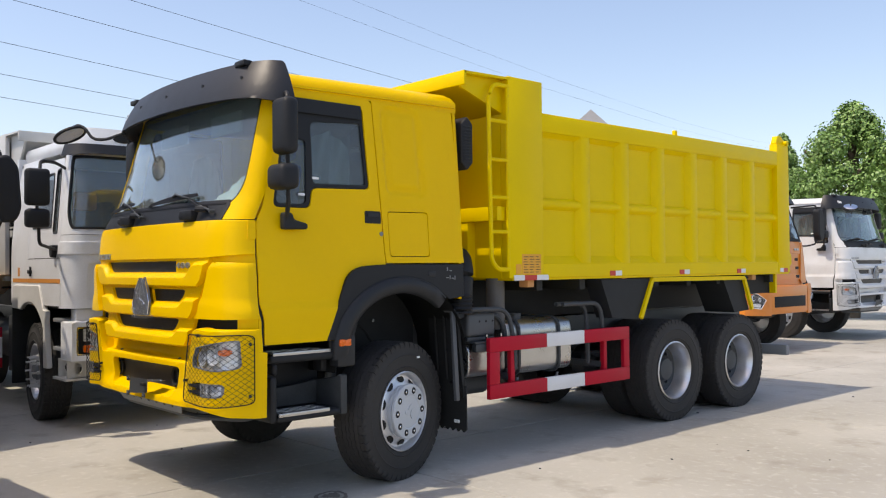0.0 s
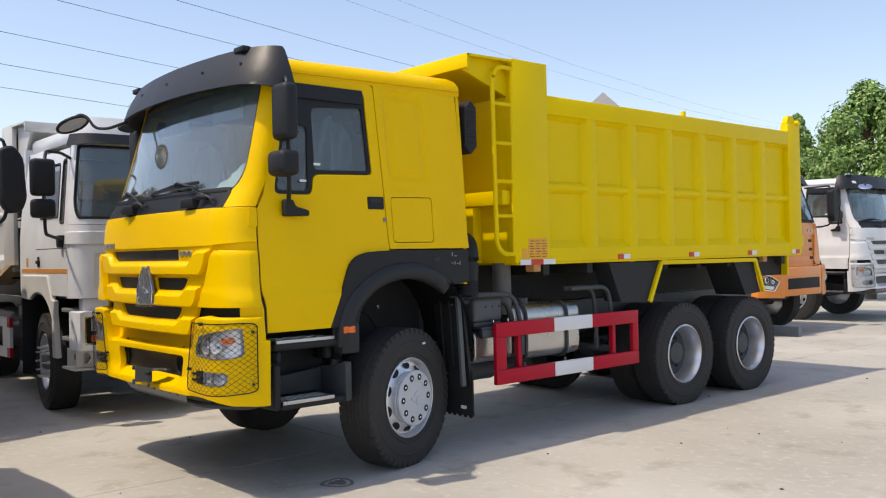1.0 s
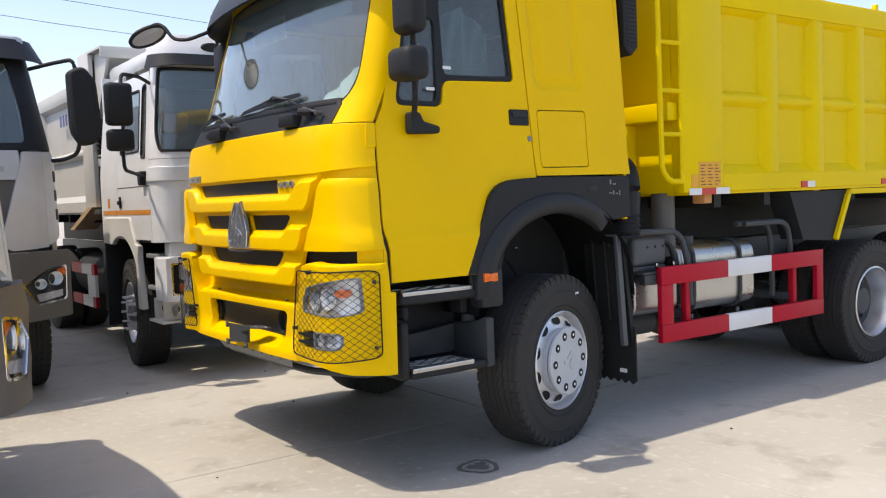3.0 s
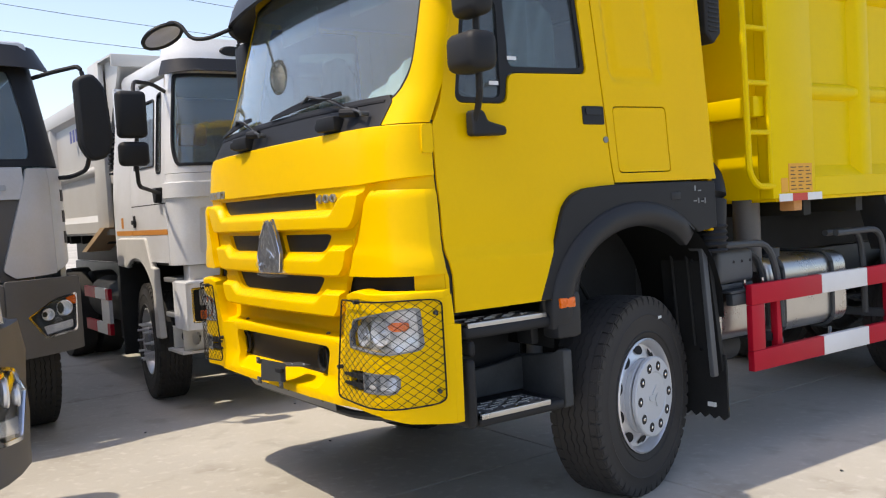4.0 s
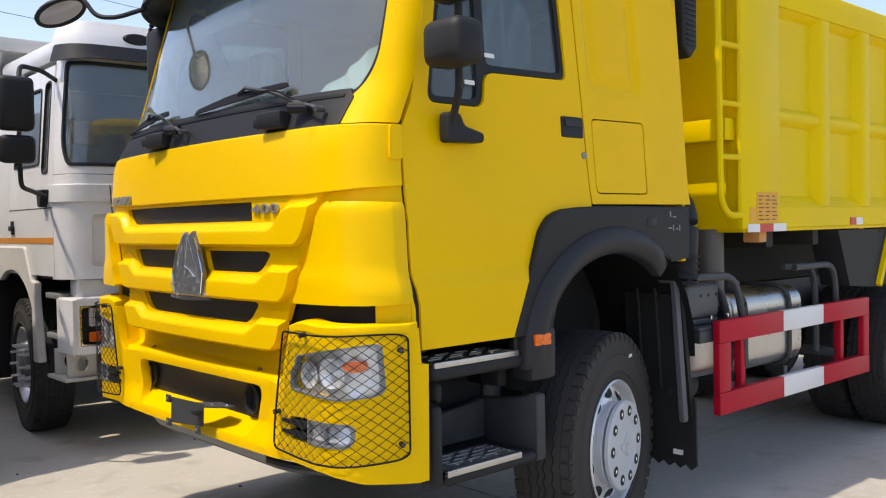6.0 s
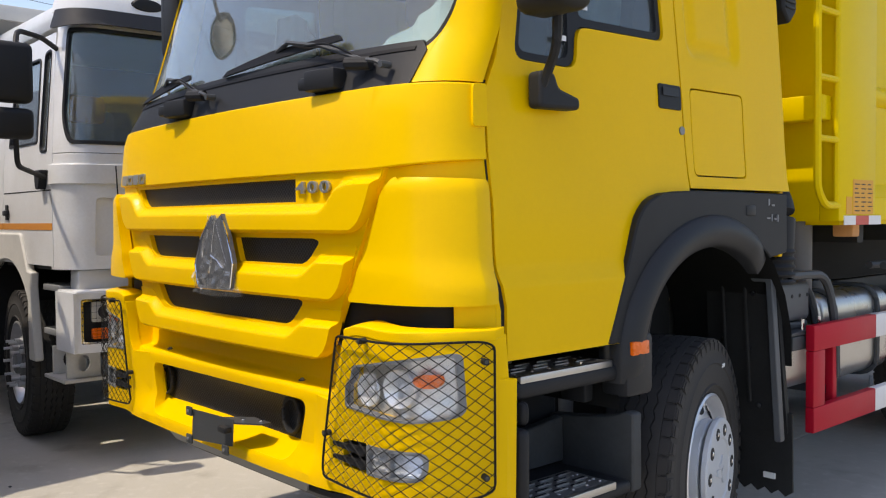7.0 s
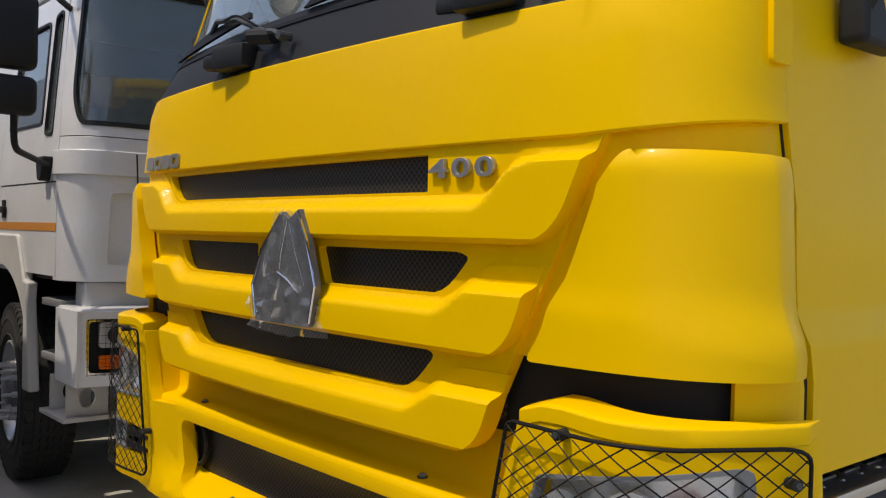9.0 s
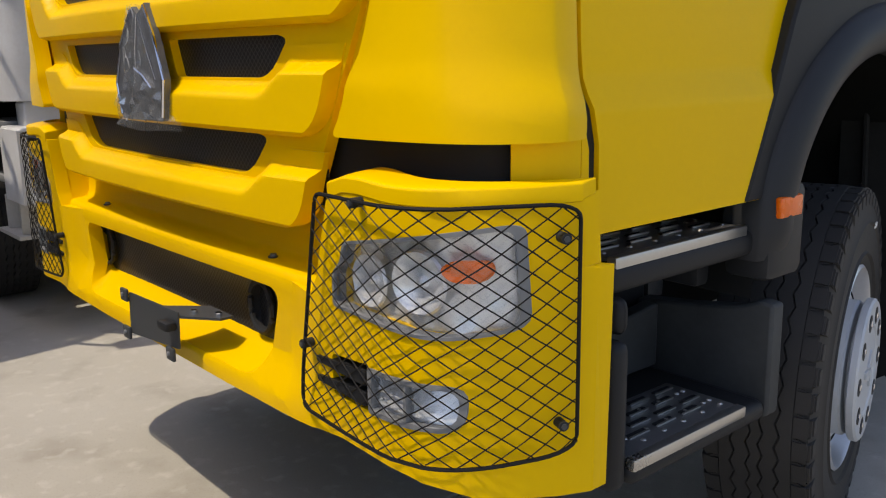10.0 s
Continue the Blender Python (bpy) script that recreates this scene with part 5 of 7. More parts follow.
    def at_run(s):
        for (xa, sa), (xb, sb) in zip(run, run[1:]):
            if s <= sb:
                return xa + (xb - xa) * (s - sa) / (sb - sa)
        return run[-1][0]
    for d in (1, -1):
        for k in range(-20, 42):
            pts = []
            for j in range(101):
                s = total * j / 100
                z = 0.66 + (s * 0.72 if d > 0 else (total - s) * 0.72) + k * 0.038 - 0.35
                x = at_run(s)
                if inside(x, z):
                    pts.append(gp(x, z + 0.0007 * math.sin(s * 60 + k)) + Vector((0, 0.003 * d, 0)))
                else:
                    if len(pts) > 1:
                        wires = tube(pts, 0.00145, 4, wires)
                    pts = []
            if len(pts) > 1:
                wires = tube(pts, 0.00145, 4, wires)
    part("guard_mesh", wires, BLACKWIRE, gd, "black diamond wire mesh")
    for x, z in ((0.978, 1.212), (1.280, 1.159), (0.785, 0.894), (1.280, 0.81)):
        p = gp(x, z)
        k = (bumper_y(x + 0.002, 0.9) - bumper_y(x - 0.002, 0.9)) / 0.004
        out = Vector((sg * k, -1, 0)).normalized()
        gb = part("guard_bolt", cyl(p - out * 0.022, p + out * 0.004, 0.010, 12), NEARBLACK, gd)
        part("bolt_head", cyl(p + out * 0.0035, p + out * 0.007, 0.006, 6), STEEL, gb)


def build_emblem(truck):
    """Triangular grille emblem still wrapped in crumpled film."""
    em = holder("emblem", None, truck)
    f = front_map(0.052)
    part("emblem_plate", plate(rounded([(0.136, 1.612, 0.003), (0.112, 1.598, 0.004), (0.088, 1.586, 0.004), (0.058, 1.606, 0.003), (0.008, 1.555, 0.01), (-0.040, 1.515, 0.01), (-0.088, 1.415, 0.010), (-0.070, 1.322, 0.012), (0.190, 1.324, 0.012), (0.216, 1.425, 0.010), (0.180, 1.53, 0.01)]), f, 0.016), WRAPPED, em, "dull chrome badge plate", bevel=0.006)
    part("emblem_stem", plate(rounded([(-0.02, 1.36), (0.14, 1.36), (0.11, 1.52), (0.04, 1.52)], 0.01), front_map(0.035), 0.06), WRAPPED, em)
    for pts, r in (([(0.134, 1.605), (0.178, 1.53), (0.212, 1.425), (0.190, 1.335)], 0.0045), ([(0.092, 1.584), (0.128, 1.50), (0.168, 1.425)], 0.0016), ([(0.086, 1.584), (0.060, 1.50), (0.052, 1.455)], 0.0016), ([(0.045, 1.453), (0.095, 1.435), (0.140, 1.405)], 0.0035), ([(0.056, 1.600), (-0.036, 1.512), (-0.082, 1.415), (-0.066, 1.335)], 0.0035)):
        part("emblem_rib", tube([f(x, z, -0.002) for x, z in pts], r, 6), CHROME, em, "bright chrome edge")
    rnd = random.Random(4)
    wrap = bmesh.new()
    n, mrow = 14, 16
    grid = []
    for j in range(mrow + 1):
        z = 1.302 + 0.305 * j / mrow
        half = 0.168 * (1 - 0.68 * (j / mrow) ** 1.4) + (0.02 if j < 5 else 0.0)
        cx = 0.018 * j / mrow + 0.046
        grid.append([wrap.verts.new(f(cx + half * (2 * i / n - 1) * (1 + 0.08 * rnd.uniform(-1, 1)), z + 0.008 * rnd.uniform(-1, 1), -0.006 - 0.013 * rnd.random() * (1.6 if j < 6 else 0.7) + 0.03 * abs(2 * i / n - 1) ** 3)) for i in range(n + 1)])
    for j in range(mrow):
        for i in range(n):
            wrap.faces.new((grid[j][i], grid[j][i + 1], grid[j + 1][i + 1], grid[j + 1][i]))
    wo = part("film_wrap", wrap, THINFILM, em, "crumpled clear protective film", sharp=8)
    wo.visible_shadow = False


def build_chassis(truck, rear_axles, length, tank=True, lugs=True):
    for sg in (-1, 1):
        part("frame_rail", box(sg * 0.43 - 0.04, sg * 0.43 + 0.04, 0.5, length, 0.86, 1.14, 0.01), STEEL, truck, "dark grey steel frame rail")
    for y in (1.70, *rear_axles):
        part("axle", cyl((-1.0, y, 0.53), (1.0, y, 0.53), 0.075, 16), STEEL, truck)
        for sg in (-1, 1):
            own = None
            for k in range(4):
                own = box(sg * 0.50 - 0.04, sg * 0.50 + 0.04, y - 0.65 + 0.06 * k, y + 0.65 - 0.06 * k, 0.72 - 0.018 * k, 0.735 - 0.018 * k, bm=own)
            part("leaf_spring", own, STEEL, truck)
    for y in rear_axles:
        own = lathe([(0.0, -0.22), (0.12, -0.2), (0.21, -0.08), (0.21, 0.08), (0.12, 0.2), (0.0, 0.22)], 24)
        own.transform(Matrix.Translation((0, y, 0.55)))
        part("differential", own, STEEL, truck)
    part("gearbox", box(-0.35, 0.35, 0.7, 2.5, 0.75, 1.35, 0.08), DARK, truck)
    part("drive_shaft", cyl((0, 2.5, 0.85), (0, rear_axles[0], 0.6), 0.05), STEEL, truck)


def build_side_gear(truck):
    """Fuel tank, battery box, pipes and the red and white side guard on the driver's flank."""
    tk = holder("fuel_tank", None, truck)
    part("tank_shell", prism(rounded([(0.50, 0.68), (1.07, 0.68), (1.07, 1.175), (0.50, 1.175)], 0.12, 6), "y", 3.04, 3.92), ALU, tk, "bright aluminium fuel tank", bevel=0.02)
    for y in (3.17, 3.72):
        pts = [(x, y, z) for x, z in rounded([(0.49, 0.67), (1.08, 0.67), (1.08, 1.185), (0.49, 1.185)], 0.125, 6)]
        part("tank_strap", tube(pts, 0.016, 6, closed=True, flat=1.0), STEEL, tk)
        part("strap_bolt", cyl((1.05, y, 0.66), (1.05, y, 0.56), 0.012, 8), GREYSTEEL, tk)
    part("tank_cap", cyl((0.90, 3.30, 1.165), (0.90, 3.30, 1.23), 0.06, 20), STEEL, tk)
    bt = holder("battery_box", None, truck)
    part("box_body", prism(rounded([(0.52, 0.70), (1.05, 0.70), (1.05, 0.995), (0.52, 0.995)], 0.09, 5), "y", 2.56, 3.02), ALU, bt, "dull aluminium tank under the battery shelf", bevel=0.015)
    part("box_lid", box(0.56, 1.09, 2.52, 2.86, 1.06, 1.262, 0.03, 3), BATTERY, bt, "grey plastic battery cover")
    part("box_skirt", box(0.57, 1.08, 2.525, 2.855, 1.022, 1.058, 0.008), STEEL, bt)
    part("box_shelf", box(0.56, 1.14, 2.56, 2.99, 1.002, 1.02, 0.004), STEEL, bt)
    part("box_bracket", box(1.09, 1.14, 2.57, 2.98, 0.93, 1.0, 0.006), STEEL, bt)
    for y in (2.72, 2.90):
        part("box_stud", cyl((1.115, y, 1.02), (1.115, y, 1.075), 0.010, 8), CHROME, bt)
    for y in (2.66, 2.74, 2.82):
        part("box_vent", cyl((1.085, y, 1.19), (1.092, y, 1.19), 0.010, 8), DARK, bt)
    part("air_bottle", cyl((0.75, 2.5, 0.62), (0.75, 3.0, 0.62), 0.11, 20), STEEL, truck)
    for x, z0 in ((1.12, 1.30), (1.02, 1.24)):
        part("bent_pipe", tube(smooth_path([(x, 2.46, z0), (x, 2.98, z0 - 0.01), (x + 0.02, 3.04, 1.0), (x + 0.02, 3.05, 0.75)], 0.14), 0.022, 8), STEEL, truck, "bent grey step pipe")
    for x, y in ((1.10, 4.36), (1.02, 4.22)):
        part("bent_pipe", tube(smooth_path([(x, 3.75, 1.30), (x, y - 0.04, 1.30), (x, y, 1.0), (x, y, 0.70)], 0.14), 0.022, 8), STEEL, truck, "bent grey step pipe")
    gd = holder("side_guard", None, truck)
    for z0, z1 in ((0.52, 0.645), (0.925, 1.05)):
        for y0, y1, m, lb in ((2.68, 3.42, RED, ""), (3.42, 3.96, WHITEREF, "white reflective section"), (3.96, 4.67, RED, "")):
            part("guard_rail", box(1.15, 1.195, y0 + 0.0015, y1 - 0.0015, z0, z1, 0.004), m, gd, lb)
    for y0, y1 in ((2.68, 2.805), (4.58, 4.67)):
        part("guard_end", box(1.152, 1.193, y0, y1, 0.646, 0.924, 0.004), RED, gd)
    for y in (2.99, 4.31):
        part("guard_post", box(1.10, 1.15, y, y + 0.05, 0.55, 1.03, 0.006), RED, gd)
        part("guard_bracket", box(0.45, 1.12, y, y + 0.05, 0.66, 0.72, 0.006), STEEL, gd)
    part("hoist_tube", cyl((0.93, 3.02, 1.10), (0.93, 3.02, 1.58), 0.085, 20), BUMPERGREY, truck, "grey painted upright tube")
    part("intake_pipe", tube(smooth_path([(1.10, 2.42, 1.30), (1.10, 2.45, 1.62), (1.0, 2.52, 1.75), (0.6, 2.6, 1.75)], 0.15), 0.10, 14), PLASTIC, truck, "black ribbed intake duct")
    for k in range(5):
        part("duct_ring", lathe([(0.105, -0.012), (0.115, 0.0), (0.105, 0.012)], 20, m=Matrix.Translation((1.10, 2.42, 1.28 + k * 0.035)) @ Matrix.Rotation(radians(90), 4, "Y")), PLASTIC, truck)
    lv = holder("air_intake", None, truck)
    part("intake_body", prism([(2.395, 2.55), (2.46, 2.485), (2.525, 2.55), (2.525, 2.88), (2.46, 2.945), (2.395, 2.88)], "x", 0.98, 1.17), PLASTIC, lv, "tall black louvred air intake", bevel=0.012)
    for k in range(12):
        part("louvre", box(1.165, 1.178, 2.415, 2.505, 2.555 + k * 0.027, 2.565 + k * 0.027, 0.003), GREYPLASTIC, lv)


def build_bed(truck, paint, X=1.2, front=2.93, rear=8.06, bottom=1.56, top=3.07, post_top=3.35, n=7, drop=0.33):
    """Open steel tipper body: ribbed sides, raised front posts, canopy over the cab, tail posts."""
    bed = holder("bed", None, truck)
    part("bed_floor", box(-X + 0.02, X - 0.02, front + 0.05, rear, bottom - 0.02, bottom + 0.06), paint, bed)
    part("sub_frame", box(-0.46, 0.46, front + 0.1, rear - 0.1, 1.15, bottom - 0.025, 0.01), NEARBLACK, bed)
    for k in range(8):
        y = front + 0.5 + k * (rear - front - 0.8) / 7
        part("cross_bearer", box(-X + 0.1, X - 0.1, y - 0.04, y + 0.04, bottom - 0.12, bottom - 0.02), NEARBLACK, bed)
    y0, y1 = front + 0.45, rear - 0.28
    for sg in (-1, 1):
        mx = Matrix.Diagonal((sg, 1, 1, 1))
        def bx(name, *a, bev=0.006, lb=""):
            o = box(*a, bev)
            o.transform(mx)
            return part(name, o, paint, bed, lb)
        bx("side_sheet", X - 0.09, X - 0.065, y0 - 0.02, y1 + 0.02, bottom + 0.02, top - 0.02, bev=0)
        bx("front_post", X - 0.10, X, front, front + 0.45, bottom, post_top, lb="tall boxed front post")
        bx("rear_post", X - 0.10, X, rear - 0.30, rear, bottom, top + 0.10, lb="boxed tail post")
        bx("top_rail", X - 0.12, X - 0.001, y0 + 0.0, y1, top - 0.17, top)
        own = prism([(y0, bottom), (y1, bottom), (y1, bottom + 0.13), (y0, bottom + 0.13)], "x", X - 0.066, X - 0.004)
        own.transform(mx)
        part("bottom_rail", own, paint, bed, bevel=0.006)
        pitch = (y1 - y0) / n
        w = 0.125
        mid = bottom + 0.685
        for k in range(1, n):
            c = y0 + k * pitch
            own = bmesh.new()
            prof = [(c - w / 2 - 0.048, X - 0.066), (c - w / 2 - 0.008, X - 0.016), (c - w / 2 + 0.006, X - 0.006), (c + w / 2 - 0.006, X - 0.006), (c + w / 2 + 0.008, X - 0.016), (c + w / 2 + 0.048, X - 0.066)]
            lo = [own.verts.new((x, y, bottom + 0.13)) for y, x in prof]
            hi = [own.verts.new((x, y, top - 0.17)) for y, x in prof]
            own.faces.new(lo)
            own.faces.new(hi[::-1])
            for i in range(len(prof)):
                own.faces.new((lo[i - 1], lo[i], hi[i], hi[i - 1]))
            own.transform(mx)
            part("rib", own, paint, bed, sharp=60)
        for k in range(n):
            a = y0 + k * pitch + (w / 2 + 0.002 if k else 0)
            b = y0 + (k + 1) * pitch - (w / 2 + 0.002 if k < n - 1 else 0)
            own = bmesh.new()
            prof = [(mid - 0.058, X - 0.066), (mid - 0.028, X - 0.022), (mid - 0.016, X - 0.016), (mid + 0.014, X - 0.016), (mid + 0.026, X - 0.022), (mid + 0.056, X - 0.066)]
            lo = [own.verts.new((x, a, z)) for z, x in prof]
            hi = [own.verts.new((x, b, z)) for z, x in prof]
            own.faces.new(lo)
            own.faces.new(hi[::-1])
            for i in range(len(prof)):
                own.faces.new((lo[i - 1], lo[i], hi[i], hi[i - 1]))
            own.transform(mx)
            part("bay_rail", own, paint, bed, sharp=60)
            # coved head and ends of the bay, so that no edge of the pressing is sharp
            own = prism([(X - 0.066, top - 0.172), (X - 0.012, top - 0.172), (X - 0.030, top - 0.190), (X - 0.066, top - 0.212)], "y", a, b)
            own.transform(mx)
            part("bay_head", own, paint, bed, sharp=60)
            # sloped foot of each bay
            own = bmesh.new()
            foot = [(bottom + 0.13, X - 0.010), (bottom + 0.20, X - 0.066), (bottom + 0.13, X - 0.066)]
            l2 = [own.verts.new((x, a, z)) for z, x in foot]
            h2 = [own.verts.new((x, b, z)) for z, x in foot]
            own.faces.new(l2)
            own.faces.new(h2[::-1])
            for i in range(3):
                own.faces.new((l2[i - 1], l2[i], h2[i], h2[i - 1]))
            own.transform(mx)
            part("bay_foot", own, paint, bed)
        # tail-gate pivot lug on the tail post
        own = prism(rounded([(rear - 0.29, top + 0.10), (rear - 0.01, top + 0.10), (rear - 0.01, top + 0.15), (rear - 0.10, top + 0.16), (rear - 0.13, top + 0.205), (rear - 0.24, top + 0.205)], 0.02), "x", X - 0.09, X - 0.02)
        own.transform(mx)
        part("pivot_lug", own, paint, bed, bevel=0.008)
        own = cyl((X - 0.12, rear - 0.08, top + 0.12), (X + 0.03, rear - 0.08, top + 0.12), 0.03, 14)
        own.transform(mx)
        part("pivot_pin", own, paint, bed)
        own = prism(rounded([(rear, bottom + 0.05), (rear + 0.10, bottom + 0.10), (rear + 0.10, bottom + 0.22), (rear, bottom + 0.30)], 0.02), "x", X - 0.07, X - 0.03)
        own.transform(mx)
        part("tail_hook", own, paint, bed, bevel=0.006)
        # canopy end web
        own = prism([(front - 0.50, post_top - 0.02), (front + 0.005, post_top - 0.02), (front + 0.005, post_top - drop), (front - 0.50, post_top - 0.15)], "x", X - 0.10, X - 0.07)
        own.transform(mx)
        part("canopy_web", own, paint, bed)
    part("front_wall", box(-X + 0.05, X - 0.101, front, front + 0.06, bottom, post_top - 0.1), paint, bed)
    part("wall_rail", box(-X + 0.05, X - 0.04, front - 0.11, front + 0.001, 2.07, 2.195, 0.008), paint, bed)
    for x in (-0.7, 0.0, 0.7):
        part("wall_rib", box(x - 0.07, x + 0.07, front - 0.10, front + 0.001, bottom, 2.069, 0.008), paint, bed)
    # canopy: folded plate over the cab roof
    f = lambda u, v, d: Vector((u, v, post_top - 0.012 - 0.02 * (front - v) - d))
    part("canopy", plate([(-X, front - 0.52), (X, front - 0.52), (X, front + 0.03), (-X, front + 0.03)], f, 0.02), paint, bed, "folded canopy plate over the cab")
    part("canopy_lip", box(-X, X, front - 0.53, front - 0.50, post_top - 0.14, post_top - 0.02, 0.004), paint, bed)
    under = bmesh.new()
    a = [under.verts.new(p) for p in ((-X + 0.10, front - 0.50, post_top - 0.14), (X - 0.10, front - 0.50, post_top - 0.14), (X - 0.10, front - 0.01, post_top - drop), (-X + 0.10, front - 0.01, post_top - drop))]
    under.faces.new(a)
    bmesh.ops.solidify(under, geom=under.faces[:], thickness=0.012)
    part("canopy_soffit", under, paint, bed)
    part("tail_gate", box(-X + 0.11, X - 0.11, rear - 0.07, rear - 0.01, bottom + 0.03, top + 0.02, 0.01), paint, bed)
    part("wall_lug", box(X - 0.09, X - 0.05, rear - 2.46, rear - 2.41, top, top + 0.065, 0.006), paint, bed)
    return bed


def build_bed_extras(truck, bed):
    # ladder on the front corner
    ld = holder("ladder", None, truck)
    x = 1.185
    part("ladder_rail", tube(smooth_path([(x, 2.95, 3.26), (x, 2.76, 3.26), (x, 2.70, 3.14), (x, 2.72, 1.72), (x, 2.80, 1.64), (x, 2.95, 1.64)], 0.10), 0.02, 8), BED, ld, "yellow tubular ladder rail")
    part("ladder_rail", tube([(x, 2.93, 3.26), (x, 2.93, 1.64)], 0.018, 8), BED, ld)
    for z in (2.94, 2.60, 2.27, 1.97):
        part("rung", cyl((x, 2.71, z), (x, 2.93, z), 0.017, 8), BED, ld)
    # reflectors along the lower edge
    for y, flip in ((4.36, 0), (5.58, 0), (6.77, 0), (7.80, 1)):
        a, b = (REDREF, WHITEREF) if not flip else (WHITEREF, REDREF)
        part("red_reflector", box(1.197, 1.203, y, y + 0.085, 1.565, 1.615), a, bed, "red reflective strip" if not flip else "white reflective strip")
        part("white_reflector", box(1.197, 1.203, y + 0.087, y + 0.19, 1.565, 1.615), b, bed, "white reflective strip" if not flip else "red reflective strip")
    for y0, y1, m in ((2.985, 3.12, WHITEREF), (3.122, 3.28, REDREF), (3.282, 3.44, WHITEREF)):
        part("corner_reflector", box(1.200, 1.205, y0, y1, 1.54, 1.588), m, bed)
    st = part("warning_sticker", box(1.200, 1.203, 3.09, 3.34, 1.595, 1.775), STICKER, bed, "orange instruction sticker with unreadable lines")
    part("sticker_tab", box(1.200, 1.203, 3.01, 3.08, 1.595, 1.685), STICKER, bed)
    for r in range(7):
        for c in range(3):
            part("sticker_line", box(1.203, 1.2038, 3.11 + c * 0.08, 3.11 + c * 0.08 + 0.06 - 0.012 * ((r + c) % 3), 1.61 + r * 0.023, 1.616 + r * 0.023), INK, st)
    # chocks of orange foam under the body edge
    for y in (3.26, 4.66, 7.25):
        part("foam_block", box(1.04, 1.15, y - 0.045, y + 0.045, 1.475, 1.55, 0.01), CONCRETE_PLUG, bed, "tan wooden packing block")


def build_rear_guards(truck):
    for sg in (-1, 1):
        mx = Matrix.Diagonal((sg, 1, 1, 1))
        gd = holder("rear_mudguard", None, truck)
        pts = [(4.90, 1.12), (5.11, 1.515), (6.97, 1.505), (7.15, 1.13)]
        own = bmesh.new()
        for (ya, za), (yb, zb) in zip(pts, pts[1:]):
            d = Vector((yb - ya, zb - za)).normalized()
            nrm = Vector((-d.y, d.x)) * 0.022
            prism([(ya - nrm.x, za - nrm.y), (yb - nrm.x, zb - nrm.y), (yb + nrm.x, zb + nrm.y), (ya + nrm.x, za + nrm.y)], "x", 1.15, 1.185, own)
        own.transform(mx)
        part("guard_edge", own, BED, gd, "yellow edge strip of the mudguard")
        # plates coloured near-black to paint the shade inside the mudguard
        for pts2, xa, xb in (([(4.27, 1.53), (5.09, 1.53), (4.88, 1.11), (4.45, 1.14)], 0.95, 1.155), ([(6.55, 1.505), (6.95, 1.505), (7.13, 1.12), (6.80, 1.10)], 0.75, 1.14)):
            own = prism(pts2, "x", xa, xb)
            own.transform(mx)
            part("guard_plate", own, NEARBLACK, gd, "mudguard plate, darkened for the shade inside")
        own = box(0.70, 1.16, 4.95, 7.1, 1.50, 1.515)
        own.transform(mx)
        part("guard_top", own, NEARBLACK, gd)
        own = prism([(7.15, 1.52), (7.95, 1.52), (7.95, 1.30), (7.15, 1.30)], "x", 1.0, 1.02)
        own.transform(mx)
        part("tail_plate", own, DARK, gd)
        own = prism([(7.86, 1.55), (7.90, 1.55), (7.90, 1.30), (7.86, 1.30)], "x", 1.02, 1.10)
        own.transform(mx)
        part("tail_edge", own, BED, gd)
    part("underrun_bar", box(-1.12, 1.12, 8.08, 8.16, 0.50, 0.63, 0.01), GREYSTEEL, truck, "grey rear underrun bar")
    for sg in (-1, 1):
        part("underrun_arm", box(sg * 0.45 - 0.04, sg * 0.45 + 0.04, 7.9, 8.10, 0.50, 1.0, 0.01), STEEL, truck)


REAR = (5.50, 6.83)
truck = holder("dump_truck", Matrix.Identity(4))
tagged(truck, "bright yellow three-axle dump truck parked on concrete", "truck")
build_cab(truck, YELLOW)
build_emblem(truck)
build_chassis(truck, REAR, 8.1)
build_side_gear(truck)
yellow_bed = build_bed(truck, BED)
build_bed_extras(truck, yellow_bed)
build_rear_guards(truck)
for sg in (-1, 1):
    fw = front_wheel(truck, (sg * 1.052, 1.70, 0.535), sg, steer=15.5)
    part("tyre_tag", box(0.149, 0.152, 0.16, 0.20, 0.40, 0.415), PAPER, fw, "small white paper tag")
    for y in REAR:
        rear_wheel(truck, (sg * 1.04, y, 0.535), sg)


# ---- neighbouring trucks ----
def make_skin(front, side, bend, cw, turn):
    """Skin of a cab: like cab_point, for another cab."""
    def point(s, z, d=0.0):
        sg, s = (-1 if s < 0 else 1), abs(s)
        xs = lerp_table(side, z)
        xc = xs - cw
        fy = lambda x: lerp_table(front, z) + bend * x * x
        yc = fy(xc)
        y0 = yc + turn
        if s <= 1:
            p, n = Vector((s * xc, fy(s * xc))), Vector((2 * bend * s * xc, -1))
        elif s <= 2:
            t = s - 1
            a, b = Vector((xc, yc)), Vector((xs, y0))
            k = Vector((xs, yc + 2 * bend * xc * cw))
            p = a * (1 - t) ** 2 + k * 2 * t * (1 - t) + b * t * t
            tan = (k - a) * (1 - t) + (b - k) * t
            n = Vector((tan.y, -tan.x))
        else:
            p, n = Vector((xs, y0 + (s - 2) * (2.0 - y0))), Vector((1, 0))
        n.normalize()
        p = p - n * d
        return Vector((sg * p.x, p.y, z))
    return point


SWEEP = [i / 6 for i in range(-6, 7)] + [sg * (1 + i / 6) for sg in (-1, 1) for i in range(1, 6)]


def on(point, off=0.0, sg=1):
    return lambda u, v, d: point(sg * u, v, d - off)


def flank(side, sg, off=0.0):
    return lambda u, v, d: Vector((sg * (lerp_table(side, v) + off - d), u, v))


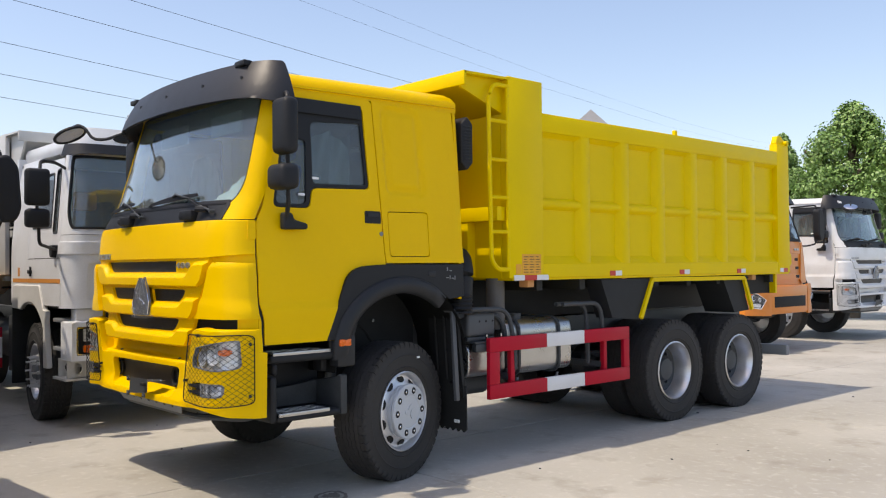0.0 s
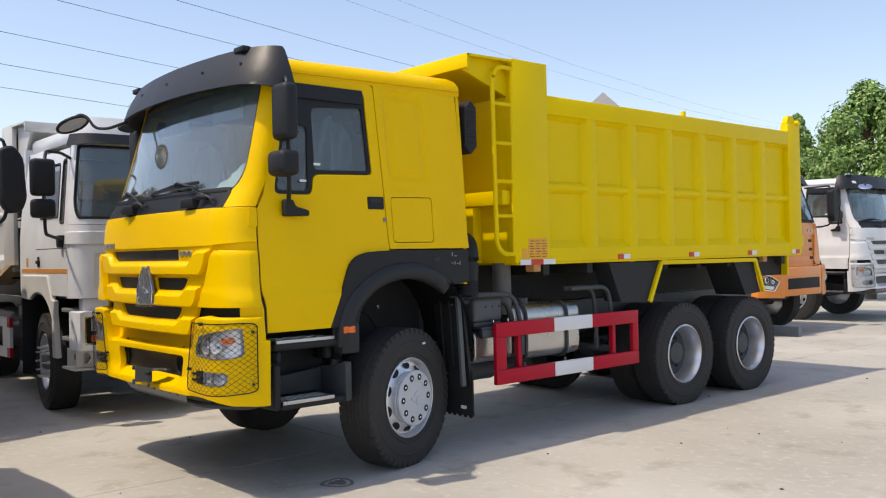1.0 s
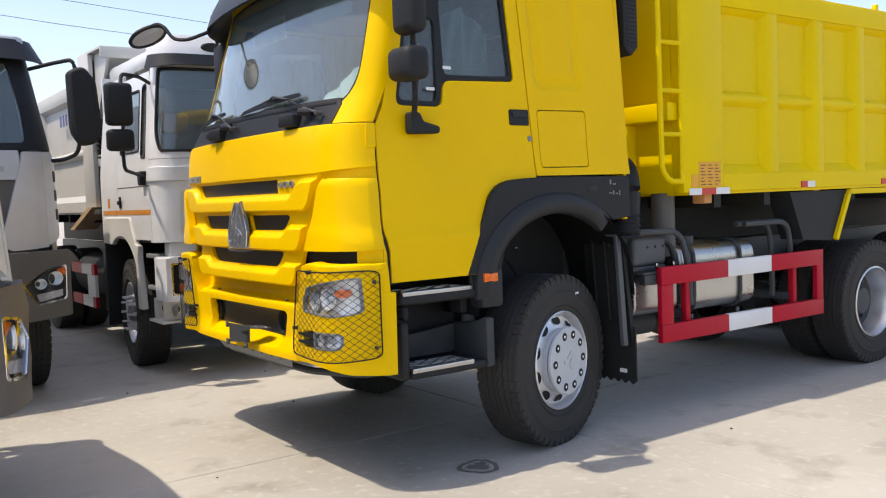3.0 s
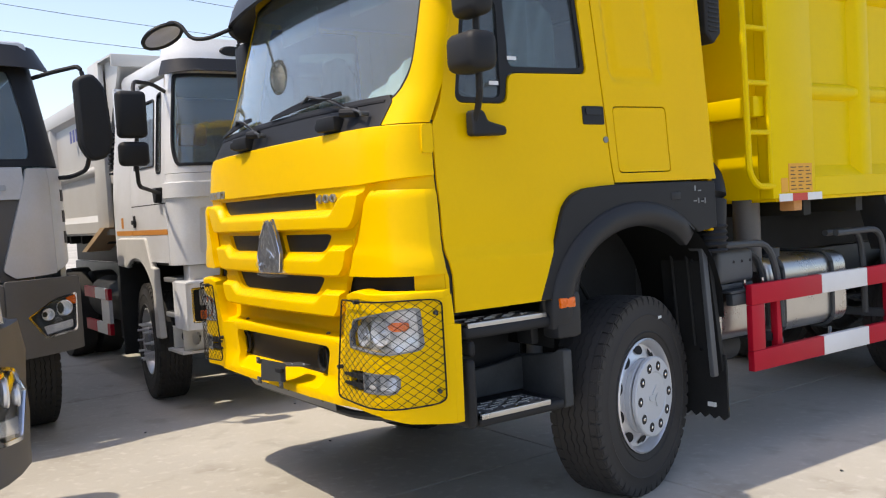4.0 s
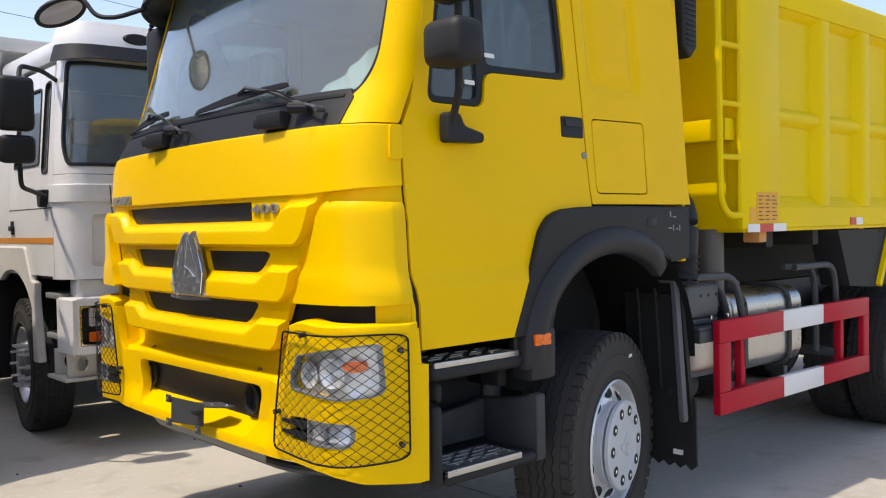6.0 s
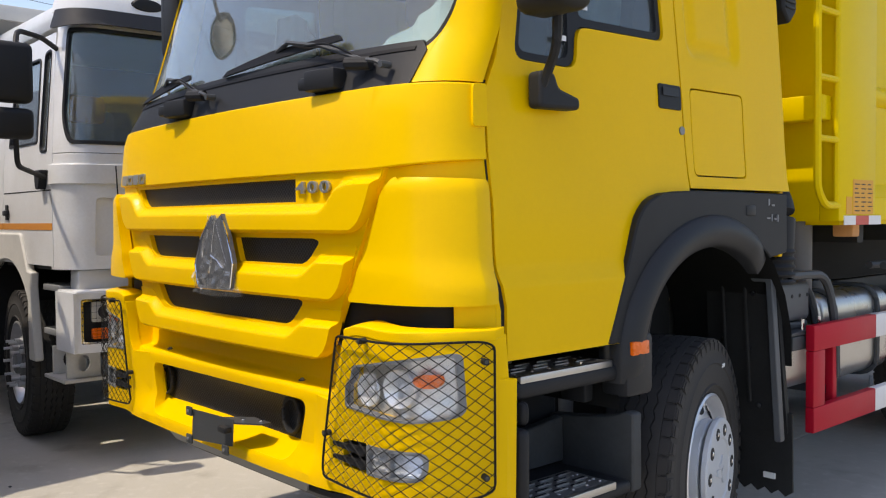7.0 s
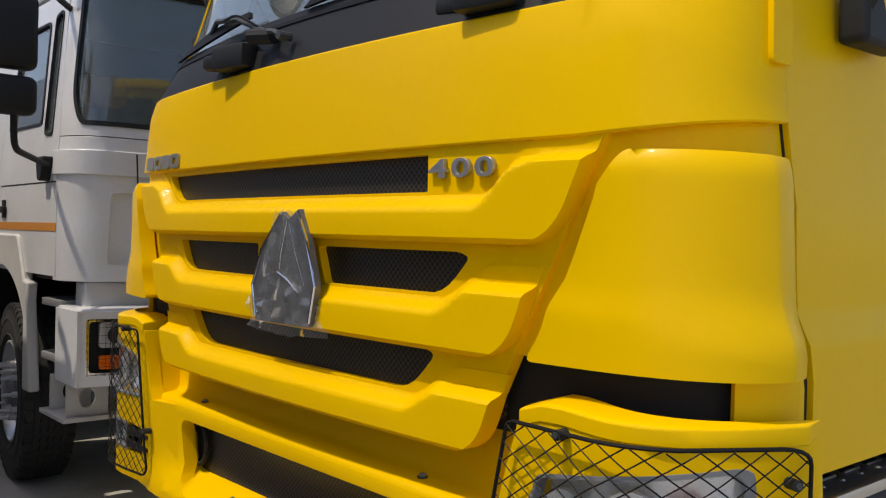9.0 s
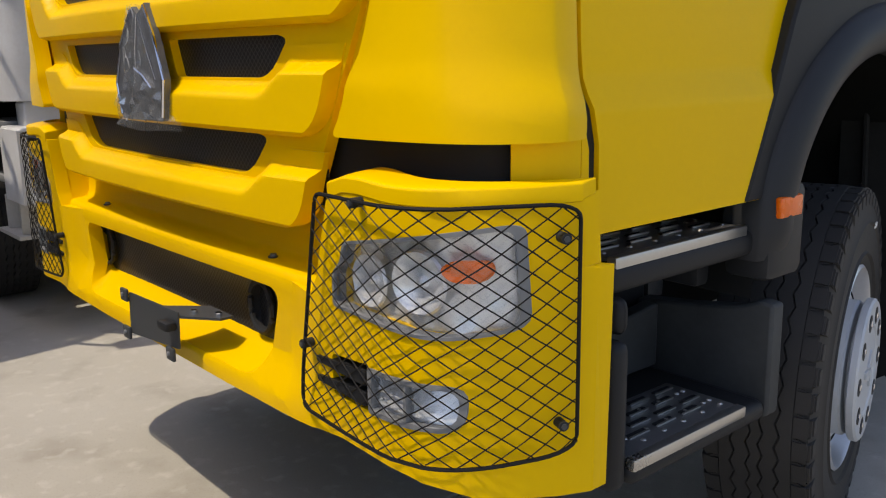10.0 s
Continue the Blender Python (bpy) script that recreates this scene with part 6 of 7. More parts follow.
def tall_mirror(truck, sg, x0, x1, y, parts, arm_low, arm_high, label):
    m = holder("mirror", None, truck)
    mx = Matrix.Diagonal((sg, 1, 1, 1))
    for z0, z1 in parts:
        own = box(x0, x1, y - 0.06, y + 0.06, z0, z1, 0.04, 3)
        own.transform(mx)
        part("mirror_shell", own, PLASTIC, m, label)
        own = box(x0 + 0.02, x1 - 0.02, y + 0.058, y + 0.066, z0 + 0.02, z1 - 0.02)
        own.transform(mx)
        part("mirror_face", own, CHROME, m)
    for path in (arm_low, arm_high):
        part("mirror_arm", tube(smooth_path([(sg * a, b, c) for a, b, c in path], 0.06), 0.017, 8), PLASTIC, m)
    return m


def build_rounded_cab(truck, paint):
    """White cab with wrapped windscreen, cream wing, square lamps in the bumper. Front at y = 0."""
    side = [(1.2, 1.25), (1.9, 1.25), (2.1, 1.235), (2.85, 1.15), (3.1, 1.08)]
    front = [(1.2, 0.06), (2.0, 0.05), (2.85, 0.16), (3.12, 0.30)]
    P = make_skin(front, side, 0.04, 0.22, 0.26)
    zs = (1.4, 1.6, 1.8, 1.95, 2.2, 2.45, 2.7)
    rec = rounded([(1.05, 1.36), (0.66, 1.36), (0.66, 1.74), (1.02, 1.74)], 0.05)
    rec_l = [(-u, v) for u, v in rec]
    part("front_panel", plate([(-1.97, 1.27), (1.97, 1.27), (1.97, 2.03), (-1.97, 2.03)], on(P), 0.04, holes=(rec, rec_l), us=SWEEP, vs=zs), paint, truck, bevel=0.008)
    for loop in (rec, rec_l):
        part("pressed_panel", plate(loop, on(P, -0.025), 0.02, us=SWEEP), paint, truck)
    part("upper_lip", plate([(-1.97, 1.83), (1.97, 1.83), (1.97, 1.96), (-1.97, 1.96)], on(P, 0.016), 0.02, us=SWEEP), paint, truck, bevel=0.012)
    for sg in (-1, 1):
        part("panel_seam", plate([(sg * 0.84, 1.28), (sg * 0.848, 1.28), (sg * 0.898, 1.95), (sg * 0.89, 1.95)], on(P, 0.018), 0.004, vs=zs), DARK, truck)
    hole = rounded([(-1.52, 2.09, 0.12), (1.52, 2.09, 0.12), (1.68, 2.25, 0.12), (1.66, 2.87, 0.08), (-1.66, 2.87, 0.08), (-1.68, 2.25, 0.12)])
    inner = [(u * 0.972, 2.48 + (v - 2.48) * 0.935) for u, v in hole]
    part("windscreen_surround", plate([(-1.97, 2.035), (1.97, 2.035), (1.97, 2.99), (-1.97, 2.99)], on(P), 0.05, holes=(hole,), us=SWEEP, vs=zs), paint, truck)
    part("window_rubber", plate(hole, on(P, 0.006), 0.03, holes=(inner,), us=SWEEP, vs=zs), PLASTIC, truck, "thick black window rubber")
    gl = part("windscreen", plate(inner, on(P, -0.012), 0.005, us=SWEEP, vs=zs), GLASS, truck)
    gl.visible_shadow = False
    vis = lambda u, v, d: P(u, 2.90, d - 0.05 - 0.05 * (3.01 - v) / 0.16) + Vector((0, 0, v - 2.90))
    part("sun_visor", plate(rounded([(-1.8, 2.86, 0.03), (-1.1, 2.885, 0.2), (1.1, 2.885, 0.2), (1.8, 2.86, 0.03), (1.8, 2.99, 0.02), (-1.8, 2.99, 0.02)]), vis, 0.02, us=SWEEP), VISOR, truck, "smoky dark sun visor", bevel=0.006)
    rf = lambda u, v, d: P(u, 2.95, d - 0.07 + 0.5 * max(0, v - 3.0) ** 1.2) + Vector((0, 0, v - 2.95))
    cap = part("roof_cap", plate([(-1.85, 2.98), (1.85, 2.98), (1.85, 3.17), (-1.85, 3.17)], rf, 0.06, us=SWEEP, vs=(2.98, 3.04, 3.08, 3.12)), paint, truck, "white rounded roof cap", bevel=0.03)
    for u in (-0.7, 0.7):
        p = rf(u, 3.06, 0)
        own = lathe([(0.0, -0.02), (0.10, -0.015), (0.115, 0.0)], 24)
        own.transform(Matrix.Translation(p) @ Matrix.Rotation(radians(90), 4, "Z") @ Matrix.Diagonal((1, 1, 0.4, 1)))
        part("marker_lamp", own, PLASTIC, cap)
    part("roof", box(-1.10, 1.10, 0.35, 2.0, 2.92, 3.10, 0.06), paint, truck)
    for sg in (-1, 1):
        f = flank(side, sg)
        win = rounded([(0.62, 2.12, 0.03), (1.25, 2.12, 0.03), (1.25, 2.72, 0.05), (0.70, 2.72, 0.05)])
        qw = rounded([(0.42, 2.05, 0.03), (0.56, 2.05, 0.04), (0.63, 2.74, 0.04), (0.50, 2.76, 0.05)])
        d = part("door", plate([(0.31, 1.29), (1.36, 1.29), (1.36, 2.86), (0.46, 2.86), (0.40, 2.5), (0.31, 2.03)], f, 0.04, holes=(win, qw), us=(0.6, 0.9), vs=zs), paint, truck, "white cab door", bevel=0.006)
        part("rear_quarter", plate([(1.368, 1.29), (1.99, 1.29), (1.99, 2.92), (1.368, 2.92)], f, 0.04, vs=zs), paint, truck, bevel=0.005)
        for loop in (win, qw):
            ccx, ccz = sum(p[0] for p in loop) / len(loop), sum(p[1] for p in loop) / len(loop)
            ins = [(ccx + (u - ccx) * 0.93, ccz + (v - ccz) * 0.955) for u, v in loop]
            part("window_rubber", plate(loop, flank(side, sg, 0.006), 0.03, holes=(ins,), vs=zs), PLASTIC, d)
            gl = part("side_window", plate(ins, flank(side, sg, -0.012), 0.004), SIDEGLASS, d)
            gl.visible_shadow = False
        for y0, y1 in ((0.312, 1.36), (1.37, 1.92)):
            part("orange_stripe", plate([(y0, 1.53), (y1, 1.53), (y1, 1.575), (y0, 1.575)], flank(side, sg, 0.003), 0.004), ORANGE_STRIPE, truck, "flat orange stripe")
        part("stripe_tick", plate([(1.66, 1.60), (1.73, 1.60), (1.73, 1.70), (1.66, 1.70)], flank(side, sg, 0.003), 0.004), ORANGE_STRIPE, truck)
        # thin dark strip: the shade line of a door crease, laid on as colour
        part("door_crease_shade", plate([(0.32, 1.79), (1.35, 1.79), (1.35, 1.798), (0.32, 1.798)], flank(side, sg, 0.001), 0.004), DARK, d)
        own = box(1.25, 1.275, 1.22, 1.32, 1.63, 1.67, 0.008)
        box(1.25, 1.26, 1.24, 1.30, 1.60, 1.71, 0.004, bm=own)
        own.transform(Matrix.Diagonal((sg, 1, 1, 1)))
        part("door_handle", own, PLASTIC, d)
        # cream wing over the wheel, with its front leg
        arch = [(1.28 + 0.57 * math.cos(radians(a)), 0.72 + 0.59 * math.sin(radians(a))) for a in range(58, 154, 6)]
        wing = part("wing", plate([(0.93, 1.490), (0.80, 1.245), (0.72, 1.235), (0.74, 1.10), (0.66, 0.62), (0.79, 0.62), *reversed(arch), (1.90, 1.235), (1.85, 1.490), (1.80, 1.505), (0.97, 1.505)], lambda u, v, dd: Vector((sg * (1.27 - dd), u, v)), 0.06), CREAM, truck, "dusty off-white plastic wing", bevel=0.012)
        own = bmesh.new()
        ra = [own.verts.new((sg * 0.75, y, z)) for y, z in arch]
        rb = [own.verts.new((sg * 1.24, y, z)) for y, z in arch]
        for k in range(len(arch) - 1):
            own.faces.new((ra[k], ra[k + 1], rb[k + 1], rb[k]))
        bmesh.ops.solidify(own, geom=own.faces[:], thickness=0.012)
        part("wheel_housing", own, FLAP, wing)
        # steps
        mx = Matrix.Diagonal((sg, 1, 1, 1))
        for z in (1.16, 0.86):
            own = box(1.02, 1.22, 0.30, 0.62, z - 0.04, z, 0.006)
            own.transform(mx)
            st = part("entry_step", own, GREYSTEEL, truck, "grey perforated step")
            for k in range(8):
                own = box(1.04, 1.20, 0.32 + k * 0.037, 0.335 + k * 0.037, z + 0.001, z + 0.006)
                own.transform(mx)
                part("step_bar", own, STEEL, st)
        own = box(0.98, 1.0, 0.28, 0.66, 0.64, 1.24)
        own.transform(mx)
        part("step_back", own, CREAM, truck)
        own = box(0.95, 1.23, 0.20, 0.60, 0.52, 0.545, 0.004)
        own.transform(mx)
        low = part("low_step", own, CREAM, truck, "cream hanging step with oval-holed brackets")
        for y in (0.24, 0.50):
            oval = [(1.09 + 0.045 * math.cos(2 * math.pi * k / 16), 0.64 + 0.055 * math.sin(2 * math.pi * k / 16)) for k in range(16)]
            part("step_bracket", plate([(0.98, 0.547), (1.20, 0.547), (1.20, 0.74), (0.98, 0.74)], lambda u, v, dd: Vector((sg * u, y + dd, v)), 0.02, holes=(oval,)), CREAM, low)
        # bumper end with square lamp unit
        bz = lambda u, v, dd: Vector((sg * u, -0.06 + 0.20 * max(0, u - 1.08) ** 1.0 * 1.2 + dd, v))
        lampb = rounded([(0.78, 0.80), (1.20, 0.80), (1.20, 1.09), (0.78, 1.09)], 0.02)
        b = part("bumper_end", plate(rounded([(0.70, 0.745), (1.24, 0.745), (1.24, 1.13), (0.70, 1.13)], 0.03), bz, 0.03, holes=(lampb,), us=(0.9, 1.08, 1.16)), WHITE, truck, "white bumper corner around a square lamp unit", bevel=0.008)
        own = plate([(-0.03, 0.745), (0.30, 0.745), (0.30, 1.13), (-0.03, 1.13)], lambda u, v, dd: Vector((sg * (1.245 - dd), u, v)), 0.02)
        part("bumper_side", own, WHITE, b)
        own = box(0.70, 1.235, -0.04, 0.30, 1.118, 1.14, 0.01)
        own.transform(mx)
        part("bumper_top", own, WHITE, b)
        part("lamp_housing", plate(lampb, lambda u, v, dd: bz(u, v, dd + 0.04), 0.02), DARK, b)
        for x0, x1, z0, z1, m in ((0.95, 1.13, 0.94, 1.07, LAMP), (1.03, 1.13, 0.83, 0.90, AMBER), (0.95, 1.025, 0.83, 0.90, LAMP), (0.80, 0.93, 0.82, 1.07, LAMP)):
            lm = part("lamp_unit", plate(rounded([(x0, z0), (x1, z0), (x1, z1), (x0, z1)], 0.015), lambda u, v, dd: bz(u, v, dd + 0.018), 0.02), m, b)
        own = lathe([(0.04, 0.0), (0.036, -0.012), (0.02, -0.02), (0, -0.02)], 20)
        own.transform(Matrix.Translation(bz(1.06, 1.005, 0.01)) @ Matrix.Rotation(radians(90), 4, "Z"))
        part("projector", own, DARK, b)
        wires = None
        for k in range(11):
            x = 0.785 + k * 0.041
            wires = tube([bz(x, 0.80, -0.012), bz(x, 1.09, -0.012)], 0.0011, 4, wires)
        for k in range(8):
            z = 0.805 + k * 0.04
            wires = tube([bz(0.78, z, -0.012), bz(1.2, z, -0.012)], 0.0011, 4, wires)
        part("lamp_grid", wires, BLACKWIRE, b)
        cxl, czl = 0.99, 0.945
        part("lamp_surround", plate(lampb, lambda u, v, dd: bz(u, v, dd + 0.004), 0.02, holes=([(cxl + (u - cxl) * 0.93, czl + (v - czl) * 0.90) for u, v in lampb],), us=(0.9, 1.08, 1.16)), CHROME, b, "bright frame of the lamp unit")
        tall_mirror(truck, sg, 1.44, 1.67, 0.05, ((2.31, 2.68), (2.09, 2.28)), [(1.25, 0.42, 1.88), (1.36, 0.30, 1.90), (1.52, 0.10, 1.93), (1.54, 0.05, 2.12)], [(1.16, 0.42, 2.74), (1.30, 0.30, 2.78), (1.5, 0.12, 2.77), (1.53, 0.05, 2.66)], "tall black square mirror housing")
        own = prism(rounded([(0.38, 1.93), (0.52, 1.93), (0.49, 1.80), (0.42, 1.80)], 0.02), "x", 1.24, 1.30)
        own.transform(mx)
        part("arm_bracket", own, PLASTIC, truck, bevel=0.01)
    part("bumper_beam", box(-0.70, 0.70, -0.05, 0.25, 0.76, 1.12, 0.03), WHITE, truck)
    part("lamp_beam", box(-1.15, 1.15, 0.15, 0.30, 1.10, 1.27, 0.02), GREYW, truck)
    part("cab_floor", box(-1.2, 1.2, 0.3, 1.98, 1.26, 1.34), DARK, truck)
    part("back_wall", box(-1.18, 1.18, 1.95, 1.99, 1.3, 2.98), paint, truck)
    part("back_trim", box(-1.14, 1.14, 1.91, 1.94, 1.36, 2.9), SEAT, truck)
    part("dashboard", box(-1.12, 1.12, 0.28, 0.62, 1.7, 2.08, 0.05), GREYPLASTIC, truck)
    for x in (-0.62, 0.62):
        s = holder("seat", None, truck)
        part("seat_back", box(x - 0.25, x + 0.25, 1.40, 1.56, 1.7, 2.48, 0.06), SEAT, s)
        part("head_rest", box(x - 0.16, x + 0.16, 1.36, 1.46, 2.36, 2.58, 0.05), ORANGE, s, "orange head rest")


def build_sloped_cab(truck, paint, bumper, grille, rake=0.0, mirrors=True):
    """Cab with high dark bumper, pointed lamps and corner deflectors. Front at y = 0."""
    side = [(1.1, 1.24), (2.0, 1.235), (2.9, 1.12), (3.1, 1.05)]
    front = [(0.6, 0.03), (1.2, 0.05), (1.95, 0.11), (2.1, 0.13 + 0.08 * rake), (2.9, 0.38 + 0.35 * rake), (3.1, 0.50 + 0.45 * rake)]
    if rake:
        front = [(z, y - 0.05) for z, y in front]
    P = make_skin(front, side, 0.07 - 0.03 * rake, 0.26 - 0.13 * rake, 0.26 - 0.12 * rake)
    zs = (1.5, 1.75, 2.0, 2.2, 2.45, 2.7)
    part("front_panel", plate([(-0.97, 1.86), (0.97, 1.86), (0.97, 2.10), (-0.97, 2.10)], on(P), 0.03, us=SWEEP), paint, truck, bevel=0.006)
    part("grille_back", plate([(-0.98, 1.26), (0.98, 1.26), (0.98, 1.86), (-0.98, 1.86)], on(P, -0.02), 0.02, us=SWEEP), grille, truck, bevel=0.004)
    for k in range(3):
        z = 1.36 + k * 0.165
        part("grille_slat", plate(rounded([(-0.72 + 0.02 * k, z), (0.72 - 0.02 * k, z), (0.74 - 0.02 * k, z + 0.10), (-0.74 + 0.02 * k, z + 0.10)], 0.02), on(P, 0.012), 0.04, us=SWEEP), paint if grille is not BUMPERGREY else grille, truck, bevel=0.008)
        for sg in (-1, 1):
            part("slat_insert", plate(rounded([(sg * 0.55, z + 0.03), (sg * 0.70, z + 0.03), (sg * 0.71, z + 0.085), (sg * 0.56, z + 0.085)], 0.01), on(P, 0.018), 0.01), CHROME if grille is BUMPERGREY else DARK, truck)
    for sg in (-1, 1):
        part("deflector", plate(rounded([(0.99, 2.09), (0.76, 1.34), (0.84, 1.28), (1.30, 1.30), (1.30, 2.09)], 0.02), on(P, 0.012, sg), 0.04, us=(0.8, 0.9, 1.0, 1.1, 1.2), vs=zs), paint, truck, bevel=0.008)
        d = part("deflector", plate(rounded([(1.315, 2.09), (1.315, 1.31), (1.75, 1.38), (1.95, 1.46), (1.95, 2.09)], 0.02), on(P, 0.006, sg), 0.04, us=(1.4, 1.5, 1.6, 1.7, 1.8), vs=zs), paint, truck, bevel=0.008)
        for k in range(3):
            z = 1.52 + 0.16 * k
            part("deflector_slot", plate([(1.62, z), (1.86, z), (1.86, z + 0.09), (1.62, z + 0.09)], on(P, 0.009, sg), 0.006, us=(1.7, 1.8)), PLASTIC, d)
    hole = rounded([(-1.10, 2.16, 0.08), (1.10, 2.16, 0.08), (1.16, 2.4, 0.08), (1.12, 2.84, 0.05), (-1.12, 2.84, 0.05), (-1.16, 2.4, 0.08)])
    part("windscreen_surround", plate([(-1.97, 2.105), (1.97, 2.105), (1.97, 2.92), (-1.97, 2.92)], on(P), 0.04, holes=(hole,), us=SWEEP, vs=zs), PLASTIC, truck, "black windscreen surround")
    gl = part("windscreen", plate([(u * 0.99, 2.5 + (v - 2.5) * 0.99) for u, v in hole], on(P, -0.012), 0.005, us=SWEEP, vs=zs), GLASS, truck)
    gl.visible_shadow = False
    vis = lambda u, v, d: P(u, 2.88, d - 0.14 + 0.10 * (v - 2.86) / 0.18) + Vector((0, 0, v - 2.88))
    part("sun_visor", plate(rounded([(-1.85, 2.86), (1.85, 2.86), (1.8, 3.04), (-1.8, 3.04)], 0.03), vis, 0.03, us=SWEEP), VISOR, truck, "dark sun visor", bevel=0.01)
    part("roof", box(-1.08, 1.08, 0.42 + 0.4 * rake, 1.98, 2.90, 3.08, 0.06), paint, truck)
    for sg in (-1, 1):
        win = rounded([(0.62 + 0.1 * rake, 2.14, 0.03), (1.25, 2.14, 0.03), (1.25, 2.76, 0.05), (0.76 + 0.25 * rake, 2.76, 0.05)])
        d = part("door", plate([(0.46, 1.15), (1.36, 1.15), (1.36, 2.88), (0.66 + 0.3 * rake, 2.88), (0.46 + 0.1 * rake, 2.1)], flank(side, sg), 0.04, holes=(win,), us=(0.7, 1.0), vs=zs), paint, truck, bevel=0.005)
        gl = part("side_window", plate(win, flank(side, sg, -0.015), 0.004), SIDEGLASS, d)
        gl.visible_shadow = False
        part("rear_quarter", plate([(1.368, 1.15), (1.99, 1.15), (1.99, 2.92), (1.368, 2.92)], flank(side, sg), 0.04, vs=zs), paint, truck, bevel=0.005)
        if mirrors:
            mt = tall_mirror(truck, sg, 1.27, 1.52, 0.02, (), [(1.20, 0.34, 2.02), (1.28, 0.20, 2.02), (1.36, 0.06, 2.06), (1.38, 0.03, 2.16)], [(1.10, 0.44, 2.80), (1.22, 0.22, 2.82), (1.36, 0.05, 2.84), (1.38, 0.03, 2.74)], "tall black mirror housing")
            own = prism(rounded([(1.30, 2.74, 0.05), (1.43, 2.78, 0.05), (1.52, 2.66, 0.05), (1.55, 2.26, 0.06), (1.50, 2.14, 0.05), (1.38, 2.12, 0.05), (1.31, 2.24, 0.05)]), "y", -0.05, 0.09)
            own.transform(Matrix.Diagonal((sg, 1, 1, 1)))
            part("mirror_shell", own, PLASTIC, mt, "tall tapered black mirror housing", bevel=0.025)
            for k in range(2):
                u = 0.60 + 0.13 * k
                part("name_badge", plate(rounded([(sg * u, 1.925), (sg * (u + 0.10), 1.925), (sg * (u + 0.10), 1.968), (sg * u, 1.968)], 0.012), on(P, 0.010), 0.012), NUMERAL, truck, "chrome badge")
        front_wheel(truck, (sg * 1.04, 1.15, 0.535), sg)
        by = lambda u: -0.07 + 0.10 * min(1, max(0, u - 0.8) / 0.3) + 1.9 * max(0, u - 1.02) ** 2
        bm_ = lambda u, v, dd: Vector((sg * u, by(u) + dd + 0.12 * max(0, v - 1.15), v))
        lampb = rounded([(0.86, 1.00, 0.01), (1.06, 1.12, 0.03), (1.235, 1.15, 0.03), (1.225, 0.86, 0.03), (0.98, 0.83, 0.02)])
        b = part("bumper_end", plate(rounded([(0.72, 0.70), (1.27, 0.72), (1.27, 1.27), (0.72, 1.27)], 0.02), bm_, 0.04, holes=(lampb,), us=(0.85, 0.95, 1.05, 1.12, 1.18, 1.23), vs=(0.9, 1.05, 1.15)), bumper, truck, "high bumper corner with pointed lamp", bevel=0.012)
        part("lamp_bowl", plate(lampb, lambda u, v, dd: bm_(u, v, dd + 0.03), 0.01, us=(0.95, 1.05, 1.15)), STEEL, b)
        ccx, ccz = 1.07, 1.0
        part("lamp_bezel", plate(lampb, lambda u, v, dd: bm_(u, v, dd - 0.002), 0.02, holes=([(ccx + (u - ccx) * 0.93, ccz + (v - ccz) * 0.90) for u, v in lampb],), us=(0.95, 1.05, 1.15)), CHROME, b)
        for x, z, r in ((1.13, 1.04, 0.060), (1.005, 1.005, 0.046)):
            own = lathe([(r, 0.0), (r * 0.9, 0.008), (r * 0.85, -0.01), (r * 0.4, -0.02), (0, -0.022)], 24)
            own.transform(Matrix.Translation(bm_(x, z, 0.008)) @ Matrix.Rotation(radians(-90), 4, "Z"))
            part("reflector", own, LAMP, b)
        part("lamp_strip", plate([(0.99, 0.86), (1.19, 0.89), (1.19, 0.945), (0.97, 0.92)], lambda u, v, dd: bm_(u, v, dd + 0.014), 0.012, us=(1.05, 1.12)), LAMP, b)
        part("indicator", plate([(1.14, 1.11), (1.225, 1.13), (1.225, 1.06), (1.20, 1.06)], lambda u, v, dd: bm_(u, v, dd + 0.006), 0.01), AMBER, b)
        lg = part("lamp_glass", plate(lampb, lambda u, v, dd: bm_(u, v, dd + 0.002), 0.003, us=(0.95, 1.05, 1.15)), CLEAR, b)
        lg.visible_shadow = False
        ye = by(1.27)
        part("bumper_side", plate([(ye, 0.72), (ye + 0.50, 0.72), (ye + 0.50, 1.12), (ye, 1.26)], lambda u, v, dd: Vector((sg * (1.272 - dd), u, v)), 0.03), bumper, b, bevel=0.006)
    part("bumper_beam", box(-0.73, 0.73, -0.07, 0.2, 0.72, 1.26, 0.04), bumper, truck)
    part("intake_grille", box(-0.6, 0.6, -0.08, -0.066, 0.85, 1.05, 0.004), DARK, truck)
    part("cab_floor", box(-1.2, 1.2, 0.35, 1.98, 1.08, 1.15), DARK, truck)
    part("back_wall", box(-1.16, 1.16, 1.95, 1.99, 1.15, 2.98), paint, truck)
    part("dashboard", box(-1.1, 1.1, 0.42, 0.75, 1.7, 2.12, 0.05), GREYPLASTIC, truck)
    for x in (-0.62, 0.62):
        part("seat_back", box(x - 0.25, x + 0.25, 1.40, 1.56, 1.7, 2.65, 0.06), SEAT, truck)
    for sg in (-1, 1):
        part("frame_rail", box(sg * 0.43 - 0.04, sg * 0.43 + 0.04, 0.4, 4.6, 0.80, 1.06), STEEL, truck)
    part("axle", cyl((-1.0, 1.15, 0.535), (1.0, 1.15, 0.535), 0.07), STEEL, truck)
    part("engine", box(-0.4, 0.4, 0.4, 2.4, 0.6, 1.08, 0.08), DARK, truck)
    for sg in (-1, 1):
        rear_wheel(truck, (sg * 1.04, 4.0, 0.535), sg, lugs=False)
    part("axle", cyl((-1.0, 4.0, 0.535), (1.0, 4.0, 0.535), 0.07), STEEL, truck)


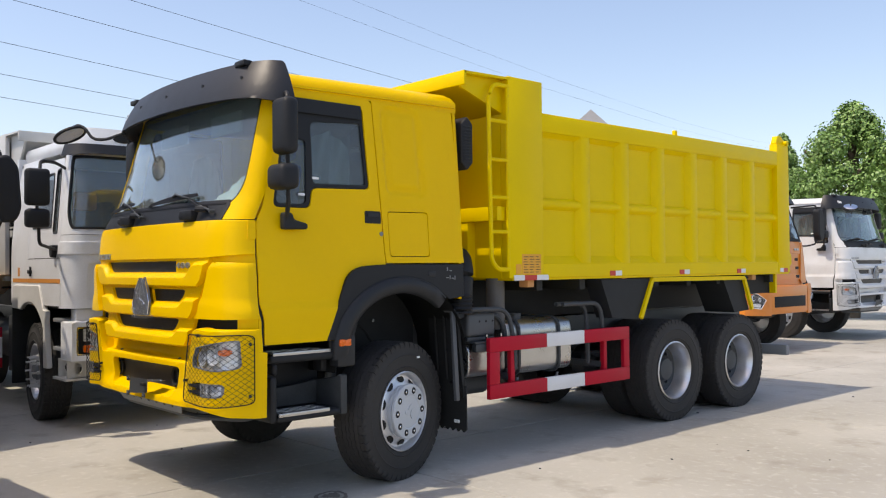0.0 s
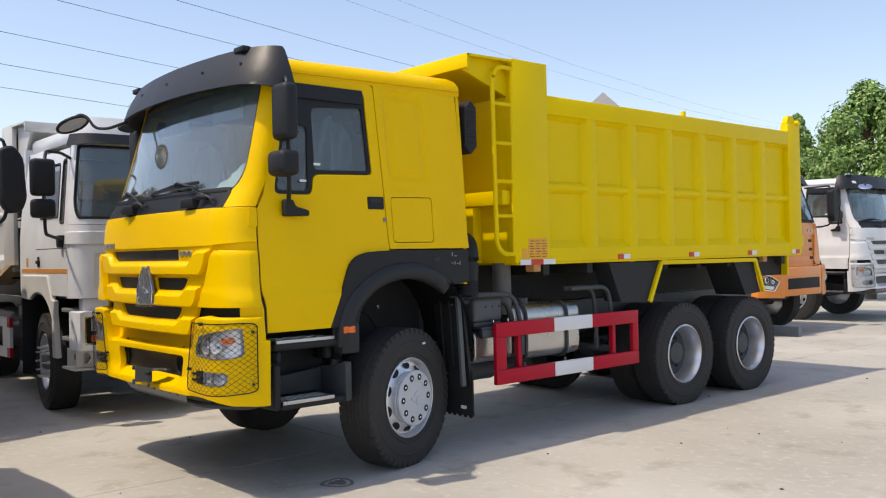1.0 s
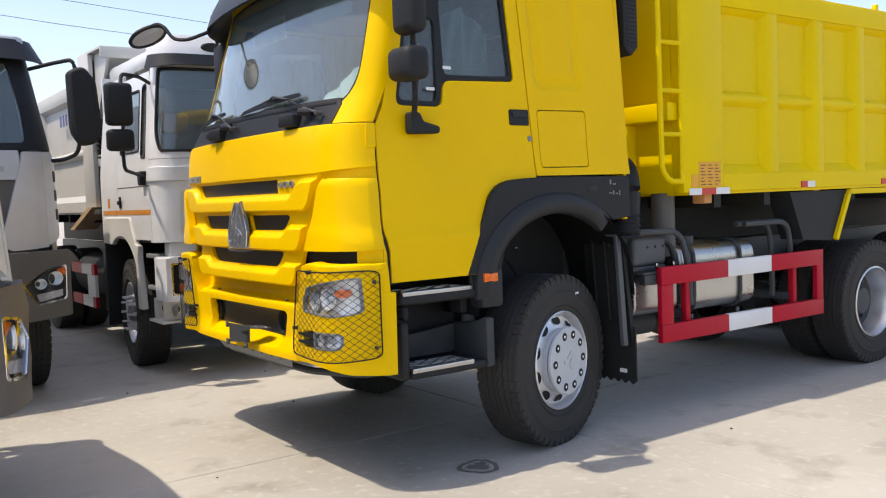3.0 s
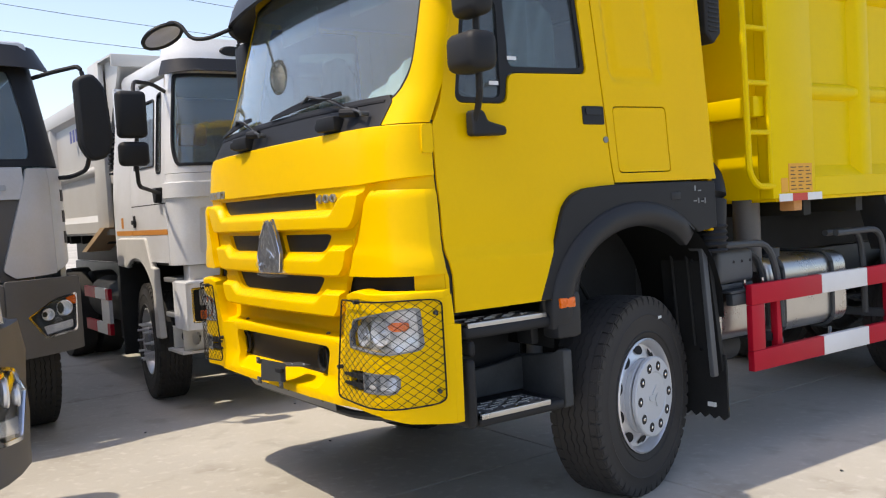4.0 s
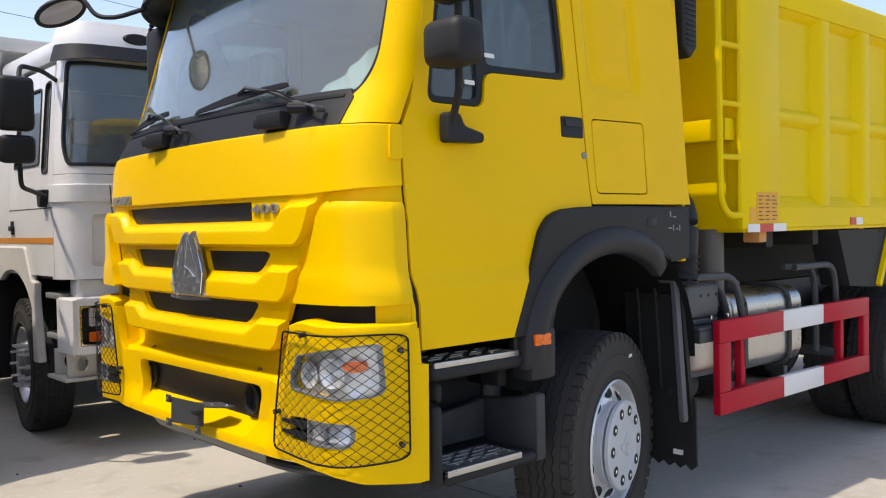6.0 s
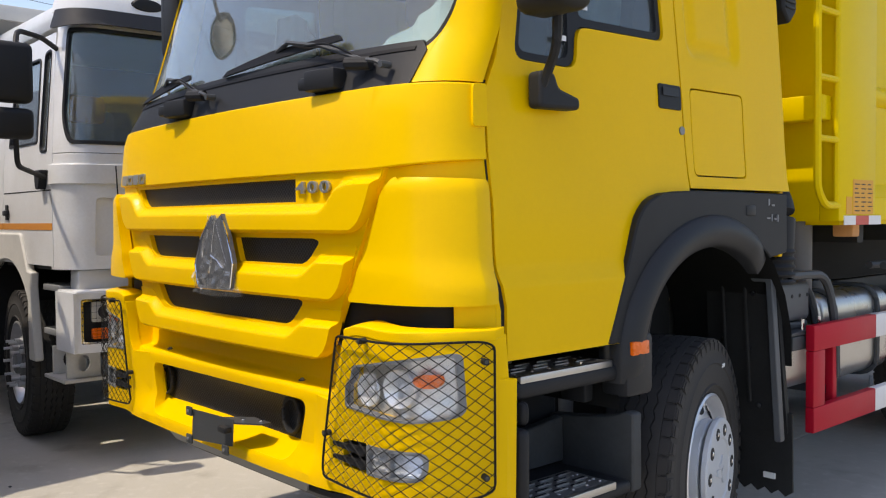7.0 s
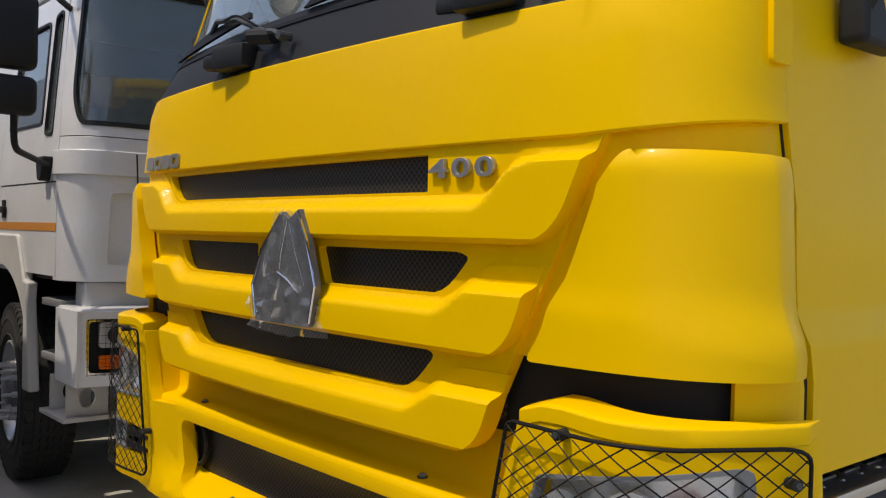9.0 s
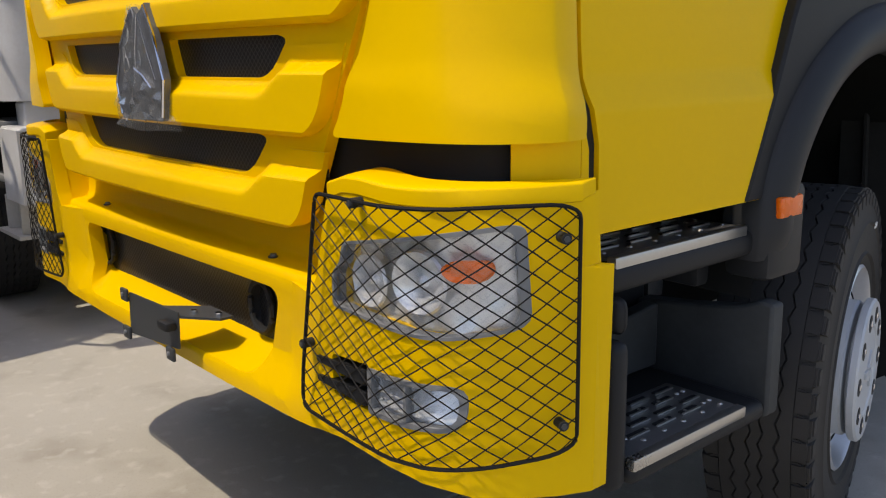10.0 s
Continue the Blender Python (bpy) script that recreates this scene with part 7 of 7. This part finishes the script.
# white tipper with the orange stripe, nose towards the yellow truck's far flank
stripe_truck = holder("striped_dump_truck", pose(-2.55, 1.70, 0, 0, 0, 90))
tagged(stripe_truck, "dusty white dump truck with orange stripe along its cab", "truck")
build_rounded_cab(stripe_truck, WHITE)
build_chassis(stripe_truck, (5.0, 6.35), 7.6)
white_bed = build_bed(stripe_truck, BODYGREY, front=2.42, rear=7.6, post_top=3.34, n=2, drop=0.80)
for sg in (-1, 1):
    front_wheel(stripe_truck, (sg * 1.06, 1.27, 0.535), sg, "bolts", steer=-6)
    for y in (5.0, 6.35):
        rear_wheel(stripe_truck, (sg * 1.04, y, 0.535), sg, lugs=False)
    own = box(0.70, 1.24, 1.97, 2.01, 0.34, 1.30, 0.01)
    own.transform(Matrix.Diagonal((sg, 1, 1, 1)))
    part("mud_flap", own, FLAP, stripe_truck, "black rubber mud flap")
    own = box(0.50, 1.10, 2.12, 2.66, 0.42, 1.12, 0.03)
    own.transform(Matrix.Diagonal((sg, 1, 1, 1)))
    part("battery_box", own, NEARBLACK, stripe_truck, "black battery box")
    own = cyl((0.80, 2.75, 0.78), (0.80, 4.2, 0.78), 0.26, 24)
    own.transform(Matrix.Diagonal((sg, 1, 1, 1)))
    part("fuel_tank", own, NEARBLACK, stripe_truck, "black round fuel tank")
    own = prism([(2.35, 1.62), (2.55, 1.62), (3.45, 1.36), (3.25, 1.36)], "x", 1.0, 1.26)
    own.transform(Matrix.Diagonal((sg, 1, 1, 1)))
    part("bed_skirt", own, TAN, stripe_truck, "tan primed sloping skirt plate")
    for z0, z1 in ((0.46, 0.58), (0.84, 0.96)):
        for y0, y1, m in ((2.72, 2.84, RED), (2.84, 3.3, WHITEREF), (3.3, 3.8, RED)):
            own = box(1.15, 1.19, y0, y1, z0, z1)
            own.transform(Matrix.Diagonal((sg, 1, 1, 1)))
            part("guard_rail", own, m, stripe_truck)
    own = box(1.15, 1.185, 2.72, 3.06, 0.585, 0.835)
    own.transform(Matrix.Diagonal((sg, 1, 1, 1)))
    part("guard_end", own, WHITEREF, stripe_truck)
    for k in range(9):
        own = box(1.12, 1.20, 2.16, 2.26, 2.15 + k * 0.05, 2.17 + k * 0.05, m=Matrix.Identity(4))
        own.transform(Matrix.Diagonal((sg, 1, 1, 1)))
        part("louvre", own, PLASTIC, stripe_truck)
    own = box(0.98, 1.14, 2.12, 2.28, 2.10, 2.64, 0.02)
    own.transform(Matrix.Diagonal((sg, 1, 1, 1)))
    part("air_intake", own, PLASTIC, stripe_truck, "black louvred air intake")
    for k in range(6):
        own = box(1.203, 1.206, 3.05 + k * 0.15, 3.14 + k * 0.15, 2.62, 2.76)
        own.transform(Matrix.Diagonal((sg, 1, 1, 1)))
        part("side_mark", own, INKBLUE, stripe_truck)

grey_truck = holder("grey_truck", pose(-2.44, -1.60, 0, 0, 0, 90))
tagged(grey_truck, "pale grey lorry with dark high bumper and black mirrors", "truck")
build_sloped_cab(grey_truck, GREYW, BUMPERGREY, BUMPERGREY)
# body added behind the cab, mostly unseen, to shade the ground beside it
shade_body = holder("shadow_body", None, grey_truck)
part("body_side", box(-1.2, -1.14, 2.02, 9.6, 1.15, 3.2, 0.01), GREYW, shade_body, "added grey side wall that casts shade, mostly unseen")
part("body_side", box(1.14, 1.2, 2.02, 9.6, 1.15, 3.2, 0.01), GREYW, shade_body, "added grey side wall that casts shade, mostly unseen")
part("body_floor", box(-1.138, 1.138, 2.02, 9.6, 1.12, 1.2), GREYSTEEL, shade_body)
part("body_front", box(-1.138, 1.138, 2.02, 2.08, 1.202, 3.2, 0.01), GREYW, shade_body)

silver_truck = holder("silver_truck", pose(-0.14, -1.31, 0, 0, 0, 180))
tagged(silver_truck, "silver lorry with dark bumper and clear corner lamp", "truck")
build_sloped_cab(silver_truck, GREYW, BUMPERGREY, BUMPERGREY, rake=1.0, mirrors=False)

orange_truck = holder("orange_truck", pose(-1.55, 13.40, 0, 0, 0, 90))
tagged(orange_truck, "orange lorry with dark windscreen and slatted grille", "truck")
build_sloped_cab(orange_truck, ORANGE, ORANGE, ORANGE)

white_truck = holder("white_truck", pose(-1.45, 17.4, 0, 0, 0, 90))
tagged(white_truck, "white lorry with dark visor and mesh lamp guards", "truck")
build_cab(white_truck, WHITE)
build_emblem(white_truck)
build_chassis(white_truck, REAR, 8.0)
for sg in (-1, 1):
    front_wheel(white_truck, (sg * 1.07, 1.70, 0.535), sg)
    for y in REAR:
        rear_wheel(white_truck, (sg * 1.04, y, 0.535), sg, lugs=False)


# ---- trees and far things ----
def tree(name, x, y, height, radius, seed, label):
    rnd = random.Random(seed)
    t = holder(name, Matrix.Translation((x, y, 0)))
    tagged(t, label, "tree", group="trees behind the yard")
    trunk = tube([(0, 0, 0), (0.05, 0.02, height * 0.3), (0.0, 0.05, height * 0.6), (0.05, 0, height * 0.9)], 0.16, 10)
    for k in range(10):
        a, z = rnd.uniform(0, 6.28), height * rnd.uniform(0.28, 0.75)
        r = radius * rnd.uniform(0.5, 0.8)
        tube([(0, 0, z), (r * 0.5 * math.cos(a), r * 0.5 * math.sin(a), z + r * 0.35), (r * math.cos(a), r * math.sin(a), z + r * 0.8)], 0.05, 6, trunk)
    part("trunk", trunk, BARK, t, "grey-brown trunk and limbs")
    verts, faces = [], []
    clumps = []
    for k in range(260):
        h = rnd.random()
        zz = height * (0.24 + 0.74 * h)
        prof = math.sin(math.pi * min(1, 0.16 + 0.86 * h) ** 0.85) ** 0.75
        a = rnd.uniform(0, 6.28)
        rr = radius * prof * math.sqrt(rnd.uniform(0.25, 1.0)) * rnd.uniform(0.85, 1.1)
        clumps.append((rr * math.cos(a), rr * math.sin(a), zz, radius * rnd.uniform(0.13, 0.25)))
    for cx, cy, cz, cr in clumps:
        for j in range(150):
            v = Vector((rnd.gauss(0, 1), rnd.gauss(0, 1), rnd.gauss(0, 1))).normalized() * cr * rnd.uniform(0.5, 1.0)
            p = Vector((cx, cy, cz)) + v
            s = rnd.uniform(0.04, 0.08)
            n = (v.normalized() + Vector((rnd.uniform(-1, 1), rnd.uniform(-1, 1), rnd.uniform(0, 1))) * 0.7).normalized()
            u = n.orthogonal().normalized()
            w = n.cross(u)
            ang = rnd.uniform(0, 6.28)
            u, w = u * math.cos(ang) + w * math.sin(ang), w * math.cos(ang) - u * math.sin(ang)
            b = len(verts)
            verts += [p - u * s, p + w * s * 0.6 + n * s * 0.15, p + u * s, p - w * s * 0.6 + n * s * 0.15]
            faces.append((b, b + 1, b + 2, b + 3))
    me = bpy.data.meshes.new("crown")
    me.from_pydata([tuple(v) for v in verts], [], faces)
    me.materials.append(LEAVES)
    c = new("crown", me)
    c.parent = t
    tagged(c, "dense fresh green leaves", kind="stuff")
    return t


tree("tree", -5.0, 24.5, 6.5, 2.0, 3, "broad leafy green tree behind the parked lorries")
tree("tree", -11.0, 32.0, 7.0, 1.1, 5, "smaller leafy green tree farther off")
tree("tree", -2.2, 27.5, 4.6, 1.7, 8, "low leafy green tree behind the lorries")

house = holder("far_building", pose(-31.4, 45.1, 0, 0, 0, 35))
tagged(house, "distant building with grey hipped roof", "building")
part("wall", box(-2.5, 2.5, -2.5, 2.5, 0, 9.4), CREAM, house)
rf = bmesh.new()
base = [rf.verts.new(p) for p in ((-2.8, -2.8, 9.4), (2.8, -2.8, 9.4), (2.8, 2.8, 9.4), (-2.8, 2.8, 9.4))]
apex = rf.verts.new((0, 0, 12.4))
rf.faces.new(base[::-1])
for k in range(4):
    rf.faces.new((base[k - 1], base[k], apex))
part("roof", rf, GREYSTEEL, house, "grey hipped roof")

# overhead cables, running past behind the row
for px, py, h in ((-18.6, 3.2, 9.0), (-18.1, 6.1, 9.5), (-19.5, 3.4, 8.0), (-20.0, 3.6, 7.2), (-20.3, 3.6, 6.6), (-19.0, 12.2, 11.0), (-19.3, 14.4, 11.6)):
    d = Vector((-0.255, 0.967, 0))
    o = Vector((px, py, h))
    c = part("overhead_cable", tube([o + d * s + Vector((0, 0, 0.0006 * (s - 10) ** 2 - 0.01)) for s in (-60, -40, -20, 0, 10, 20, 40, 60, 80)], 0.007 if h < 10 else 0.0035, 6), BLACKWIRE)
    tagged(c, "thin dark overhead cable against the sky", "cable", group="overhead cables", kind="structure")


# ---- concrete slabs of the yard ----
slab_mesh = None
for i in range(-3, 4):
    for j in range(-3, 6):
        x0, y0 = 0.22 + 4.5 * i, 1.95 + 4.5 * j
        if slab_mesh is None:
            bm = box(0.006, 4.494, 0.006, 4.494, -0.05, 0.0)
            bmesh.ops.bevel(bm, geom=[e for e in bm.edges if all(v.co.z > -0.01 for v in e.verts)], offset=0.006, segments=1, affect="EDGES")
            finish(bm)
            slab_mesh = bpy.data.meshes.new("slab")
            bm.to_mesh(slab_mesh)
            bm.free()
            slab_mesh.materials.append(CONCRETE)
        s = new("slab", slab_mesh)
        s.location = (x0, y0, 0.016)
        s.parent = ground

rnd = random.Random(11)
def stain(name, x, y, r0, r1, material, label, wob=0.15):
    bm = bmesh.new()
    n = 40
    lo, hi = [], []
    for k in range(n):
        a = 2 * math.pi * k / n
        w = 1 + wob * math.sin(3 * a + x) * 0.5 + wob * rnd.uniform(-0.5, 0.5)
        hi.append(bm.verts.new((r1 * w * math.cos(a), r1 * w * math.sin(a), 0)))
        lo.append(bm.verts.new((r0 * w * math.cos(a), r0 * w * math.sin(a), 0)))
    for k in range(n):
        bm.faces.new((lo[k - 1], lo[k], hi[k], hi[k - 1]))
    ob = part(name, bm, material)
    ob.location = (x, y, 0.0035)
    return tagged(ob, label, "stain", kind="structure")


stain("oil_stain", 1.20, 1.03, 0.095, 0.125, STAIN, "dark oily ring on the concrete")
stain("oil_stain", 1.20, 1.03, 0.0, 0.07, STAIN, "dark oily blot on the concrete", 0.5)
for k in range(26):
    x, y = rnd.uniform(-3.0, 4.5), rnd.uniform(-0.8, 8.5)
    own = bmesh.new()
    bmesh.ops.create_icosphere(own, subdivisions=1, radius=rnd.uniform(0.005, 0.013))
    own.transform(Matrix.Diagonal((rnd.uniform(0.8, 1.6), rnd.uniform(0.8, 1.4), 0.6, 1)))
    pb = part("pebble", own, STEEL)
    pb.location = (x, y, 0.006)
    tagged(pb, "small dark pebble lying on the concrete", "pebble", group="scattered pebbles")
